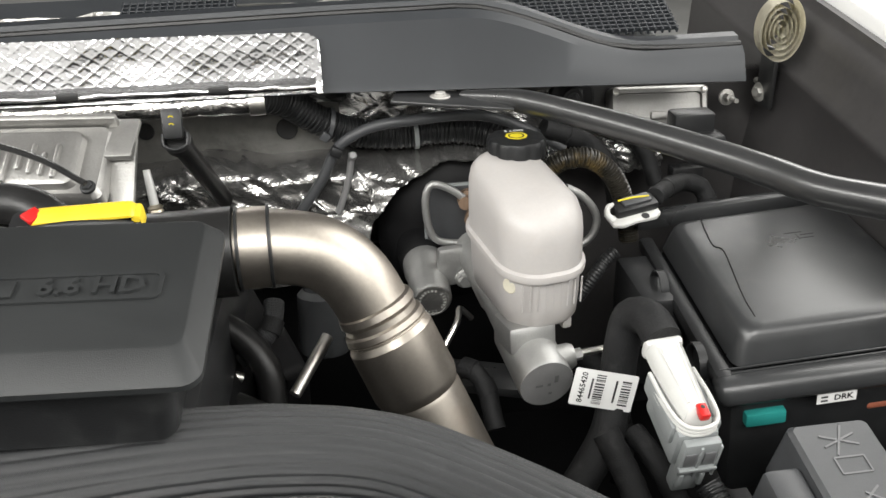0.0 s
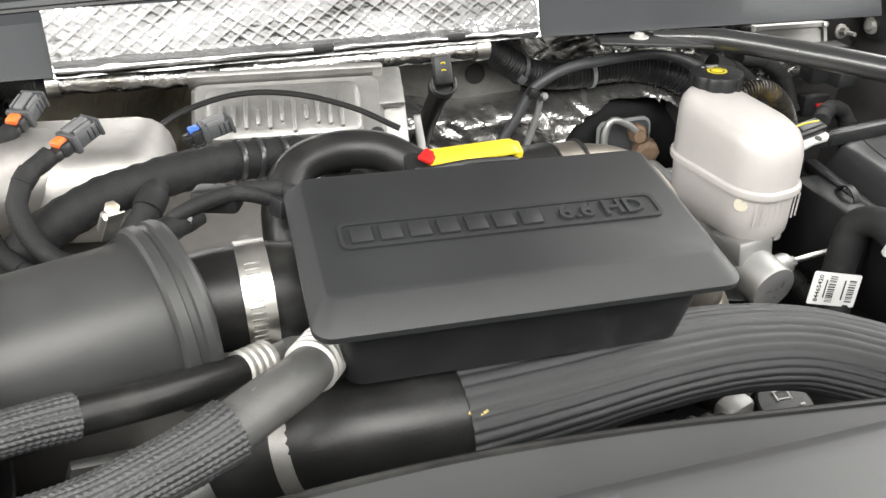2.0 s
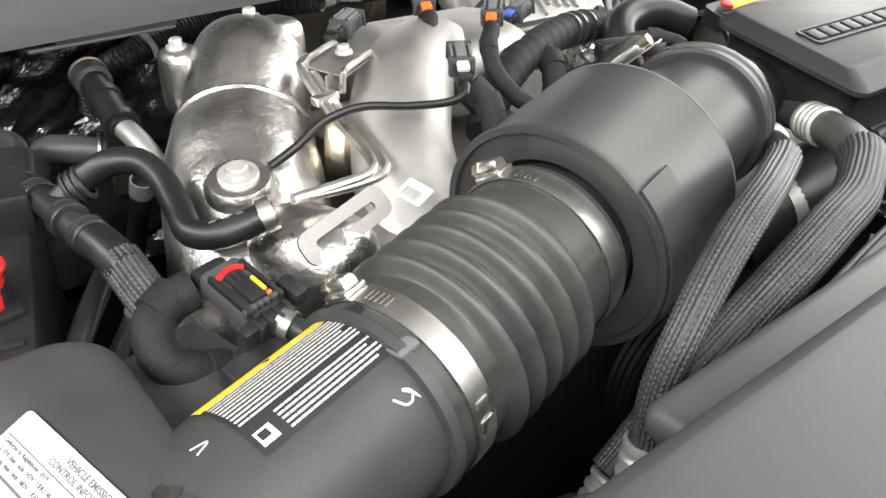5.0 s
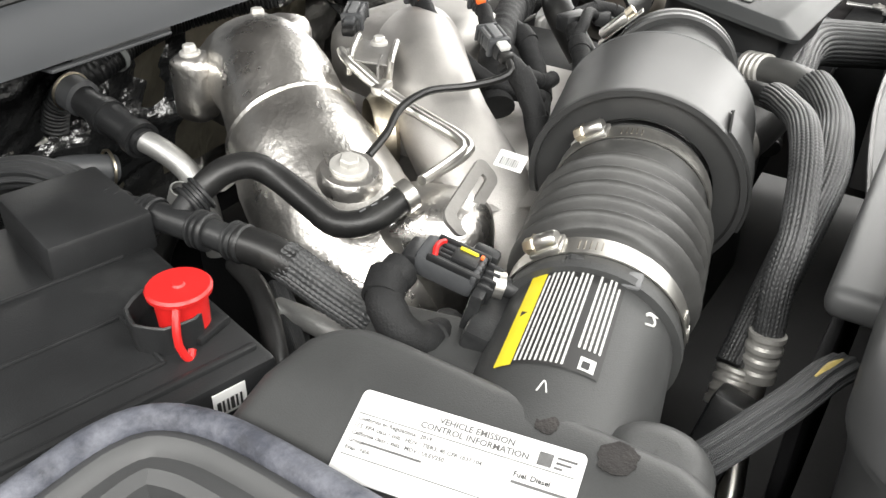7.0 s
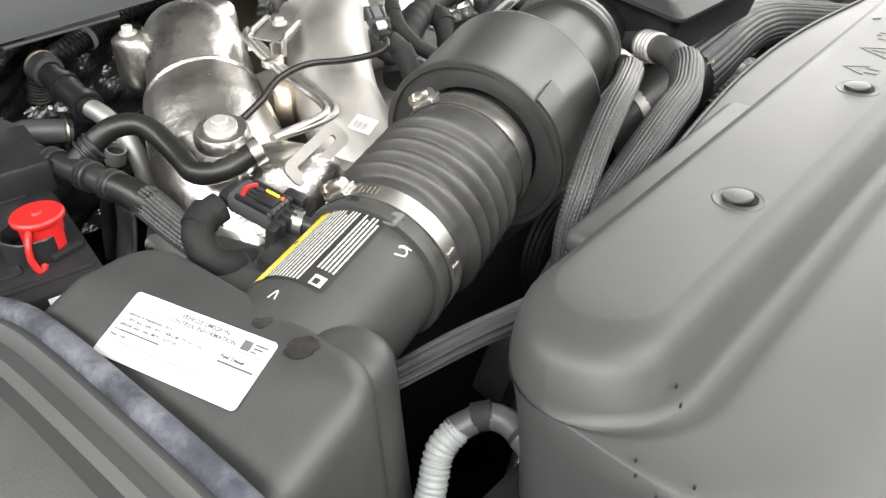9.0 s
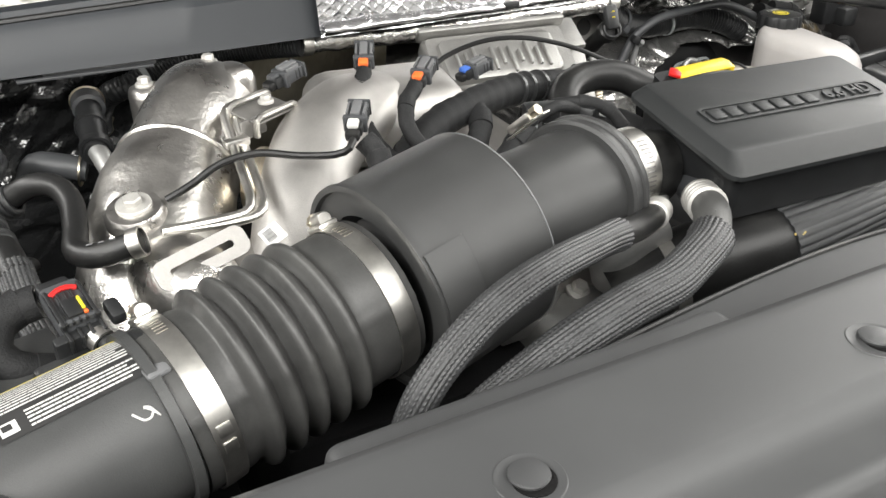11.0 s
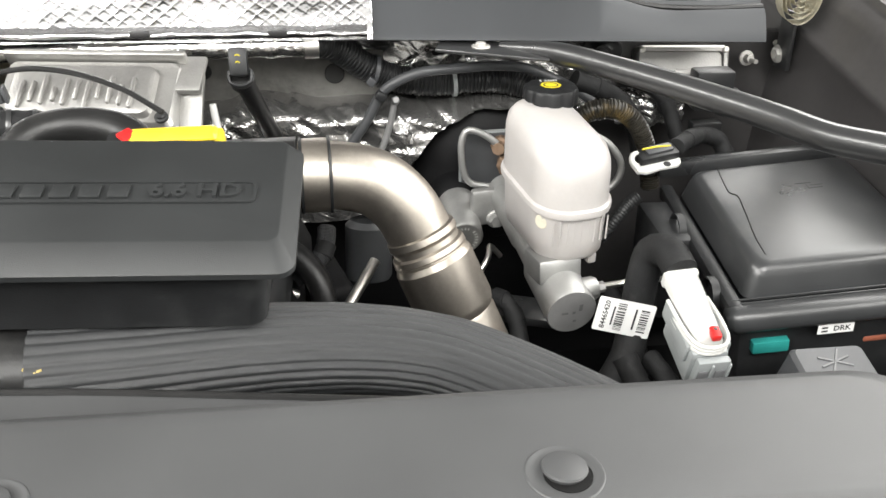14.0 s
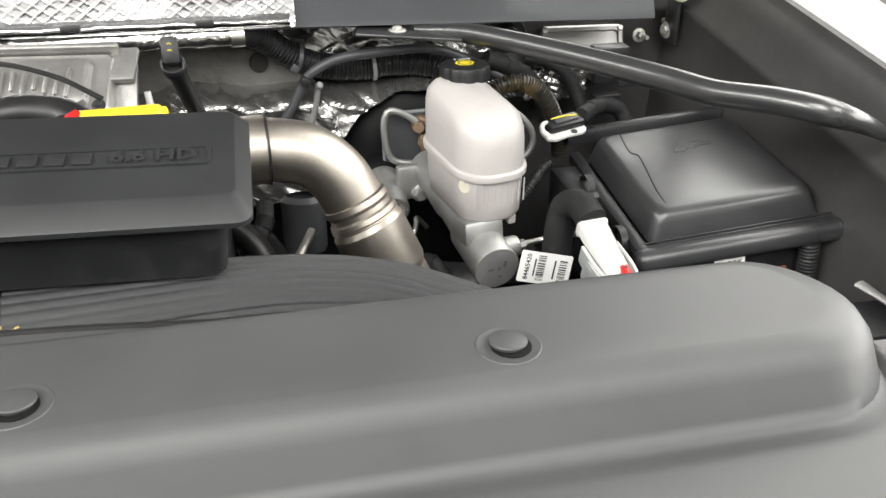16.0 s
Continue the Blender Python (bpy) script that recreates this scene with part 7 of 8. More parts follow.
# ---- round the firewall, driver's side ----
def firewall_clutter():
    bo = thing("brake_booster", "black round brake booster on the firewall", "brake booster", (0.44, 0.82, 1.1))
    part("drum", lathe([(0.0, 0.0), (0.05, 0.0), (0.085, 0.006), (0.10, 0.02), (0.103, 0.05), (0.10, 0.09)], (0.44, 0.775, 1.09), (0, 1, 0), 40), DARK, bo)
    part("plate", prism(rrect(-0.036, 0.04, -0.05, 0.05, 0.012), 0.004, frame_from((0.432, 0.757, 1.115), (1, 0.05, 0), (0, 0.05, 1))), GREYP, bo, "grey steel backing plate")
    part("plate_face", prism(rrect(-0.033, 0.037, -0.047, 0.047, 0.010), 0.002, frame_from((0.432, 0.7535, 1.115), (1, 0.05, 0), (0, 0.05, 1))), DGREYP, bo)
    part("fitting", lathe([(0.012, 0), (0.012, 0.012), (0.008, 0.014), (0.008, 0.026), (0, 0.026)], (0.45, 0.752, 1.148), (-0.3, -1, 0.1), 8), RUSTY, bo, "rusty brass fitting")
    part("fitting", lathe([(0.016, 0), (0.016, 0.02), (0.010, 0.024), (0, 0.024)], (0.462, 0.752, 1.125), (-0.2, -1, 0), 8), RUSTY, bo, "rusty fitting")
    single("brake_line", tube([(0.445, 0.735, 1.152), (0.43, 0.735, 1.165), (0.412, 0.735, 1.174), (0.402, 0.735, 1.172), (0.397, 0.735, 1.155), (0.399, 0.735, 1.125), (0.407, 0.735, 1.105), (0.425, 0.735, 1.098), (0.46, 0.735, 1.096)], 0.0045, 12), ALLOY, "pale grey bent brake pipe before the booster", "brake line")
    single("brake_line", tube([(0.545, 0.66, 1.19), (0.562, 0.66, 1.18), (0.578, 0.66, 1.16), (0.581, 0.66, 1.142), (0.572, 0.66, 1.125), (0.55, 0.66, 1.115)], 0.0045, 12), ALLOY, "pale grey brake pipe behind the reservoir", "brake line")
    rows = [[(-0.44 + 0.36 * k / 40, 0.80 - 0.02 * i / 14 + 0.012 * noise.noise((k * 0.16, i * 0.12, 41)) + 0.004 * noise.noise((k * 0.7, i * 0.2, 42)), 1.10 + 0.20 * i / 14) for k in range(41)] for i in range(15)]
    single("insulation_sheet", sheet(rows, 0.002), OLIVE, "aged olive-grey insulation behind the bridge pipe", "insulation", angle=70)
    # one crumpled foil blanket over the firewall, cut out round the booster
    fold = crumple(11, 0.0, 0.6, 1.05, 1.32, 300, -0.5, 1.8, 1.15)
    nx, nz = 230, 104
    cut = set()
    bm = bmesh.new()
    grid = []
    for i in range(nz + 1):
        z = 1.05 + 0.27 * i / nz
        row = []
        for k in range(nx + 1):
            x = 0.0 + 0.60 * k / nx
            step = min(1.0, max(0.0, (z - 1.175 - 0.02 * noise.noise((x * 9, 2, 7))) / 0.05))
            back = 0.748 + 0.12 * (z - 1.08) + 0.052 * step * step * (3 - 2 * step)
            gone = math.hypot((x - 0.445) / 1.05, z - 1.075)
            edge = 0.112 + 0.005 * noise.noise((x * 25, z * 25, 1))
            y = back + fold(x, z)
            if gone < edge:
                cut.add((i, k))
                if gone > 0.05:
                    x, z = 0.445 + (x - 0.445) * edge / gone, 1.075 + (z - 1.075) * edge / gone
            row.append(bm.verts.new((x, y, z)))
            z = 1.05 + 0.27 * i / nz
        grid.append(row)
    for i in range(nz):
        for k in range(nx):
            x, z = 0.60 * (k + 0.5) / nx, 1.05 + 0.27 * (i + 0.5) / nz
            inside = {(i, k), (i, k + 1), (i + 1, k), (i + 1, k + 1)} <= cut
            if not inside and not (x > 0.445 and z < 1.17):
                bm.faces.new((grid[i][k], grid[i][k + 1], grid[i + 1][k + 1], grid[i + 1][k]))
    bmesh.ops.delete(bm, geom=[v for v in bm.verts if not v.link_faces], context="VERTS")
    bmesh.ops.solidify(bm, geom=bm.faces[:], thickness=-0.0008)
    single("insulation_blanket", bm, FOILC, "crumpled silver foil insulation blanket on the firewall", "insulation", smooth=False)
    fold = crumple(5, 0.60, 0.71, 1.14, 1.22, 40, 0.4, 3.0, 0.8)
    rows = [[(0.608 + 0.092 * k / 46 + 0.004 * noise.noise((i * 0.3, 5, 1)), 0.776 + 0.12 * abs(k / 46 - 0.5) * 0.2 + fold(0.608 + 0.092 * k / 46, 1.156 + 0.05 * i / 25), 1.156 + 0.05 * i / 25 + 0.005 * noise.noise((k * 0.2, 3, 8))) for k in range(47)] for i in range(26)]
    single("foil_scrap", sheet(rows, 0.0008), FOILC, "small crumpled silver foil sleeve below the bulkhead module", "insulation", smooth=False)
    ho = thing("horn", "black round horn behind the strut brace", "horn", (0.589, 0.82, 1.241))
    part("shell", lathe([(0.0, -0.006), (0.012, -0.006), (0.016, -0.002), (0.026, 0.0), (0.029, 0.004), (0.029, 0.012), (0.024, 0.02), (0.0, 0.02)], (0.589, 0.815, 1.243), (0, 1, -0.15), 32), PLASTIC, ho)
    part("stud", hexbolt((0.589, 0.8085, 1.244), (0, -1, 0.15), 0.005, 0.004, 0.008), DGREYP, ho)
    bb = thing("bulkhead_ledge", "dull grey foil-faced ledge with dark round holes", "ledge", (0.2, 0.79, 1.24))
    rows = [[(0.03 + 0.275 * k / 40, 0.792 + dy + 0.003 * noise.noise((k * 0.2, dy * 60, 13)), z - 0.05 * 0.275 * k / 40 + 0.0015 * noise.noise((k * 0.3, dy * 90, 3))) for k in range(41)] for dy, z in ((0.010, 1.200), (0.004, 1.216), (0.001, 1.232), (0.0, 1.248), (0.004, 1.262), (0.016, 1.272))]
    part("sheet", sheet(rows, 0.0015), DULLGREY, bb, angle=60)
    for x, z, q in ((0.243, 1.238, 0.0125), (0.083, 1.245, 0.010)):
        part("hole", lathe([(q, 0.0), (q * 0.94, 0.0012), (q * 0.9, 0.0004), (0.0, 0.0002)], (x, 0.7895, z - 0.003), (0, -1, 0.1), 28), INK, bb, "dark round hole")
    lo = thing("wiring_loom", "grey-black taped loom curving over the conduit", "wiring loom", (0.4, 0.74, 1.2))
    part("sheath", tube([(0.244, 0.745, 1.138), (0.256, 0.745, 1.153), (0.281, 0.744, 1.188), (0.298, 0.743, 1.220), (0.316, 0.74, 1.236), (0.346, 0.74, 1.2475), (0.391, 0.74, 1.2515), (0.437, 0.742, 1.253), (0.477, 0.742, 1.2485), (0.52, 0.74, 1.231), (0.561, 0.735, 1.208)], 0.0062, 12), DGREYP, lo)
    part("tie", rbox((0.014, 0.012, 0.012), (0.299, 0.737, 1.221), 0.003, (0, 30, 0)), PLASTIC, lo)
    single("cable_tie", lathe([(0.0188, -0.0025), (0.0200, -0.0025), (0.0200, 0.0025), (0.0188, 0.0025)], (0.392, 0.783, 1.2232), (1, 0.05, 0.05)), GREYP, "pale cable tie round the conduit", "cable tie")
    single("cable_tie", join(lathe([(0.0188, -0.0025), (0.0200, -0.0025), (0.0200, 0.0025), (0.0188, 0.0025)], (0.293, 0.769, 1.243), (1, 0.15, -0.3)), rbox((0.01, 0.006, 0.01), (0.288, 0.747, 1.236), 0.001, (0, 40, 0))), DGREYP, "dark cable tie round the conduit", "cable tie")
    single("grounding_stud", join(tube([(0.316, 0.752, 1.213), (0.312, 0.752, 1.19), (0.305, 0.752, 1.165), (0.295, 0.752, 1.14)], 0.004, 10), hexbolt((0.317, 0.746, 1.212), (0, -1, 0.5), 0.0045, 0.005, 0.005)), PLUG, "bare metal bracket with a stud", "bracket")
    conduit("corrugated_hose", [(0.525, 0.675, 1.205), (0.545, 0.672, 1.218), (0.57, 0.67, 1.219), (0.592, 0.67, 1.205), (0.607, 0.668, 1.182), (0.615, 0.665, 1.155), (0.62, 0.66, 1.12)], 0.0115, "black and gold corrugated hose behind the reservoir", 0.0035, GOLD, 16, 0.16)
    # module and small boxes on the bulkhead
    mo = thing("bulkhead_module", "grey cast aluminium module with ribs on the bulkhead", "control module", (0.69, 0.81, 1.2))
    mm = frame_from((0.698, 0.806, 1.217), (1, -0.03, -0.02), (0, 0.35, 0.93))
    part("case", stack([(rrect(-0.062, 0.062, -0.036, 0.036, 0.008), -0.02), (rrect(-0.062, 0.062, -0.036, 0.036, 0.008), 0.0), (rrect(-0.059, 0.059, -0.033, 0.033, 0.008), 0.004), (rrect(-0.054, 0.054, -0.028, 0.028, 0.006), 0.004), (rrect(-0.053, 0.053, -0.027, 0.027, 0.006), -0.001)], mm), MODULE, mo)
    for k in range(5):
        part("rib", rbox((0.012 + 0.005 * (k % 3), 0.010, 0.006), (-0.04 + 0.02 * k, -0.006 * (k % 2), 0.001), 0.002, m=mm), MODULE, mo)
    for x, y in ((-0.056, 0.03), (0.056, 0.03)):
        part("screw", lathe([(0.004, 0), (0.004, 0.004), (0, 0.005)], mm @ Vector((x, y, 0.003)), mm.to_3x3() @ Vector((0, 0, 1)), 10), ZINC, mo)
    sb = thing("relay_box", "small black relay box on the bulkhead", "relay box", (0.72, 0.75, 1.2))
    part("case", rbox((0.05, 0.03, 0.05), (0.718, 0.755, 1.212), 0.004), PLASTIC, sb)
    part("lid", rbox((0.03, 0.03, 0.03), (0.735, 0.735, 1.20), 0.004), PLASTIC, sb)
    single("bulkhead_nut", join(hexbolt((0.787, 0.815, 1.232), (0, -1, 0.2), 0.006, 0.012, 0.010), tube([(0.787, 0.815, 1.232), (0.789, 0.79, 1.234)], 0.003, 8)), BOLTM, "bright stud with a washer on the bulkhead", "stud")
    wc = thing("sensor_connector", "white plastic connector with a black cover", "connector", (0.61, 0.63, 1.17))
    mw = frame_from((0.611, 0.632, 1.168), (0.97, 0.16, 0.06), (-0.2, 0.85, 0.25)) @ Matrix.Scale(0.84, 4)
    part("body", rbox((0.060, 0.024, 0.014), (0.004, 0.004, 0.006), 0.004, (0, 0, 4), m=mw), PLASTIC, wc, "black connector body")
    part("lid", rbox((0.040, 0.016, 0.005), (0.006, 0.006, 0.014), 0.002, (0, 0, 4), m=mw), DGREYP, wc)
    part("claw_plate", prism([(-0.034, -0.016), (-0.022, -0.020), (0.000, -0.016), (0.026, -0.016), (0.034, -0.010), (0.036, 0.010), (0.028, 0.014), (0.024, 0.004), (0.006, 0.002), (-0.008, -0.002), (-0.022, 0.002), (-0.036, 0.004)], 0.006, mw @ Matrix.Translation((0, -0.003, -0.004)), 0.0012), WHITEP, wc, "white plastic claw bracket")
    part("claw", tube([mw @ Vector(p) for p in ((-0.030, -0.012, 0.001), (-0.036, -0.002, 0.006), (-0.032, 0.006, 0.011), (-0.024, 0.008, 0.012))], [0.0042, 0.0036, 0.0032, 0.0024], 10), WHITEP, wc, "white claw")
    part("hole", lathe([(0.0045, 0), (0.0042, 0.0006), (0, 0.0006)], mw @ Vector((0.012, -0.0135, 0.002)), mw.to_3x3() @ Vector((0, 0, 1)), 18), INK, wc, "dark round hole")
    part("wire", tube([mw @ Vector(p) for p in ((-0.018, 0.008, 0.0165), (0.004, 0.008, 0.0172), (0.024, 0.006, 0.0165))], 0.0011, 6), YELLOW, wc, "yellow wire")
    cable([(0.64, 0.645, 1.178), (0.665, 0.67, 1.178), (0.69, 0.69, 1.174), (0.712, 0.695, 1.165), (0.722, 0.69, 1.145), (0.725, 0.685, 1.11)], 0.0105, "black taped lead behind the fuse box")
    cable([(0.535, 0.735, 1.235), (0.57, 0.74, 1.22), (0.60, 0.75, 1.20), (0.62, 0.74, 1.17), (0.63, 0.73, 1.12)], 0.012, "black taped loom below the strut brace")
    cable([(0.60, 0.77, 1.225), (0.64, 0.765, 1.215), (0.665, 0.76, 1.19), (0.68, 0.75, 1.15)], 0.010, "black taped loom on the bulkhead")
    single("red_fuse_block", rbox((0.04, 0.02, 0.03), (0.722, 0.765, 1.15), 0.003), PLASTIC, "black fuse holder on the bulkhead", "fuse holder")
    single("red_clip", rbox((0.014, 0.006, 0.006), (0.726, 0.752, 1.152), 0.002), RED, "small red clip on the fuse holder", "clip")
    conduit("corrugated_conduit", [(0.590, 0.612, 1.133), (0.578, 0.610, 1.124), (0.562, 0.602, 1.108), (0.545, 0.60, 1.085)], 0.0075, "short black corrugated lead beside the reservoir", 0.0036)
    # rolled felt strip and its bolt on the fender
    fe = thing("rolled_strip", "cream rolled felt strip hanging by the fender", "felt roll", (0.807, 0.75, 1.33))
    spiral = []
    for i in range(150):
        a = i / 149 * 2 * math.pi * 5.2
        r = 0.002 + 0.0245 * i / 149
        spiral.append((0.807 + r * math.cos(a) * 0.98, 0.748 - 0.10 * r * math.cos(a), 1.329 + 1.45 * r * math.sin(a)))
    bm = bmesh.new()
    ring = []
    for p in spiral:
        ring.append([bm.verts.new((p[0] + dx, p[1] + dy, p[2])) for dx, dy in ((0, -0.011), (0.004, 0.018))])
    for a, b in zip(ring, ring[1:]):
        bm.faces.new((a[0], a[1], b[1], b[0]))
    bmesh.ops.solidify(bm, geom=bm.faces[:], thickness=0.0042)
    part("roll", bm, CREAM, fe)
    fb = thing("fender_bracket", "black hinge bracket with a bright bolt on the fender", "bracket", (0.815, 0.79, 1.25))
    part("plate", rbox((0.006, 0.03, 0.075), (0.824, 0.79, 1.262), 0.002, (0, 0, 8)), PAINT, fb)
    part("bolt", hexbolt((0.820, 0.797, 1.242), (-1, -0.3, 0.1), 0.007, 0.007, 0.012), BOLTM, fb)
    part("bolt", hexbolt((0.826, 0.82, 1.25), (-1, -0.2, 0.1), 0.003, 0.003, 0.004), BOLTM, fb)
    # glossy black plastic sheet on the passenger's side of the firewall
    fold = crumple(21, -0.78, -0.28, 1.0, 1.32, 240, 0.3, 3.0, 1.5)
    rows = []
    for i in range(81):
        z = 1.0 + 0.315 * i / 80
        rows.append([(-0.78 + 0.50 * k / 130, 0.765 + fold(-0.78 + 0.50 * k / 130, z) + 0.05 * (1 - i / 80), z) for k in range(131)])
    single("insulation_sheet", sheet(rows, 0.001), BLACKSHEET, "crumpled glossy black plastic sheet on the firewall", "insulation", smooth=False)
    cb = thing("cowl_bracket", "black stamped bracket with a bolt under the cowl panel", "bracket", (-0.41, 0.69, 1.31))
    part("plate", rbox((0.13, 0.036, 0.003), (-0.455, 0.668, 1.318), 0.001, (0, 3, 6)), DGREYP, cb)
    part("ridge", rbox((0.11, 0.008, 0.006), (-0.44, 0.660, 1.320), 0.002, (0, 3, 6)), DGREYP, cb)
    part("bolt", hexbolt((-0.4755, 0.6655, 1.3215), (0, 0, 1), 0.007, 0.006, 0.012), BOLTM, cb)
    single("cable_tie", lathe([(0.0138, -0.003), (0.0152, -0.003), (0.0152, 0.003), (0.0138, 0.003)], (-0.3906, 0.744, 1.2745), (1, 0.25, 0.22), 24), GREYP, "pale cable tie round the cowl conduit", "cable tie")
    # the dark bulkhead behind
    single("wall_bulkhead", rbox((0.36, 0.02, 0.44), (0.72, 0.85, 1.04), 0.004), FENDERM, "black painted bulkhead beside the firewall", "bulkhead", kind="structure")


firewall_clutter()


def lower_clutter():
    single("coolant_pipe_hose", tube([(0.13, 0.50, 1.155), (0.17, 0.495, 1.158), (0.205, 0.485, 1.145), (0.228, 0.47, 1.118), (0.232, 0.455, 1.08), (0.23, 0.44, 1.04)], 0.0125, 18), RUBBER, "black hose looping down below the lid", "hose")
    cable([(0.235, 0.53, 1.15), (0.232, 0.51, 1.135), (0.22, 0.50, 1.125), (0.20, 0.49, 1.115)], 0.0095, "black woven lead under the charge pipe", SLEEVE)
    single("wire_loop", tube([(0.165, 0.46, 1.09), (0.175, 0.468, 1.105), (0.19, 0.472, 1.112), (0.205, 0.475, 1.105)], 0.005, 12), ZINC, "bright bent metal pipe below the lid", "pipe")
    single("steel_stub", tube([(0.252, 0.452, 1.098), (0.268, 0.475, 1.113), (0.283, 0.498, 1.127)], 0.0055, 14), ZINC, "bright steel pipe stub", "pipe")
    single("coolant_elbow", tube([(0.12, 0.46, 1.085), (0.17, 0.455, 1.09), (0.22, 0.435, 1.08), (0.26, 0.41, 1.06), (0.32, 0.39, 1.03)], 0.021, 20), RUBBER, "thick black coolant hose deep below the lid", "hose")
    single("actuator", lathe([(0.0, 0), (0.024, 0), (0.026, 0.004), (0.026, 0.06), (0.02, 0.066)], (0.275, 0.565, 1.07), (0.05, 0.2, 1), 24), DGREYP, "dark cylindrical actuator behind the charge pipe", "actuator")
    single("valve_body", rbox((0.05, 0.09, 0.08), (0.225, 0.535, 1.06), 0.012, (5, 0, 20), 3), DARK, "dark valve body below the charge pipe", "engine part")
    single("subframe_bracket", rbox((0.16, 0.05, 0.012), (0.43, 0.58, 1.01), 0.004, (0, 6, -10)), PAINT, "black painted bracket below the master cylinder", "bracket")
    cable([(0.40, 0.56, 1.03), (0.42, 0.545, 1.045), (0.435, 0.53, 1.03), (0.44, 0.50, 1.0)], 0.010, "black lead below the master cylinder")
    cable([(0.545, 0.56, 1.04), (0.555, 0.53, 1.03), (0.56, 0.48, 1.01), (0.55, 0.43, 0.98)], 0.012, "black lead beside the master cylinder")
    cable([(0.53, 0.43, 1.04), (0.545, 0.40, 1.01), (0.55, 0.37, 0.99)], 0.013, "black taped loom below the paper tag")
    cable([(0.56, 0.44, 1.03), (0.572, 0.41, 1.02), (0.59, 0.37, 0.99)], 0.011, "black taped loom below the paper tag")
    conduit("corrugated_conduit", [(0.585, 0.33, 1.06), (0.60, 0.30, 1.04), (0.64, 0.28, 1.03), (0.70, 0.27, 1.02)], 0.011, "black corrugated conduit below the grey connector", 0.0042)
    cap = thing("steering_fluid_cap", "black fluid cap with printed white symbols", "fluid cap", (0.335, 0.26, 1.08))
    part("cap", lathe([(0.021, -0.012), (0.0235, -0.011), (0.0235, 0.0), (0.022, 0.002), (0, 0.003)], (0.338, 0.262, 1.115), (0, -0.25, 1), 32), PLASTIC, cap)
    mc = frame_from((0.338, 0.261, 1.1185), (1, 0, 0), (0, 1, 0.25))
    part("symbol", bars_bm([(0, 0.012, 0.014, 0.0012), (-0.006, 0.007, 0.0012, 0.009), (0.006, 0.007, 0.0012, 0.009), (0, 0.004, 0.010, 0.0012), (0.004, -0.009, 0.012, 0.0016), (0.012, -0.004, 0.004, 0.0016)], mc), WINK, cap, "white printed symbols", smooth=False)
    part("neck", lathe([(0.018, -0.06), (0.018, -0.012)], (0.338, 0.262, 1.115), (0, -0.25, 1), 24), DARK, cap)
    def twist(s, a, r):
        return r * (1 + 0.12 * math.sin(s * 420 + a * 2))
    single("wiring_loom", tube([(0.14, 0.235, 1.105), (0.19, 0.245, 1.115), (0.24, 0.25, 1.118), (0.30, 0.255, 1.11)], 0.0125, 16, 0.003, twist), RUBBER, "twisted shiny black loom below the coolant hose", "wiring loom")
    single("alloy_fitting", rbox((0.03, 0.02, 0.02), (0.29, 0.262, 1.122), 0.006, (0, 0, 20)), ALLOY, "bare alloy fitting beside the fluid cap", "fitting")
    single("pump_housing", rbox((0.10, 0.09, 0.08), (-0.12, 0.30, 1.12), 0.02, (0, 0, 15), 3), ALLOY, "bare cast pump housing below the duct", "pump")
    single("pump_bolt", hexbolt((-0.105, 0.295, 1.163), (0.1, -0.5, 1), 0.008, 0.008, 0.012), BOLTM, "flange bolt on the pump housing", "bolt")
    single("pump_bracket", rbox((0.05, 0.008, 0.05), (-0.17, 0.275, 1.165), 0.002, (20, 15, 20)), ALLOY, "cast bracket with a lug beside the pump", "bracket")
    single("drive_pulley", lathe([(0.0, 0.0), (0.02, 0.0), (0.045, 0.006), (0.06, 0.002), (0.062, 0.004), (0.06, 0.007), (0.062, 0.010), (0.06, 0.013), (0.062, 0.016), (0.06, 0.019), (0.062, 0.022)], (-0.2, 0.21, 1.10), (0, 1, 0), 48), DARK, "black ribbed drive pulley", "pulley")
    single("alloy_elbow", tube([(-0.075, 0.285, 1.175), (-0.085, 0.275, 1.20), (-0.075, 0.265, 1.225), (-0.05, 0.262, 1.235)], 0.02, 20), ALLOY, "rough cast alloy elbow below the hoses", "engine part")


lower_clutter()


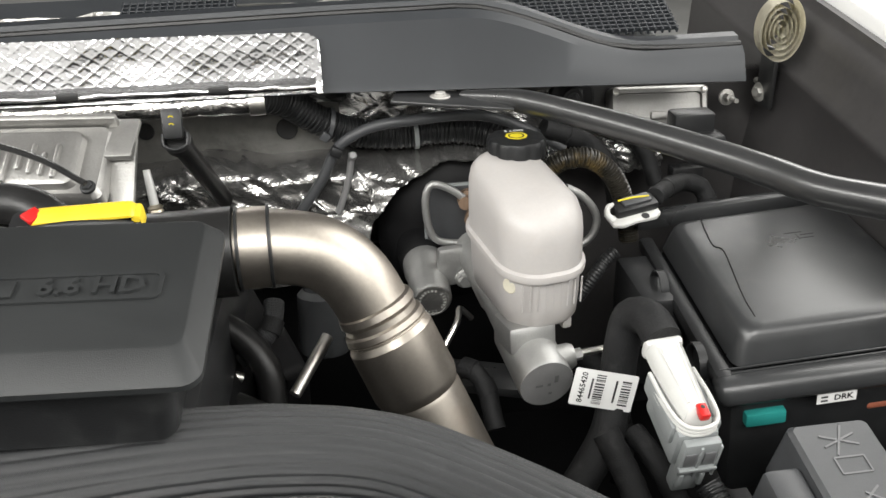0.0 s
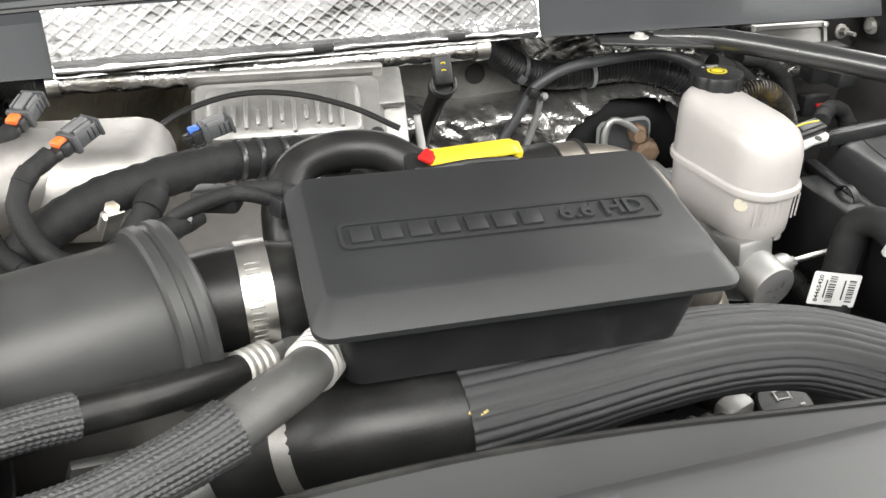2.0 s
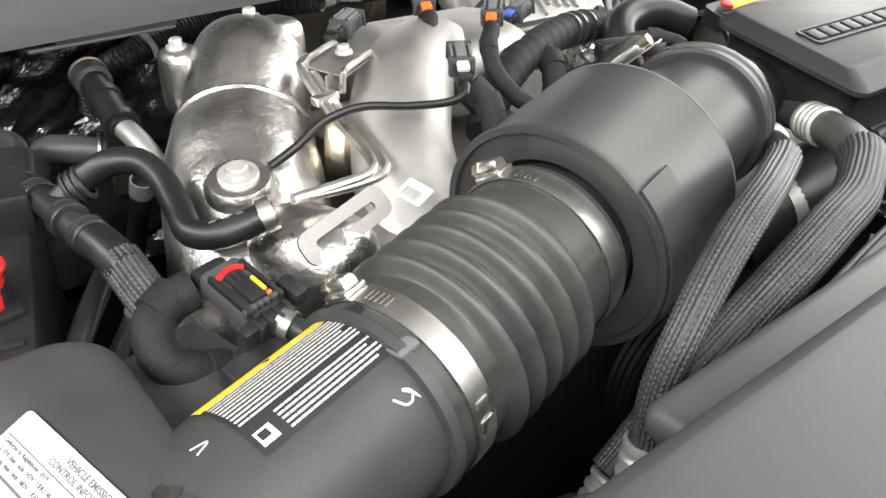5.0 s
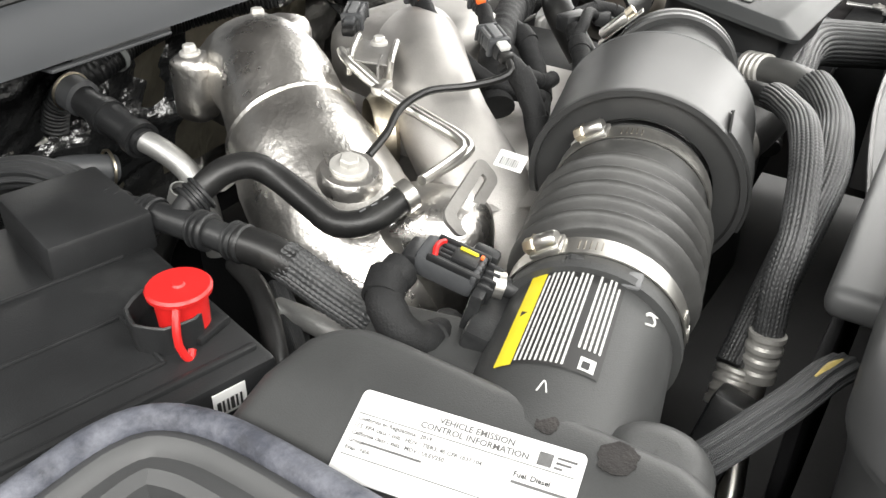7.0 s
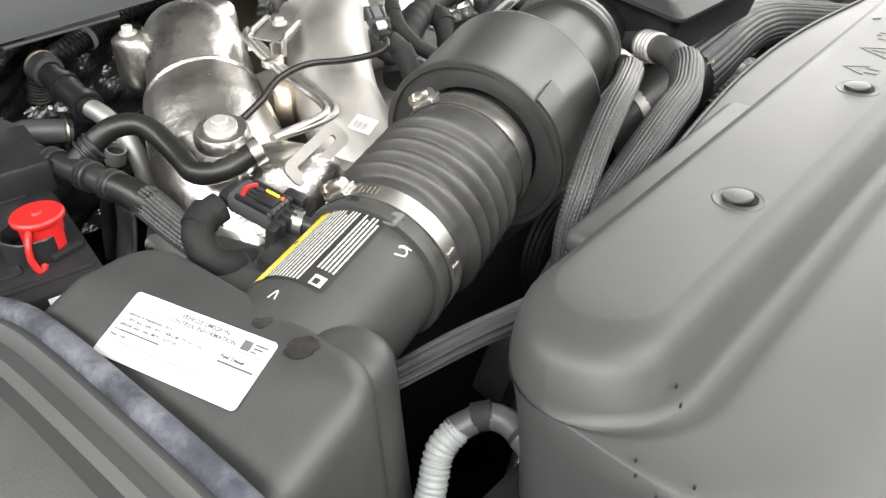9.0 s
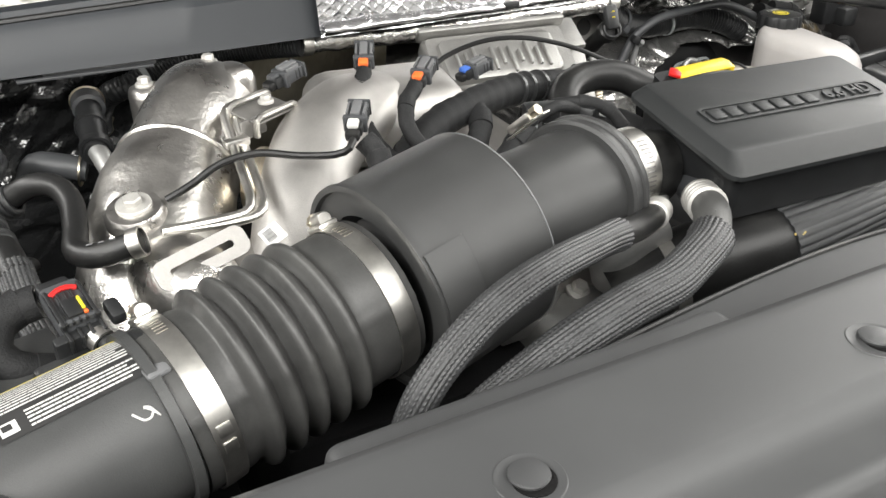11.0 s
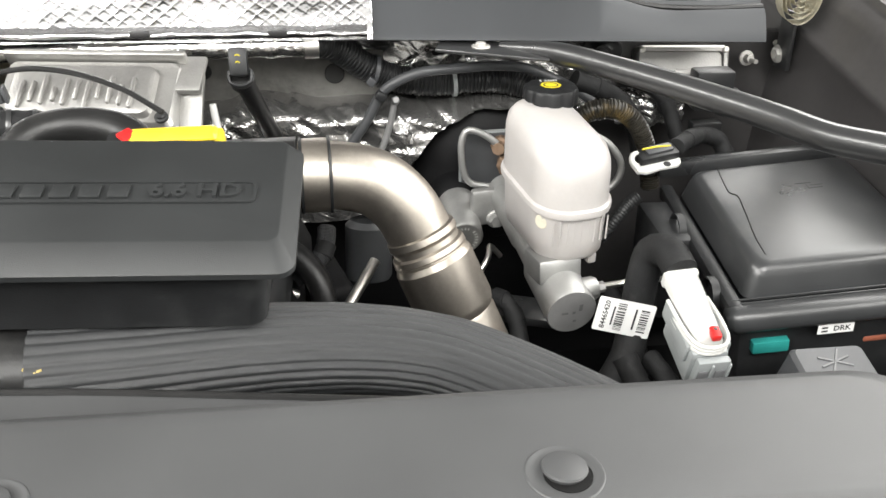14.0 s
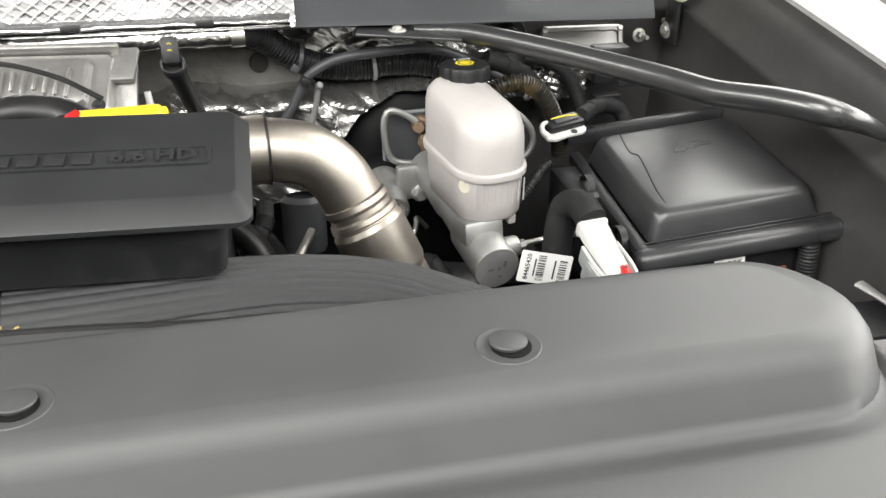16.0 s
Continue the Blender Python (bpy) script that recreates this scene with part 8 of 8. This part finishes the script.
def front_corner():
    fit = thing("hose_pipe", "bright aluminium pipe with a crimped collar", "pipe", (-0.44, 0.1, 1.15))
    crimp(fit, Vector((-0.3655, 0.116, 1.206)), (-0.22, -0.02, -1), 0.0128, 0.036)
    part("pipe", tube([(-0.372, 0.1155, 1.176), (-0.381, 0.114, 1.150), (-0.395, 0.111, 1.122), (-0.415, 0.105, 1.095), (-0.44, 0.100, 1.07), (-0.47, 0.095, 1.045)], 0.0088, 16), ZINC, fit)
    fit = thing("hose_pipe", "bright aluminium pipe with a crimped collar", "pipe", (-0.39, 0.13, 1.1))
    crimp(fit, Vector((-0.372, 0.128, 1.172)), (-0.6, 0.0, -0.8), 0.0150, 0.03)
    part("pipe", tube([(-0.39, 0.128, 1.15), (-0.405, 0.125, 1.12), (-0.41, 0.12, 1.06)], 0.009, 16), ZINC, fit)
    single("sleeved_loom", tube([(-0.440, 0.063, 1.254), (-0.458, 0.070, 1.256), (-0.485, 0.079, 1.255), (-0.512, 0.091, 1.251), (-0.535, 0.105, 1.242), (-0.555, 0.125, 1.225)], 0.0105, 60, 0.005, lambda s, a, r: r * (1 + 0.10 * math.sin(a * 10)), flat=0.7, side=(0, 0.3, 1)), RIBBED, "flat ribbed woven loom between air box and radiator cover", "wiring loom")
    single("tape_mark", tube([(-0.446, 0.065, 1.2610), (-0.457, 0.0695, 1.2625), (-0.470, 0.074, 1.2615)], [0.0015, 0.0026, 0.0015], 8), OCHRE, "faded ochre paint mark on the woven loom", "paint mark")
    conduit("corrugated_conduit", [(-0.60, 0.07, 1.14), (-0.578, 0.068, 1.18), (-0.562, 0.072, 1.206), (-0.548, 0.068, 1.218)], 0.0095, "grey corrugated conduit beside the air box", 0.0038, GREYP)
    cable([(-0.553, 0.071, 1.215), (-0.535, 0.060, 1.222), (-0.53, 0.045, 1.222), (-0.534, 0.028, 1.22), (-0.542, 0.010, 1.216)], 0.0085, "grey taped loom bending over the front rail", DGREYP)
    cable([(-0.535, 0.03, 1.222), (-0.543, 0.008, 1.217), (-0.55, -0.02, 1.21)], 0.0085, "grey taped loom along the front rail", DGREYP)
    single("front_rail", rbox((0.2, 0.09, 0.03), (-0.60, 0.0, 1.17), 0.008, (0, 0, 0)), PLASTIC, "black plastic front rail", "rail", kind="structure")
    single("coolant_fitting", rbox((0.03, 0.03, 0.06), (-0.43, 0.12, 1.16), 0.004, (10, 20, 0)), PLASTIC, "black plastic block between the pipes", "fitting")


front_corner()


def fender_corner():
    single("front_support_panel", rbox((0.20, 0.52, 0.30), (0.755, -0.083, 0.98), 0.004, (0, 0, -2)), PANELP, "pale grey plastic support panel beside the radiator cover", "panel", kind="structure")
    th = thing("relay_box", "low black plastic relay box with a flat split lid", "relay box", (0.78, 0.23, 0.9))
    part("body", rbox((0.115, 0.09, 0.24), (0.785, 0.228, 0.972), 0.004), PLASTIC, th)
    part("lid", rbox((0.108, 0.058, 0.008), (0.787, 0.2455, 1.097), 0.0025), PLASTIC, th, "smooth black lid")
    part("lid", rbox((0.108, 0.022, 0.008), (0.787, 0.203, 1.095), 0.0025), PLASTIC, th, "narrow front strip of the lid")
    part("edge_strip", rbox((0.008, 0.078, 0.006), (0.7285, 0.232, 1.094), 0.002), DGREYP, th)
    br = thing("bracket_arm", "bare grey metal bracket arm with a small bolt", "bracket", (0.8, 0.25, 1.1))
    part("arm", tube([(0.800, 0.284, 1.114), (0.803, 0.262, 1.114), (0.807, 0.238, 1.113), (0.813, 0.216, 1.108)], [0.007, 0.005, 0.0048, 0.007], 12, flat=0.6, side=(0, 0, 1)), ALLOY, br)
    part("foot", rbox((0.022, 0.014, 0.010), (0.813, 0.216, 1.107), 0.003), ALLOY, br)
    part("bolt", hexbolt((0.809, 0.232, 1.116), (0, 0, 1), 0.0028), BOLTM, br)
    conduit("corrugated_conduit", [(0.806, 0.378, 1.115), (0.808, 0.377, 1.09), (0.808, 0.376, 1.05), (0.804, 0.375, 1.0), (0.800, 0.375, 0.95)], 0.0115, "black corrugated conduit running down beside the fuse box", 0.0042)


fender_corner()
